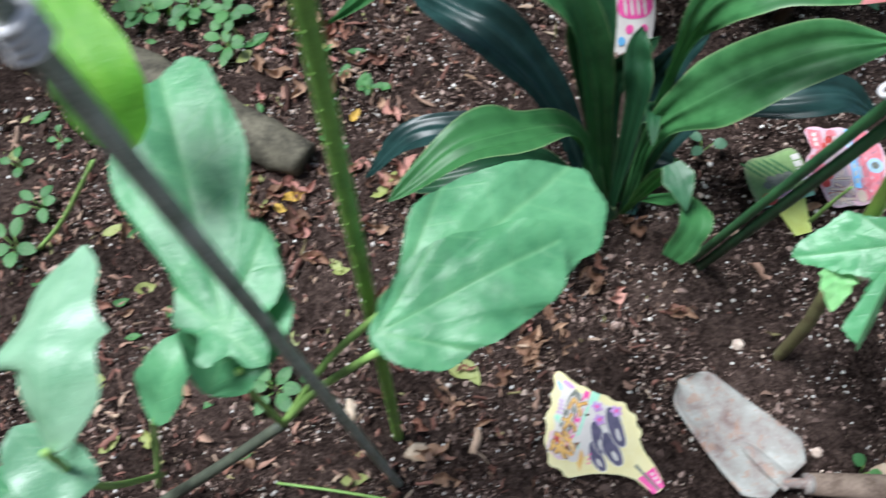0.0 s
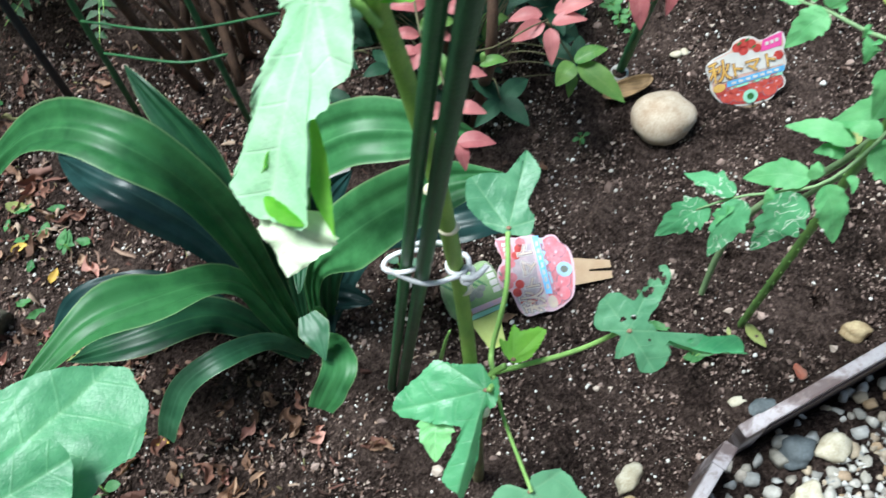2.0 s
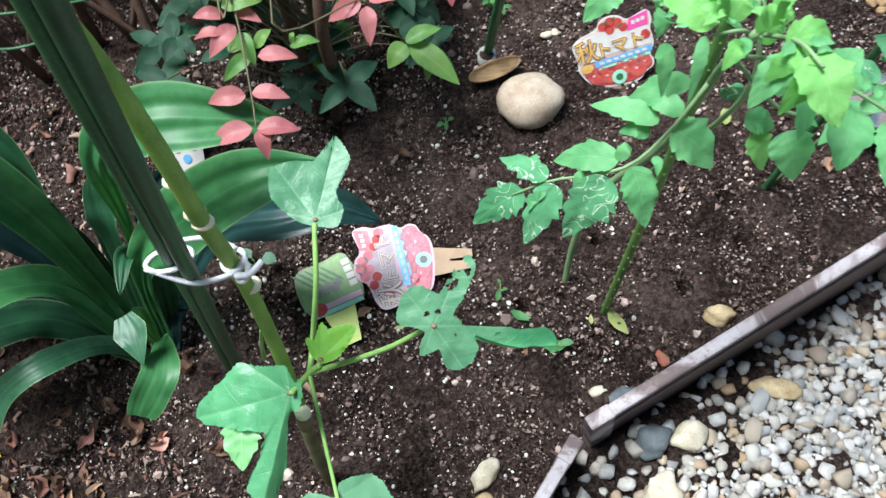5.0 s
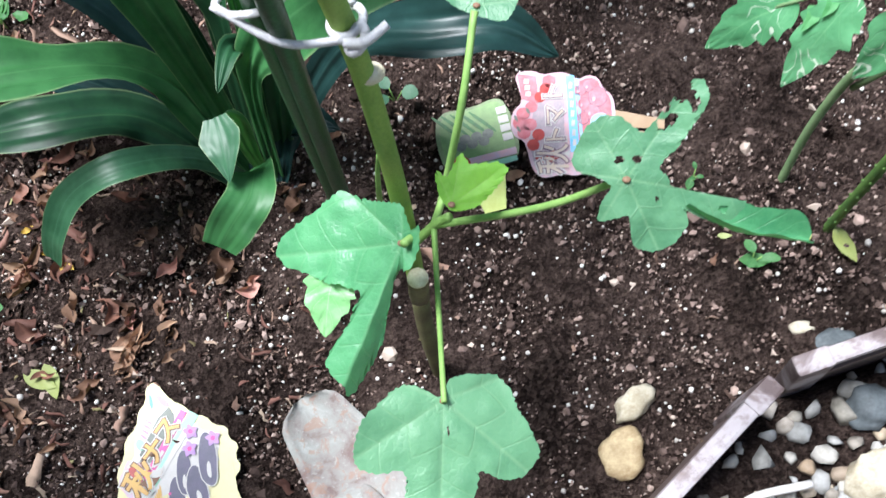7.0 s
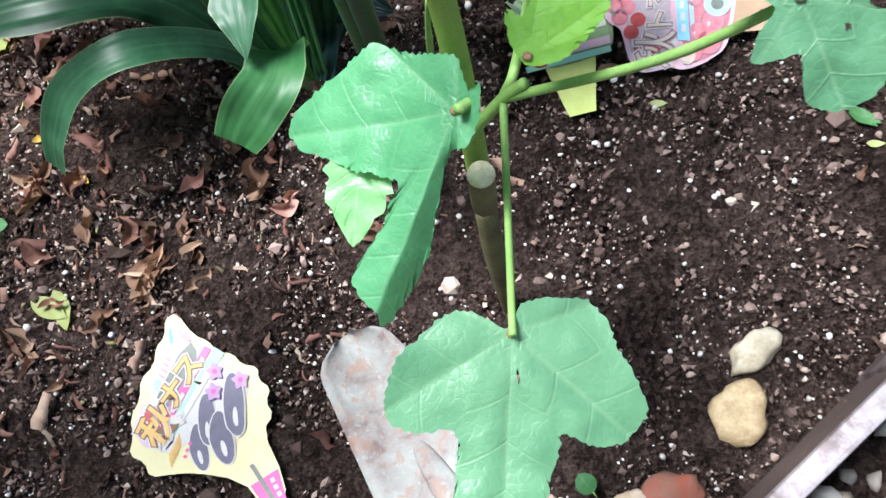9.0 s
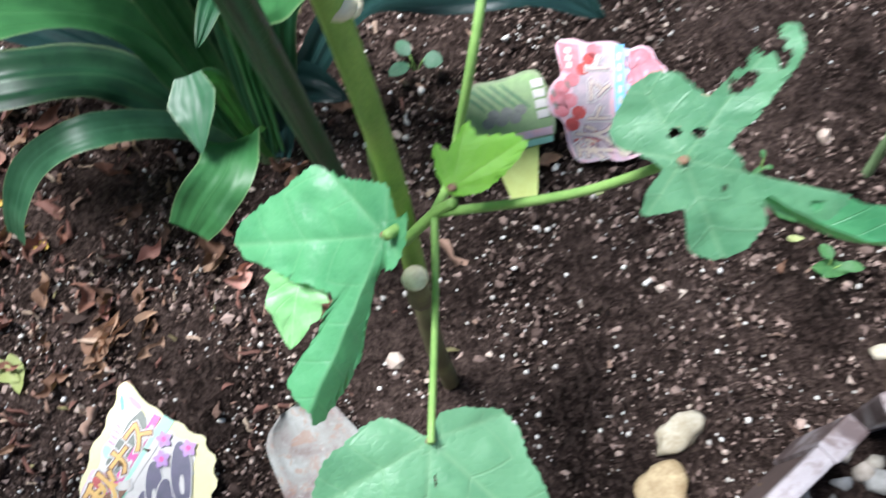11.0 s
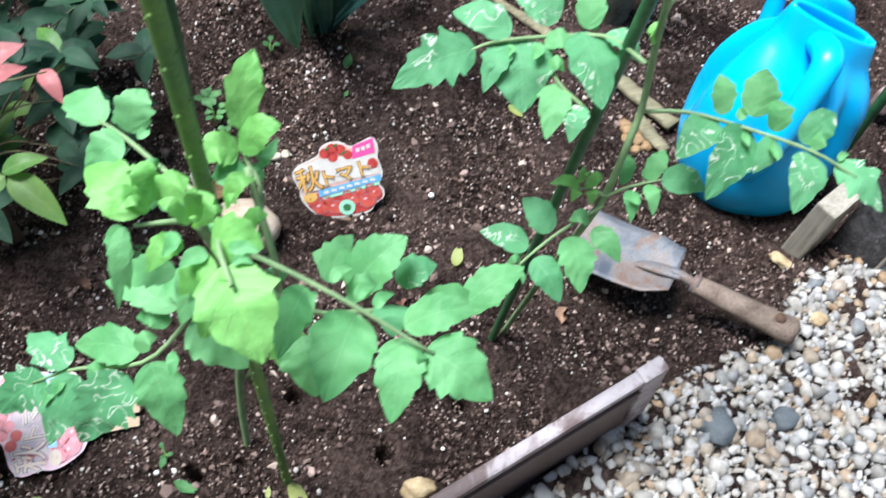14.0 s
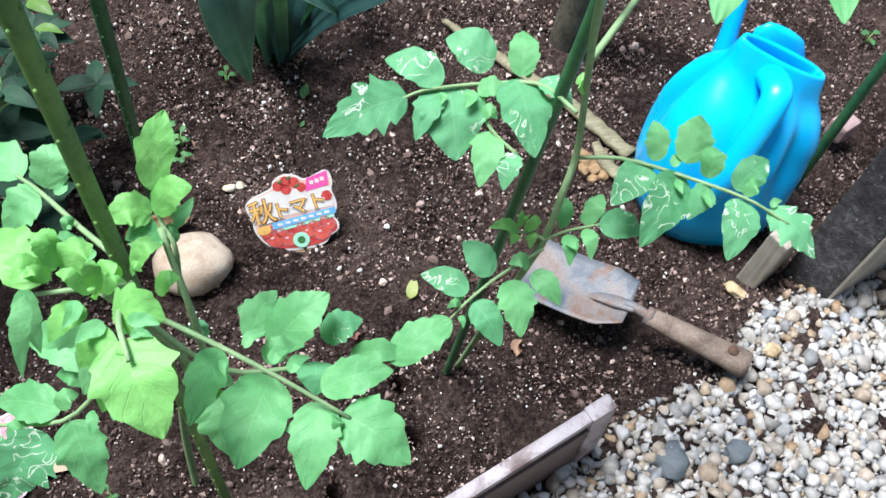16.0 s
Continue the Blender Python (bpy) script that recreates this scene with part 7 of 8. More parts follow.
def aubergine_tag():
    th = thing("plant_tag", (0.11, 0.19, 0), "cream aubergine plant tag with a pink tip lying on the soil", "plant tag", "plant tags")
    top, tip = Vector((0.07, 0.248, 0.018)), Vector((0.161, 0.12, 0.012))
    yd = (top - tip).normalized()
    m = frame_of(tip, tip + yd.cross(Vector((0, 0, 1))), (0, 0, 1))
    L = (top - tip).length
    pts = [(-0.008, 0.0), (0.008, 0.0), (0.016, 0.03), (0.022, 0.05), (0.034, 0.055), (0.036, 0.066), (0.043, 0.072), (0.038, 0.082), (0.042, 0.09), (0.034, 0.098), (0.034, 0.108), (0.025, 0.115), (0.024, 0.126), (0.016, 0.135), (0.012, L), (-0.002, L + 0.001), (-0.008, 0.146), (-0.017, 0.143), (-0.022, 0.132), (-0.034, 0.128), (-0.036, 0.116), (-0.044, 0.108), (-0.043, 0.095), (-0.048, 0.085), (-0.042, 0.075), (-0.043, 0.064), (-0.034, 0.058), (-0.024, 0.05), (-0.014, 0.03)]
    pts = [(x * 1.08 - 0.001, y) if y > 0.04 and x > 0 else (x * 1.45, y) if y > 0.04 else (x, y) for x, y in pts]
    slide = lambda o: [(x * (0.93 - 0.3 * min(1.0, max(0.0, (y - 0.09) / 0.06))) - 0.011 * min(1.0, max(0.0, (y - 0.02) / 0.045)), y) for x, y in o]
    def ink(name, o, c, k):
        plate(name, slide(o), m, 0.0002, INK[c], th, 0.0007 + k * 0.00012)
    plate("card", slide(rounded(pts, 1)), m, 0.0006, INK["lemon"], th)
    ink("white_print", inset(rounded(pts[4:-2], 1), 0.26), "white", 0)
    ink("lemon_print", [(-0.013, 0.032), (0.014, 0.032), (0.034, 0.064), (0.0, 0.05), (-0.034, 0.06)], "lemon", 1)
    ink("pink_tip", [(-0.0075, 0.001), (0.0075, 0.001), (0.0125, 0.022), (-0.0105, 0.022)], "pink", 0)
    ink("slot", [(-0.0016, 0.001), (0.0016, 0.001), (0.0016, 0.034), (-0.0016, 0.034)], "grey", 2)
    for i in range(3):
        ink("line_print", rect(0.0035, 0.006 + i * 0.005, 0.0065, 0.009 + i * 0.005), "white", 1)
    for i, (x, y, rx, ry) in enumerate(((-0.0215, 0.063, 0.0062, 0.017), (-0.0062, 0.077, 0.0065, 0.018), (-0.0041, 0.06, 0.0078, 0.0195), (0.0165, 0.0755, 0.0078, 0.0225))):
        ink("rim_print", ring(x, y, rx + 0.001, ry + 0.001, 18, -25), "white", 2 + i * 3)
        ink("aubergine_print", ring(x, y, rx, ry, 18, -25), "navy", 3 + i * 3)
        ink("shine_print", ring(x - 0.003, y - ry * 0.35, rx * 0.25, ry * 0.32, 10, -25), "white", 4 + i * 3)
    for i, (x, y) in enumerate(((0.016, 0.1032), (0.029, 0.088), (0.0075, 0.091))):
        ink("flower_print", ring(x, y, 0.0056, 0.0056, 20, 0, 0.25, 5), "lilac", 14 + 2 * i)
        ink("flower_print", ring(x, y, 0.002, 0.002, 10), "pink", 15 + 2 * i)
    def lean(o):
        """Turned to run with the print."""
        c, s = math.cos(-0.22), math.sin(-0.22)
        return [(-0.015 + c * (x + 0.015) - s * (y - 0.1), 0.1 + s * (x + 0.015) + c * (y - 0.1)) for x, y in o]
    ink("mint_band", lean([(-0.031, 0.074), (-0.0345, 0.079), (0.021, 0.128), (0.027, 0.121)]), "mint", 3)
    ink("mint_band", lean([(-0.019, 0.084), (-0.0215, 0.0875), (0.01, 0.115), (0.0135, 0.111)]), "white", 4)
    ink("pink_band", lean([(-0.0355, 0.08), (-0.0395, 0.085), (0.0135, 0.131), (0.018, 0.127)]), "pink", 3)
    for i in range(6):
        x, y = -0.033 + i * 0.0078, 0.0845 + i * 0.0068
        ink("line_print", lean([(x, y), (x + 0.0035, y + 0.003), (x + 0.0015, y + 0.0052), (x - 0.002, y + 0.0022)]), "white" if i % 3 else "blush", 4)
    ink("navy_print", lean([(-0.0385, 0.1055), (-0.012, 0.13), (0.003, 0.1365), (0.005, 0.129), (0.0006, 0.1153), (-0.0257, 0.0966), (-0.034, 0.097)]), "grey", 2)
    ink("navy_print", lean(ring(-0.046, 0.0885, 0.013, 0.015, 20, 35, 0.1, 5)), "blush", 2)
    for k, (c, fat) in enumerate((("white", 0.003), ("brown", 0.0016), ("gold", 0.0005))):
        words("秋", 0.027, m, INK[c], th, slide(lean([(-0.0315, 0.0795)]))[0], 0.0016 + k * 0.0002, 25.5, 0.027 + fat * 2, fat)
        words("ナ", 0.021, m, INK[c], th, slide(lean([(-0.018, 0.0985)]))[0], 0.0016 + k * 0.0002, 25.5, 0.017 + fat * 2, fat * 0.8)
        words("ス", 0.021, m, INK[c], th, slide(lean([(-0.0015, 0.1125)]))[0], 0.0016 + k * 0.0002, 25.5, 0.017 + fat * 2, fat * 0.8)
    ink("red_print", ring(-0.0465, 0.1005, 0.003, 0.0055, 12, 30), "red", 9)
    for i in range(4):
        ink("lilac_print", ring(-0.0275 + i * 0.0036, 0.1215 + i * 0.0028, 0.001, 0.0042, 8, 40), "lilac", 3)
    for i in range(6):
        ink("gold_print", ring(-0.043 + i * 0.0024, 0.0665 + i * 0.0016, 0.0009, 0.0055, 8, -20), "gold", 3)
    for i in range(3):
        ink("line_print", rect(-0.034 + i * 0.004, 0.062 + i * 0.003, -0.0315 + i * 0.004, 0.064 + i * 0.003), "pink", 4)
    ink("lilac_print", ring(0.0075, 0.139, 0.0035, 0.0075, 12, 25), "lilac", 3)
    ink("blue_print", ring(-0.005, 0.144, 0.0022, 0.0065, 12, -25), "blue", 3)
    ink("olive_print", ring(-0.033, 0.117, 0.004, 0.0055, 12, 30), "mint", 2)
    return th
aubergine_tag()

pt = thing("plant_tag", (0.178, 0.672, 0), "pink and white plant tag behind the strap leaves", "plant tag", "plant tags")
yd = Vector((0.02, 0.6, 0.75)).normalized()
xd = Vector((1, 0, 0))
m = frame_of((0.178, 0.664, 0.0), (1.178, 0.664, 0.0), xd.cross(yd))
plate("card", rounded([(-0.02, -0.02), (0.02, -0.02), (0.026, 0.03), (0.024, 0.075), (0.0, 0.085), (-0.024, 0.075), (-0.026, 0.03)], 2), m, 0.0006, INK["white"], pt)
plate("pink_print", rounded([(-0.022, 0.04), (0.022, 0.04), (0.021, 0.073), (0.0, 0.081), (-0.021, 0.073)], 2), m, 0.0003, INK["pink"], pt, 0.0007)
for i in range(4):
    plate("line_print", ring(-0.012 + i * 0.008, 0.055, 0.002, 0.012, 8, 10), m, 0.0003, INK["white"], pt, 0.0011)
    plate("red_print", ring(-0.014 + i * 0.009, 0.012 + (i % 2) * 0.015, 0.005, 0.006, 10), m, 0.0003, INK["pink" if i % 2 else "blue"], pt, 0.0011)

# ---- watering can ----
can = thing("watering_can", (1.235, 0.685, gz(1.235, 0.685)), "bright blue plastic watering can standing on the soil", "watering can")
CF = Vector((0.28, 0.96, 0)).normalized()
CS = Vector((CF.y, -CF.x, 0))
CO = Vector((1.228, 0.7, gz(1.23, 0.7) - 0.004))
def can_at(f, s, z):
    return CO + CF * f + CS * s + Vector((0, 0, z))
def can_loft(rows, n=40, power=2.4, hollow=0.0):
    """Stacked rounded rings; hollow presses finger room beside the handle and a fold before the rear bulge."""
    bm = bmesh.new()
    rings = []
    for z, f0, a, b in rows:
        row = []
        for i in range(n):
            t = 2 * math.pi * i / n
            c, s = math.cos(t), math.sin(t)
            k = (abs(c) ** power + abs(s) ** power) ** (-1 / power)
            high = math.exp(-((z - 0.15) / 0.068) ** 2)
            turn = (math.degrees(t) - 180 + 180) % 360 - 180
            press = sum(d * math.exp(-((turn - q) / w) ** 2) for q, w, d in ((-42, 22, 0.36), (26, 14, 0.1), (-112, 11, 0.24), (104, 10, 0.3)))
            k *= 1 - hollow * high * press
            shift = 0.013 * min(1.0, max(0.0, (z - 0.13) / 0.07)) if hollow or z > 0.2 else 0.0
            tilt = 0.36 * min(1.0, max(0.0, (z - 0.11) / 0.11))
            row.append(bm.verts.new(can_at(f0 + a * c * k, shift + b * s * k, z - tilt * b * s * k)))
        rings.append(row)
    for r0, r1 in zip(rings, rings[1:]):
        for i in range(n):
            bm.faces.new((r0[i], r0[(i + 1) % n], r1[(i + 1) % n], r1[i]))
    return bm, rings
bm, rg = can_loft([(0, 0, 0.05, 0.055), (0.001, 0, 0.066, 0.07), (0.012, 0, 0.078, 0.082), (0.03, 0, 0.084, 0.089), (0.05, 0, 0.088, 0.094), (0.075, 0, 0.09, 0.096), (0.1, 0.0, 0.09, 0.097), (0.115, 0.0, 0.089, 0.096), (0.13, 0.001, 0.087, 0.095), (0.145, 0.002, 0.084, 0.093), (0.158, 0.003, 0.079, 0.09), (0.17, 0.005, 0.073, 0.085), (0.18, 0.007, 0.066, 0.08), (0.19, 0.009, 0.056, 0.074), (0.198, 0.012, 0.044, 0.068), (0.206, 0.014, 0.034, 0.063), (0.216, 0.016, 0.027, 0.06), (0.226, 0.017, 0.022, 0.058), (0.236, 0.018, 0.0155, 0.056), (0.24, 0.018, 0.0125, 0.0535), (0.236, 0.018, 0.0095, 0.051), (0.2, 0.014, 0.011, 0.05), (0.15, 0.005, 0.06, 0.07), (0.02, 0, 0.06, 0.07), (0.01, 0, 0.02, 0.02)], 96, 2.4, 1.0)
bm.faces.new(rg[0][::-1])
bm.faces.new(rg[-1])
part("body", bm, BLUE, can)
bm, rg = can_loft([(0.222, 0.04, 0.01, 0.034), (0.236, 0.042, 0.011, 0.034), (0.25, 0.042, 0.008, 0.024), (0.254, 0.041, 0.003, 0.012)], 24, 2)
bm.faces.new(rg[0][::-1])
bm.faces.new(rg[-1])
part("splash_hood", bm, BLUE, can)
bm = bmesh.new()
tube(bm, [can_at(0.006, 0.0, 0.222), can_at(-0.032, -0.004, 0.24), can_at(-0.052, -0.008, 0.231), can_at(-0.073, -0.02, 0.185), can_at(-0.084, -0.029, 0.14), can_at(-0.078, -0.035, 0.09)], [0.017, 0.0165, 0.015, 0.0145, 0.0145, 0.012], 18, 48, 0.8)
part("handle", bm, BLUE, can)
bm = bmesh.new()
tube(bm, [can_at(0.07, 0, 0.05), can_at(0.115, 0, 0.1), can_at(0.15, 0, 0.18), can_at(0.183, 0, 0.268)], [0.021, 0.015, 0.0098, 0.007], 14, 30)
part("spout", bm, BLUE, can)
bm = bmesh.new()
tube(bm, [can_at(0.182, 0, 0.265), can_at(0.1855, 0, 0.274)], [0.0082, 0.0078], 14, 2)
part("spout_lip", bm, BLUE, can)

# ---- trowels ----
def trowel(neck, tip, handle_end, width, mat_b, mat_h, label, tipkind, hole=True, lift=0.012):
    """A hand trowel lying on the soil: dished blade, shank, wooden handle with a hanging hole."""
    neck, tip, he = Vector(neck), Vector(tip), Vector(handle_end)
    th = thing("garden_trowel", (neck.x, neck.y, gz(neck.x, neck.y)), label, "trowel", "trowels")
    ax = (tip - neck).normalized()
    sd = Vector((0, 0, 1)).cross(ax).normalized()
    up = ax.cross(sd)
    L = (tip - neck).length
    nu, nv = 22, 10
    bm = bmesh.new()
    for sgn in (0, 1):
        grid = []
        for i in range(nu + 1):
            s = i / nu
            if tipkind == "round":
                w = min(1, 0.62 + 0.5 * min(1, s * 6)) * (1 - max(0, (s - 0.1) / 0.9) ** 1.3 * 0.42) * (1 - max(0, (s - 0.86) / 0.14) ** 3 * 0.75)
            else:
                w = min(1, 0.72 + 0.4 * min(1, s * 3)) * (1 - max(0, (s - 0.93) / 0.07) ** 3 * 0.25)
            row = []
            for j in range(nv + 1):
                v = 2 * j / nv - 1
                z = 0.010 * abs(v) ** 1.6 - 0.006 * math.sin(math.pi * min(1, s * 1.05)) - (0.0018 if sgn else 0)
                row.append(bm.verts.new(neck + ax * (s * L + 0.004 * (1 - abs(v)) * (1 if s > 0.9 else 0)) + sd * (0.5 * width * w * v) + up * z))
            grid.append(row)
        for i in range(nu):
            for j in range(nv):
                f = (grid[i][j], grid[i][j + 1], grid[i + 1][j + 1], grid[i + 1][j])
                bm.faces.new(f if not sgn else f[::-1])
        if sgn == 0:
            top = grid
        else:
            for i in range(nu):
                for j in (0, nv):
                    bm.faces.new((top[i][j], top[i + 1][j], grid[i + 1][j], grid[i][j]))
            for j in range(nv):
                for i in (0, nu):
                    bm.faces.new((top[i][j], top[i][j + 1], grid[i][j + 1], grid[i][j]))
    bmesh.ops.recalc_face_normals(bm, faces=bm.faces)
    part("blade", bm, mat_b, th)
    bm = bmesh.new()
    tube(bm, [neck - ax * 0.006 + up * 0.002, neck + ax * L * 0.14 + up * 0.0005, neck + ax * L * 0.3 - up * 0.003, neck + ax * L * 0.42 - up * 0.0085], [0.008, 0.0095, 0.007, 0.003], 14, 20, 0.45)
    part("socket_rib", bm, mat_b, th)
    hd = (he - neck).normalized()
    a = neck + hd * 0.022
    bar("shank", [neck + ax * 0.012 + up * 0.001, neck + up * 0.003, a], [0.004, 0.0055, 0.006], mat_b, th)
    bm = bmesh.new()
    tube(bm, [a - hd * 0.004, a + hd * 0.004], [0.0105, 0.0105], 14, 2)
    part("ferrule", bm, mat_b, th)
    ln = (he - a).length
    bm = bmesh.new()
    tube(bm, [a, a + hd * ln * 0.3, a + hd * ln * 0.7, he - hd * 0.006, he], [0.0108, 0.0128, 0.014, 0.0158, 0.0118], 20, 32, 0.85)
    part("handle", bm, mat_h, th, "grey weathered wooden handle")
    if hole:
        bm = bmesh.new()
        q = he - hd * 0.022 + Vector((0, 0, 0.0135))
        bmesh.ops.create_cone(bm, cap_ends=True, segments=18, radius1=0.0056, radius2=0.0056, depth=0.004, matrix=Matrix.Translation(q - Vector((0, 0, 0.0015))))
        part("hanging_hole", bm, TWIG, th)
    return th
trowel((1.057, 0.527, 0.065), (0.968, 0.600, 0.045), (1.155, 0.437, 0.075), 0.08, STEEL, HANDLE, "worn steel trowel with a grey wooden handle beside the gravel", "square")
trowel((0.283, 0.127, 0.022), (0.194, 0.232, 0.012), (0.438, 0.118, 0.02), 0.086, PATINA, HANDLE, "old trowel with a pale corroded blade lying on the soil", "round", False)

# ---- timber and posts ----
post = thing("timber_post", (1.31, 0.56, gz(1.31, 0.56)), "dark charred square timber post at the gravel's edge", "post")
bm = bmesh.new()
pm4 = frame_of((1.336, 0.556, 0.03), (1.434, 0.593, 0.03), (0.02, 0.03, 1))
box_bm(bm, (0.1, 0.06, 1.1), pm4 @ Matrix.Translation((0, 0, 0.48)), 0.004)
part("post", bm, CHAR, post, "", False)
# Thin paler plate over one side of the post.
bm = bmesh.new()
box_bm(bm, (0.098, 0.004, 1.09), pm4 @ Matrix.Translation((0, -0.0305, 0.48)), 0.001)
part("pale_side", bm, PEGW, post, "paler side of the timber", False)
peg = thing("wooden_peg", (1.24, 0.56, gz(1.24, 0.56)), "short grey wooden peg beside the dark post", "peg")
bm = bmesh.new()
box_bm(bm, (0.05, 0.026, 0.13), frame_of((1.25, 0.57, 0.045), (1.292, 0.593, 0.045), (0.0, 0.0, 1)), 0.003)
part("peg", bm, PEGW, peg, "", False)
stump = thing("wooden_post", (1.14, 0.985, gz(1.14, 0.985)), "round grey wooden post standing in the soil", "post")
bar("post", [(1.14, 0.985, -0.05), (1.145, 0.98, 0.3), (1.15, 0.975, 0.8)], [0.027, 0.026, 0.025], LOGM, stump, seg=16)
for pts, radii, lab in (([(0.972, 1.04, 0.002), (1.03, 0.957, 0.006), (1.1, 0.858, 0.008), (1.16, 0.768, 0.008)], [0.005, 0.009, 0.0115, 0.0125], "long weathered wooden lath sunk in the soil behind the watering can"), ([(1.118, 0.792, 0.006), (1.122, 0.76, 0.008), (1.135, 0.728, 0.008)], [0.007, 0.011, 0.009], "short piece of pale old wood on the soil")):
    th = thing("wooden_lath", pts[0], lab, "wood", "old wood pieces")
    bm = bmesh.new()
    tube(bm, [Vector(q) + Vector((0, 0, gz(q[0], q[1]))) for q in pts], radii, 10, 40, 0.6)
    for v in bm.verts:
        v.co += Vector((noise.noise(v.co * 60), noise.noise(v.co * 60 + Vector((4, 0, 0))), noise.noise(v.co * 60 + Vector((0, 7, 0))))) * 0.0028
    part("lath", bm, OLDWOOD, th, "", True)
log = thing("log", (-0.35, 0.57, 0), "grey weathered log lying on the leaf litter", "log")
bm = bmesh.new()
tube(bm, [(-0.60, 0.70, 0.022), (-0.47, 0.632, 0.03), (-0.34, 0.562, 0.028), (-0.225, 0.507, 0.012)], [0.036, 0.038, 0.036, 0.023], 24, 60)
for v in bm.verts:
    v.co += Vector((noise.noise(v.co * 22), noise.noise(v.co * 22 + Vector((5, 0, 0))), noise.noise(v.co * 22 + Vector((0, 9, 0))))) * 0.0075 + Vector((0, 0, 0.004)) * noise.noise(v.co * 75)
part("log", bm, LOGM, log)
brickp = thing("stone_block", (1.462, 0.763, 0.030), "small pinkish stone block behind the watering can", "stone", "garden stones")
bm = bmesh.new()
box_bm(bm, (0.035, 0.028, 0.03), frame_of((1.453, 0.760, 0.035), (1.498, 0.780, 0.035), (0, 0, 1)), 0.006)
part("block", bm, plain("pink_stone", (0.34, 0.24, 0.23), (0.22, 0.15, 0.14), 0.8), brickp, "", False)

# ---- stones ----
def stone(at, size, mat, label, turn=0.0, rough=0.15, freq=1.6):
    at = Vector(at)
    g = gz(at.x, at.y)
    th = thing("stone", (at.x, at.y, g), label, "stone", "garden stones")
    lump("rock", mat, (at.x, at.y, g + size[2] * 0.55), size, th, turn, rough, 3, freq, flat=0.85)
for sx, sy, sr in ((1.1, 0.775, 0.012), (1.108, 0.757, 0.01), (1.092, 0.756, 0.008), (1.116, 0.745, 0.009), (1.1, 0.74, 0.007), (1.125, 0.78, 0.008)):
    stone((sx, sy, 0), (sr * 1.2, sr, sr * 0.55), BARKW, "crumbly tan stone beside the wooden lath", sr * 9000, 0.3)
stone((0.607, 0.679, 0), (0.043, 0.037, 0.029), STONE, "smooth round tan river stone on the soil", 15, 0.1, 1.3)
stone((0.462, 0.238, 0), (0.019, 0.012, 0.009), WSTONE, "angular cream stone on the soil", 45, 0.3)
stone((0.451, 0.199, 0), (0.022, 0.018, 0.011), YSTONE, "rough ochre pebble beside the edging", 60, 0.25, 1.8)
stone((0.754, 0.363, 0), (0.021, 0.014, 0.01), YSTONE, "pale ochre stone against the edging", -10, 0.3)
stone((0.620, 0.290, 0.004), (0.02, 0.012, 0.006), DSTONE, "flat dark slate chip by the edging", 10, 0.3)
stone((0.597, 0.303, 0.004), (0.011, 0.006, 0.005), WSTONE, "small white stone chip by the edging", 10, 0.3)
stone((0.675, 0.326, 0.004), (0.006, 0.011, 0.005), BRICK, "orange-brown stone chip by the edging", 20, 0.3)
stone((0.410, 0.147, 0.004), (0.021, 0.014, 0.008), BRICK, "broken red brick shard beside the edging", 30, 0.25)
stone((0.387, 0.136, 0.004), (0.016, 0.012, 0.008), STONE, "grey brown stone beside the brick shard", 30, 0.25)
stone((0.664, 0.232, 0.050), (0.02, 0.016, 0.012), WSTONE, "angular white stone on the gravel", 10, 0.3)
stone((0.765, 0.265, 0.050), (0.026, 0.014, 0.009), YSTONE, "large flat ochre pebble in the gravel", -15, 0.3)
stone((0.623, 0.183, 0.050), (0.024, 0.02, 0.014), WSTONE, "large cream stone in the gravel", 60, 0.3)
stone((0.628, 0.236, 0.045), (0.022, 0.02, 0.012), DSTONE, "dark smooth stone beside the edging joint", 10, 0.2)
stone((1.050, 0.363, 0.050), (0.022, 0.018, 0.011), DSTONE, "dark grey stone in the gravel", 40, 0.4)
stone((1.120, 0.357, 0.055), (0.018, 0.013, 0.009), DSTONE, "grey stone in the gravel", 0, 0.35)
stone((1.206, 0.461, 0.060), (0.011, 0.009, 0.007), YSTONE, "amber pebble in the gravel", 0, 0.3)
stone((1.211, 0.548, 0.050), (0.018, 0.008, 0.006), YSTONE, "orange stone chip by the peg", 130, 0.4)
stone((0.744, 0.366, 0.004), (0.006, 0.005, 0.004), YSTONE, "small amber stone on the soil", 0, 0.3)
stone((0.654, 0.784, 0.004), (0.008, 0.006, 0.005), WSTONE, "small pale pebble on the soil", 0, 0.2)
stone((0.667, 0.787, 0.004), (0.006, 0.006, 0.004), WSTONE, "small pale pebble on the soil", 0, 0.2)
stone((-0.084, 0.161, 0.004), (0.014, 0.011, 0.006), STONE, "brown stone chip under the aubergine", 0, 0.4)
stone((-0.158, 0.203, 0.004), (0.009, 0.016, 0.005), STONE, "brown bark-like stone under the aubergine", 0, 0.4)

bk = thing("bark_piece", (0.572, 0.728, 0), "curved piece of pale bark beside the round stone", "bark")
a, b = Vector((0.538, 0.722, 0.012)), Vector((0.607, 0.74, 0.014))
m = frame_of((a + b) / 2, b, (0.0, -0.35, 1))
bm = bmesh.new()
rows = []
for k, (rr, off) in enumerate(((0.013, 0), (0.0105, 0.0005))):
    for i in range(13):
        s = i / 12 * 2 - 1
        w = math.sqrt(max(0.02, 1 - s * s * 0.95))
        rows.append([bm.verts.new(m @ Vector((0.036 * s, rr * w * math.sin(t), -rr * 0.8 * w * math.cos(t) + 0.006))) for t in [(-75 + 150 * j / 8) * math.pi / 180 for j in range(9)]])
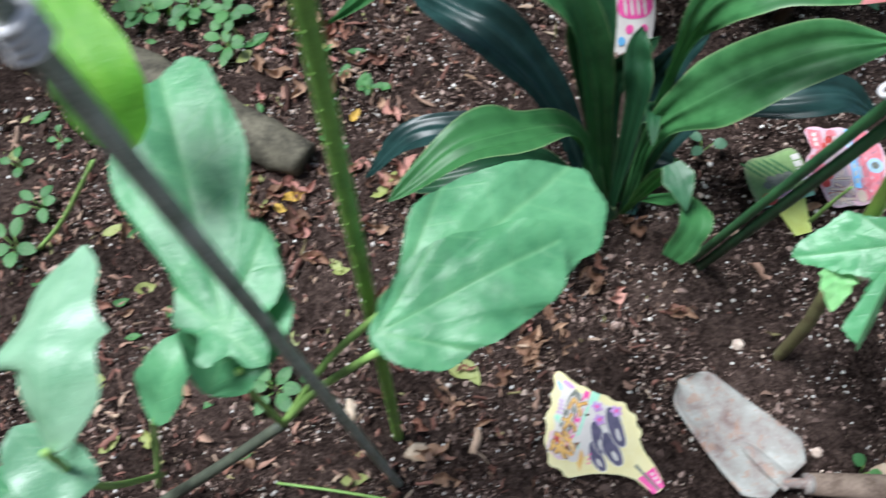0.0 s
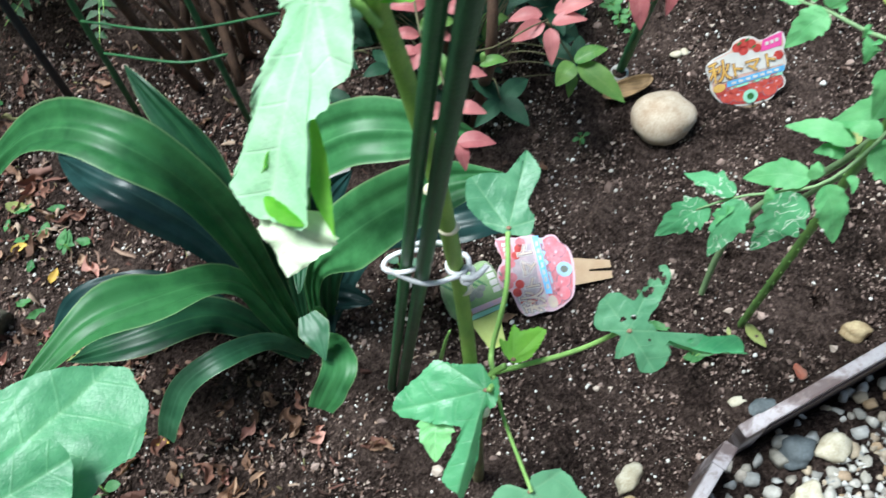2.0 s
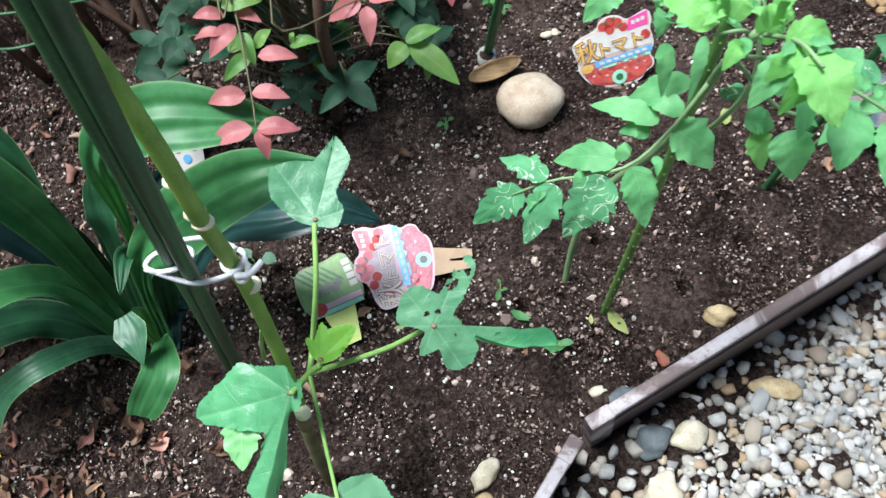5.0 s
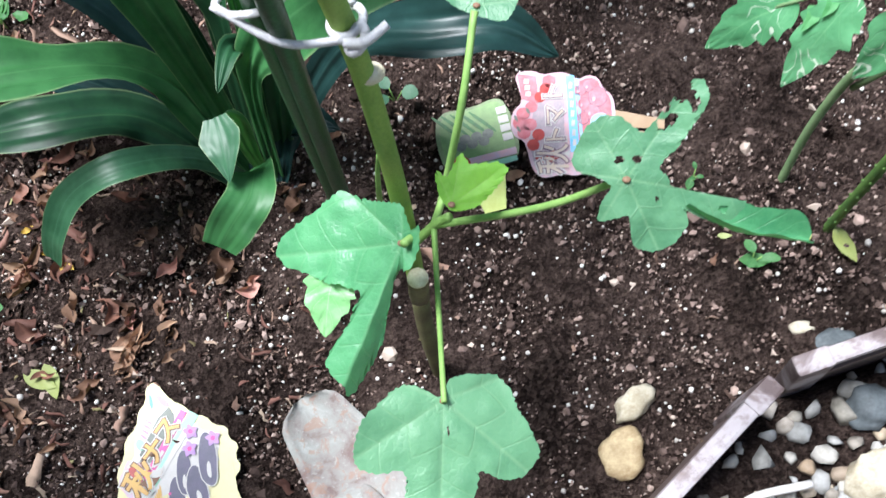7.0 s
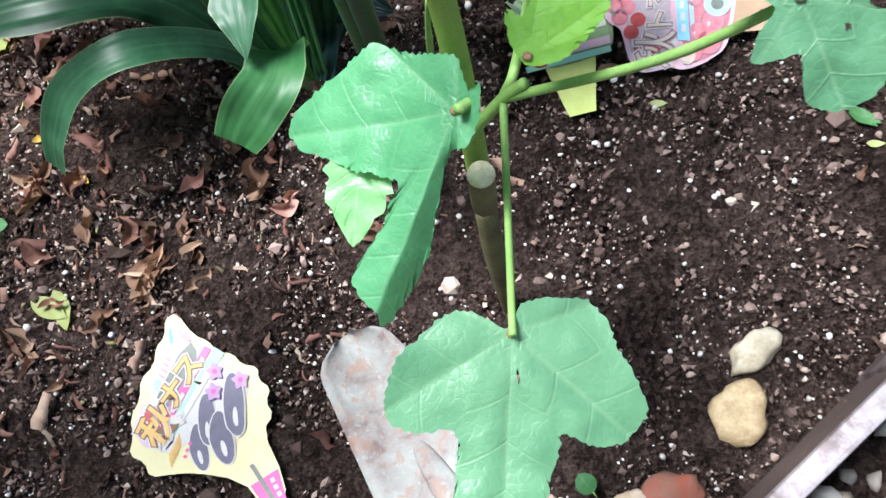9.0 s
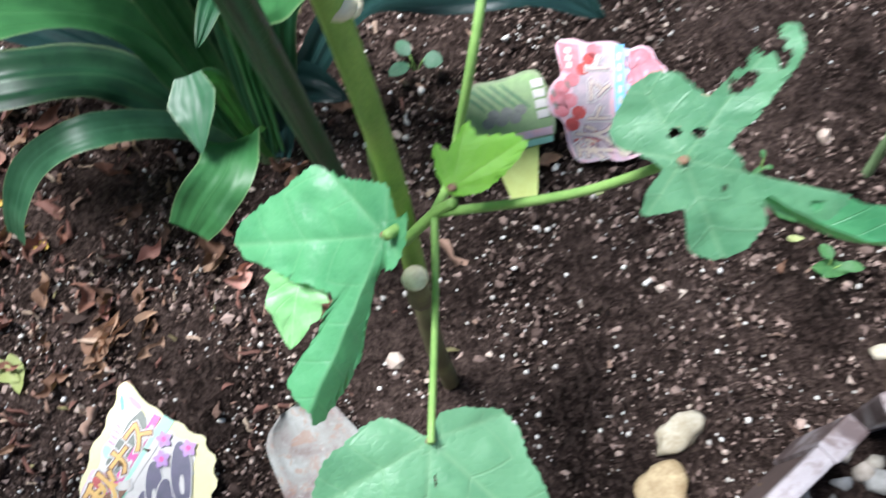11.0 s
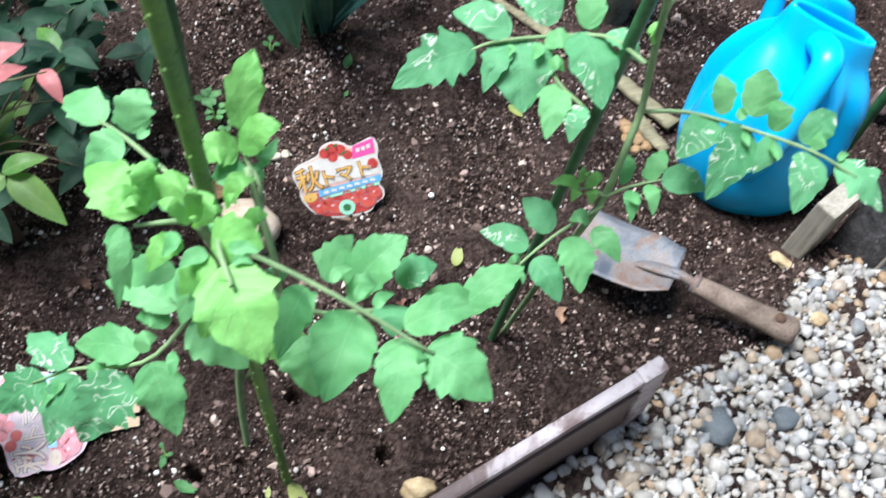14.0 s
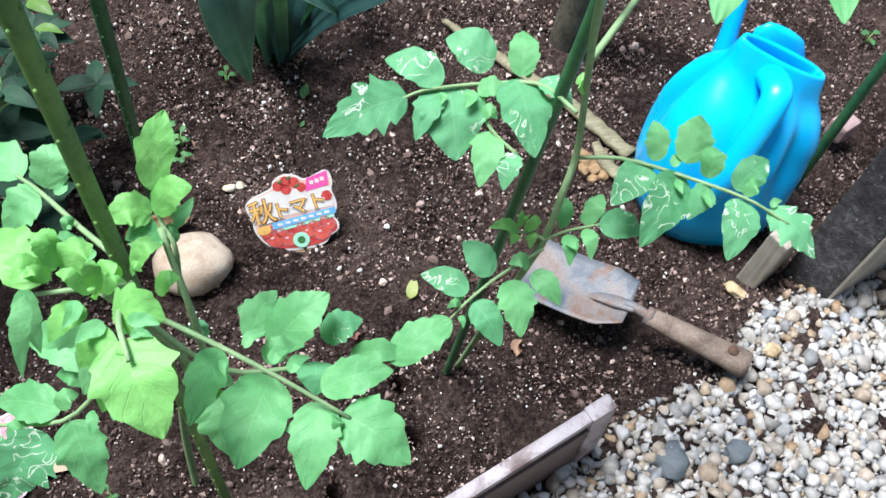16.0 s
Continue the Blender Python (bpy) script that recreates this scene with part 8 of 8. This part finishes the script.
for base in (0, 13):
    for i in range(12):
        for j in range(8):
            f = (rows[base + i][j], rows[base + i][j + 1], rows[base + i + 1][j + 1], rows[base + i + 1][j])
            bm.faces.new(f if base else f[::-1])
for i in range(12):
    for j in (0, 8):
        bm.faces.new((rows[i][j], rows[i + 1][j], rows[13 + i + 1][j], rows[13 + i][j]))
bmesh.ops.recalc_face_normals(bm, faces=bm.faces)
part("bark", bm, BARKW, bk)

clip = thing("plastic_clip", (0.537, 0.150, 0.050), "white plastic clip lying on the gravel", "clip")
bar("arm", [(0.507, 0.128, 0.055), (0.521, 0.153, 0.060), (0.535, 0.165, 0.062), (0.574, 0.175, 0.060)], [0.0032, 0.003, 0.003, 0.003], INK["white"], clip)
bm = bmesh.new()
box_bm(bm, (0.05, 0.016, 0.004), frame_of((0.528, 0.139, 0.055), (0.562, 0.144, 0.055), (0, 0, 1)), 0.0015)
part("plate", bm, INK["white"], clip, "", False)
stick = thing("thin_stick", (-0.170, 0.121, 0.010), "thin pale green stick lying on the soil", "stick")
bar("stick", [(-0.230, 0.129, 0.008), (-0.170, 0.121, 0.010), (-0.112, 0.112, 0.008)], [0.0016, 0.0016], PETIOLE, stick)

# ---- fallen leaves ----
def fallen(at, ln, turn, mat, label, wide=0.45, cup=0.3, kind="lance", group="fallen leaves", curl=0.0):
    """A leaf dropped on the soil; curl lifts and twists it as it dries."""
    x, y = at[0], at[1]
    if 0.04 < x < 0.19 and 0.1 < y < 0.27:
        return
    g = gz(x, y)
    th = thing("fallen_leaf", (x, y, g), label, "leaf", group)
    d = Vector((math.cos(radians(turn)), math.sin(radians(turn)), 0))
    n = Vector((-d.y, d.x, 0))
    c = Vector((x, y, g + 0.003))
    u = lambda a: random.uniform(-a, a)
    lift = lambda: Vector((0, 0, ln * random.uniform(0.05, 0.1 + 0.5 * curl)))
    pts = [c - d * ln / 2 + n * ln * u(0.25 * curl) + lift(), c - d * ln * 0.15 + n * ln * u(0.2 * curl), c + d * ln * 0.2 + n * ln * u(0.2 * curl) + lift() * 0.4, c + d * ln * 0.5 + n * ln * u(0.3 * curl) + lift()]
    blade("leaf", th, mat, pts, ln * wide, kind, (u(0.15 + 0.6 * curl), u(0.15 + 0.6 * curl), 1), cup, 0.03 + 0.14 * curl, 0.07 * curl, 3.5, 14, 6, u(110 * curl))
PALE = "pale yellow-green fallen leaf on the soil"
for at, ln, tn in (((-0.027, 0.245, 0.000), 0.034, -60), ((-0.037, 0.246, 0.000), 0.034, -20), ((-0.149, 0.133, 0.000), 0.03, 10), ((-0.450, 0.422, 0.000), 0.028, 30), ((-0.413, 0.169, 0.000), 0.026, 45), ((0.842, 0.616, 0.000), 0.03, 70), ((0.959, 0.814, -0.000), 0.026, -60), ((0.637, 0.373, 0.000), 0.034, -65), ((0.541, 0.382, 0.000), 0.012, 0), ((0.678, 0.325, 0.000), 0.014, -70), ((0.400, 0.412, 0.000), 0.012, 0), ((0.609, 0.383, 0.000), 0.012, 80)):
    fallen(at, ln, tn, L_YEL, PALE, 0.45, 0.12, "ovate")
for at, ln, tn in (((-0.160, 0.623, 0.000), 0.03, 70), ((-0.171, 0.670, 0.000), 0.022, 0), ((-0.157, 0.622, 0.000), 0.03, 80), ((-0.170, 0.670, 0.000), 0.022, 0), ((-0.307, 0.685, 0.000), 0.03, 30), ((-0.233, 0.655, 0.000), 0.02, 80), ((-0.163, 0.625, 0.000), 0.03, 75), ((-0.173, 0.670, 0.000), 0.022, 0), ((-0.571, 0.582, 0.000), 0.03, 40), ((-0.301, 0.690, 0.000), 0.034, 40), ((0.565, 0.360, 0.000), 0.03, 0), ((0.535, 0.400, 0.000), 0.022, -20), ((0.761, 0.924, 0.000), 0.028, 70), ((0.751, 0.868, 0.000), 0.012, 60), ((0.533, 0.401, 0.000), 0.024, -40), ((0.515, 0.430, 0.000), 0.016, 70), ((-0.317, 0.212, 0.000), 0.018, 0), ((-0.406, 0.289, 0.000), 0.02, 10), ((-0.265, 0.162, 0.000), 0.024, 50)):
    fallen(at, ln, tn, L_WEED, "green fallen leaf on the soil")
BROWN = "dry brown curled leaf on the soil"
for at, ln, tn in (((-0.022, 0.312, 0.000), 0.03, 80), ((-0.050, 0.285, 0.000), 0.028, -30), ((-0.052, 0.219, 0.000), 0.026, -70), ((-0.067, 0.162, 0.000), 0.04, 10), ((-0.054, 0.133, 0.000), 0.03, 0), ((0.038, 0.278, 0.000), 0.035, 60), ((0.057, 0.260, 0.000), 0.03, 20), ((0.070, 0.290, 0.000), 0.024, 45), ((-0.056, 0.462, 0.000), 0.035, 30), ((0.015, 0.414, 0.000), 0.03, -20), ((0.081, 0.379, 0.000), 0.02, -60), ((-0.061, 0.216, 0.000), 0.026, -50), ((0.201, 0.312, 0.000), 0.024, -20), ((0.040, 0.265, 0.000), 0.03, 45), ((0.198, 0.311, 0.000), 0.026, -10), ((0.113, 0.342, 0.000), 0.022, 30), ((-0.260, 0.468, -0.000), 0.03, 40), ((-0.230, 0.434, 0.000), 0.03, -40), ((-0.272, 0.442, 0.000), 0.035, 20), ((0.205, 0.309, 0.000), 0.028, -10), ((0.087, 0.380, 0.000), 0.026, -60), ((0.532, 0.360, 0.000), 0.012, 60), ((0.943, 0.525, 0.000), 0.02, 60), ((0.770, 0.567, 0.000), 0.016, 10), ((0.440, 0.635, 0.000), 0.026, -60), ((0.364, 0.438, 0.000), 0.02, 0)):
    fallen(at, ln, tn + 11, random.choice((L_DEAD, L_TAN, L_TAN, L_RUST)), BROWN, random.uniform(0.35, 0.6), random.uniform(0.4, 1.3), random.choice(("lance", "ovate", "tomato")), curl=random.uniform(0.5, 1.0))
rf = random.Random(9)
for k in range(85):
    x, y = rf.uniform(-0.5, 0.2), rf.uniform(0.08, 0.9)
    fallen((x, y), rf.uniform(0.01, 0.032), rf.uniform(0, 360), rf.choice((L_DEAD, L_DEAD, L_TAN, L_RUST)), BROWN, rf.uniform(0.3, 0.6), rf.uniform(0.3, 1.4), rf.choice(("lance", "ovate", "tomato")), curl=rf.uniform(0.5, 1.1))
for k in range(34):
    fallen((rf.uniform(-0.16, 0.19), rf.uniform(0.17, 0.45)), rf.uniform(0.009, 0.024), rf.uniform(0, 360), rf.choice((L_TAN, L_TAN, L_RUST, L_DEAD)), BROWN, rf.uniform(0.3, 0.55), rf.uniform(0.3, 1.4), rf.choice(("lance", "ovate", "tomato")), curl=rf.uniform(0.6, 1.1))
for k in range(22):
    fallen((rf.uniform(-0.6, -0.1), rf.uniform(0.15, 0.9)), rf.uniform(0.014, 0.026), rf.uniform(0, 360), rf.choice((L_YEL, L_WEED)), PALE, rf.uniform(0.4, 0.55), 0.3, curl=0.3)

for k in range(46):
    fallen((rf.uniform(-0.5, -0.12), rf.uniform(0.2, 0.72)), rf.uniform(0.012, 0.027), rf.uniform(0, 360), rf.choice((L_YEL, L_WEED, L_WEED)), PALE, rf.uniform(0.42, 0.6), 0.25, "ovate", curl=0.3)
L_ROSY = leaf_mat("rosy_dead_leaf", (0.3, 0.13, 0.11), (0.5, 0.27, 0.22), (0.4, 0.22, 0.17), 0.7, 0.1, 5)
L_GOLD = leaf_mat("golden_dead_leaf", (0.5, 0.3, 0.05), (0.66, 0.45, 0.1), (0.6, 0.42, 0.15), 0.6, 0.2, 5)
for px, py, spread, many, hues in ((-0.262, 0.452, 0.03, 26, (L_ROSY, L_ROSY, L_RUST, L_DEAD)), (-0.2, 0.69, 0.05, 26, (L_ROSY, L_DEAD, L_TAN, L_RUST)), (0.042, 0.272, 0.02, 9, (L_TAN, L_DEAD, L_TAN)), (0.07, 0.355, 0.03, 8, (L_RUST, L_DEAD, L_ROSY)), (-0.05, 0.345, 0.035, 12, (L_TAN, L_DEAD, L_RUST)), (-0.13, 0.5, 0.06, 22, (L_TAN, L_ROSY, L_DEAD)), (-0.4, 0.36, 0.08, 24, (L_ROSY, L_DEAD, L_TAN))):
    for k in range(many):
        fallen((rf.gauss(px, spread), rf.gauss(py, spread * 0.8)), rf.uniform(0.014, 0.034), rf.uniform(0, 360), rf.choice(hues), BROWN, rf.uniform(0.28, 0.5), rf.uniform(0.5, 1.6), rf.choice(("lance", "ovate")), curl=rf.uniform(0.5, 1.1))
for at, ln, tn in (((-0.238, 0.462), 0.026, 20), ((-0.252, 0.446), 0.02, -40), ((-0.17, 0.575), 0.02, 60), ((-0.215, 0.62), 0.022, 10), ((-0.055, 0.365), 0.016, 30), ((-0.035, 0.35), 0.018, -20), ((-0.08, 0.385), 0.012, 50)):
    fallen(at, ln, tn, L_GOLD, "yellow dead leaf on the soil", 0.5, 0.4, "ovate", curl=0.4)

# ---- weeds ----
def weed(at, r, n, mat=L_WEED, label="small round-leaved weed seedling in the soil", hi=0.02):
    x, y = at[0], at[1]
    g = gz(x, y)
    th = thing("weed", (x, y, g), label, "weed", "weeds")
    rw = random.Random(int(x * 1e4) + int(y * 1e3))
    for k in range(n):
        a = 6.283 * k / n + rw.uniform(-0.3, 0.3)
        d = Vector((math.cos(a), math.sin(a), 0))
        l0 = rw.uniform(0.3, 1.0) * r
        c = Vector((x, y, g + hi * rw.uniform(0.5, 1.2)))
        p0, p1 = c + d * l0 * 0.4, c + d * (l0 * 0.4 + r * rw.uniform(0.6, 0.9)) + Vector((0, 0, rw.uniform(-0.003, 0.004)))
        bar("stalk", [(x, y, g - 0.004), p0], [0.0008, 0.0006], PETIOLE, th, "", 5, 2)
        blade("leaf", th, mat, [p0, (p0 + p1) / 2 + Vector((0, 0, 0.001)), p1], r * rw.uniform(0.45, 0.6), "round", (0, -0.1, 1), 0.1, 0.02, 0.0, 5, 8, 4)
for at, r, n in (((-0.446, 0.734, 0.010), 0.035, 6), ((-0.346, 0.721, 0.010), 0.026, 5), ((-0.337, 0.672, 0.010), 0.026, 4), ((-0.390, 0.736, 0.010), 0.03, 5), ((-0.543, 0.454, 0.000), 0.024, 5), ((-0.567, 0.402, 0.000), 0.03, 5), ((-0.582, 0.509, 0.000), 0.02, 4), ((-0.535, 0.544, 0.000), 0.014, 4), ((-0.468, 0.738, 0.000), 0.03, 5), ((-0.423, 0.790, 0.000), 0.035, 5), ((-0.397, 0.716, 0.000), 0.024, 5), ((-0.344, 0.732, 0.000), 0.03, 4), ((-0.340, 0.681, 0.000), 0.024, 4), ((-0.240, 0.229, 0.000), 0.03, 6), ((-0.256, 0.394, -0.000), 0.012, 4), ((0.603, 0.858, -0.000), 0.012, 6), ((0.590, 0.877, 0.000), 0.012, 6), ((0.604, 0.827, 0.000), 0.012, 4), ((0.665, 0.949, 0.000), 0.012, 5), ((1.604, 0.940, 0.000), 0.016, 4), ((0.498, 0.664, 0.000), 0.012, 4), ((0.583, 0.871, 0.000), 0.016, 6), ((0.590, 0.847, 0.000), 0.014, 6), ((0.563, 0.360, 0.000), 0.016, 3), ((0.518, 0.433, 0.000), 0.008, 3), ((-0.152, 0.607, 0.000), 0.012, 3), ((-0.094, 0.302, 0.000), 0.022, 3), ((0.367, 0.139, 0.010), 0.022, 3)):
    weed(at, r, n)

L_BLUEWEED = leaf_mat("blue_green_weed", (0.05, 0.14, 0.08), (0.1, 0.23, 0.14), (0.15, 0.28, 0.18), 0.5, 0.25, 4)
weed((0.251, 0.520, 0.000), 0.026, 3, L_BLUEWEED, "blue-green three-leaved seedling in the soil")

# ---- dark shrubs at the back ----
def rod(foot, way, top, r, mat, label, name="metal_rod"):
    foot = Vector(foot)
    th = thing(name, foot, label, "rod", "rods at the back")
    bar("shaft", [foot - Vector(way) * 0.04, foot + Vector(way) * top], [r, r], mat, th, "", 8, 4)
rod((-0.160, 0.833, 0.000), (-0.02, 0.02, 1), 0.55, 0.0055, ROD, "dark metal rod standing in the soil")
rod((-0.263, 0.780, 0.000), (0.0, 0.03, 1), 0.5, 0.006, ROD, "dark metal rod standing in the soil")
rod((-0.066, 0.786, 0.000), (-0.02, 0.04, 1), 0.5, 0.004, CANE, "thin dark green rod behind the strap leaves")
rod((0.080, 0.751, 0.000), (-0.1, 0.12, 1), 0.4, 0.004, CANE, "thin dark green rod behind the strap leaves")

shrub = thing("twiggy_shrub", (0.08, 0.86, 0), "bare brown twiggy shrub behind the strap leaves", "shrub")
rt = random.Random(12)
for k in range(16):
    b = Vector((rt.uniform(-0.02, 0.18), rt.uniform(0.8, 0.92), -0.01))
    d = Vector((rt.uniform(-0.35, 0.25), rt.uniform(-0.05, 0.3), rt.uniform(0.3, 0.5)))
    mid = b + d * 0.5 + Vector((rt.uniform(-0.05, 0.05), rt.uniform(-0.05, 0.05), 0.03))
    r = rt.uniform(0.003, 0.008)
    st = bar("branch", [b, mid, b + d], [r, r * 0.8, r * 0.5], TWIG, shrub, "", 7, 12)
    for j in range(2):
        q = b + d * rt.uniform(0.3, 0.8)
        e = Vector((rt.uniform(-0.12, 0.12), rt.uniform(-0.1, 0.1), rt.uniform(0.02, 0.12)))
        bar("twig", [q, q + e * 0.5 + Vector((0, 0, 0.01)), q + e], [r * 0.4, r * 0.3, r * 0.2], TWIG, st, "", 5, 6)
for pts in (((-0.068, 0.786, 0.200), (0.045, 0.736, 0.220), (0.155, 0.760, 0.200)), ((-0.048, 0.753, 0.180), (0.045, 0.708, 0.200), (0.096, 0.711, 0.200))):
    bar("runner", list(pts), [0.0015, 0.0015], CANE, shrub, "", 6, 12)

def frond(parent, base, tip, w, mat, n=16):
    """A fern frond: a rib with tapering leaflets on both sides, one mesh."""
    base, tip = Vector(base), Vector(tip)
    c = spline([base, (base + tip) / 2 + Vector((0, 0, 0.25 * (tip - base).length)), tip], n)
    verts, faces, uvs = [], [], []
    for i in range(1, n):
        t = (c[i + 1] - c[i - 1]).normalized()
        sd = t.cross(Vector((0, 0, 1))).normalized()
        ln = w * math.sin(math.pi * (0.12 + 0.85 * i / n)) 
        for sg in (-1, 1):
            d = (sd * sg + t * 0.35).normalized()
            k = len(verts)
            q = c[i]
            nrm = Vector((0, 0, 1))
            verts += [q - t * 0.0025, q + d * ln * 0.5 - t * 0.005 + nrm * 0.003, q + d * ln - nrm * 0.004, q + d * ln * 0.5 + t * 0.006 + nrm * 0.003, q + t * 0.0025]
            uvs += [(0, 0.5), (0.5, 0.1), (1, 0.5), (0.5, 0.9), (0, 0.55)]
            faces += [(k, k + 1, k + 2, k + 3), (k, k + 3, k + 4)]
    f = raw("frond", verts, faces, mat, parent, "", True, uvs)
    bar("rib", [c[0], c[n // 2], c[n]], [0.0014, 0.0011, 0.0007], PETIOLE, f, "", 5, 10)
for cx, cy, n, lab in ((-0.33, 0.98, 15, "dark green fern at the back of the bed"), (-0.08, 1.08, 14, "dark green fern among the twigs"), (0.2, 1.1, 12, "dark green fern behind the nandina"), (-0.6, 0.86, 12, "dark green fern at the bed's end")):
    fern = thing("fern", (cx, cy, 0), lab, "fern", "ferns")
    for k in range(n):
        a = 6.283 * k / n + rt.uniform(-0.2, 0.2)
        ln = rt.uniform(0.14, 0.27)
        frond(fern, (cx, cy, 0.0), (cx + math.cos(a) * ln, cy + math.sin(a) * ln, rt.uniform(0.06, 0.2)), rt.uniform(0.03, 0.05), L_FERN)
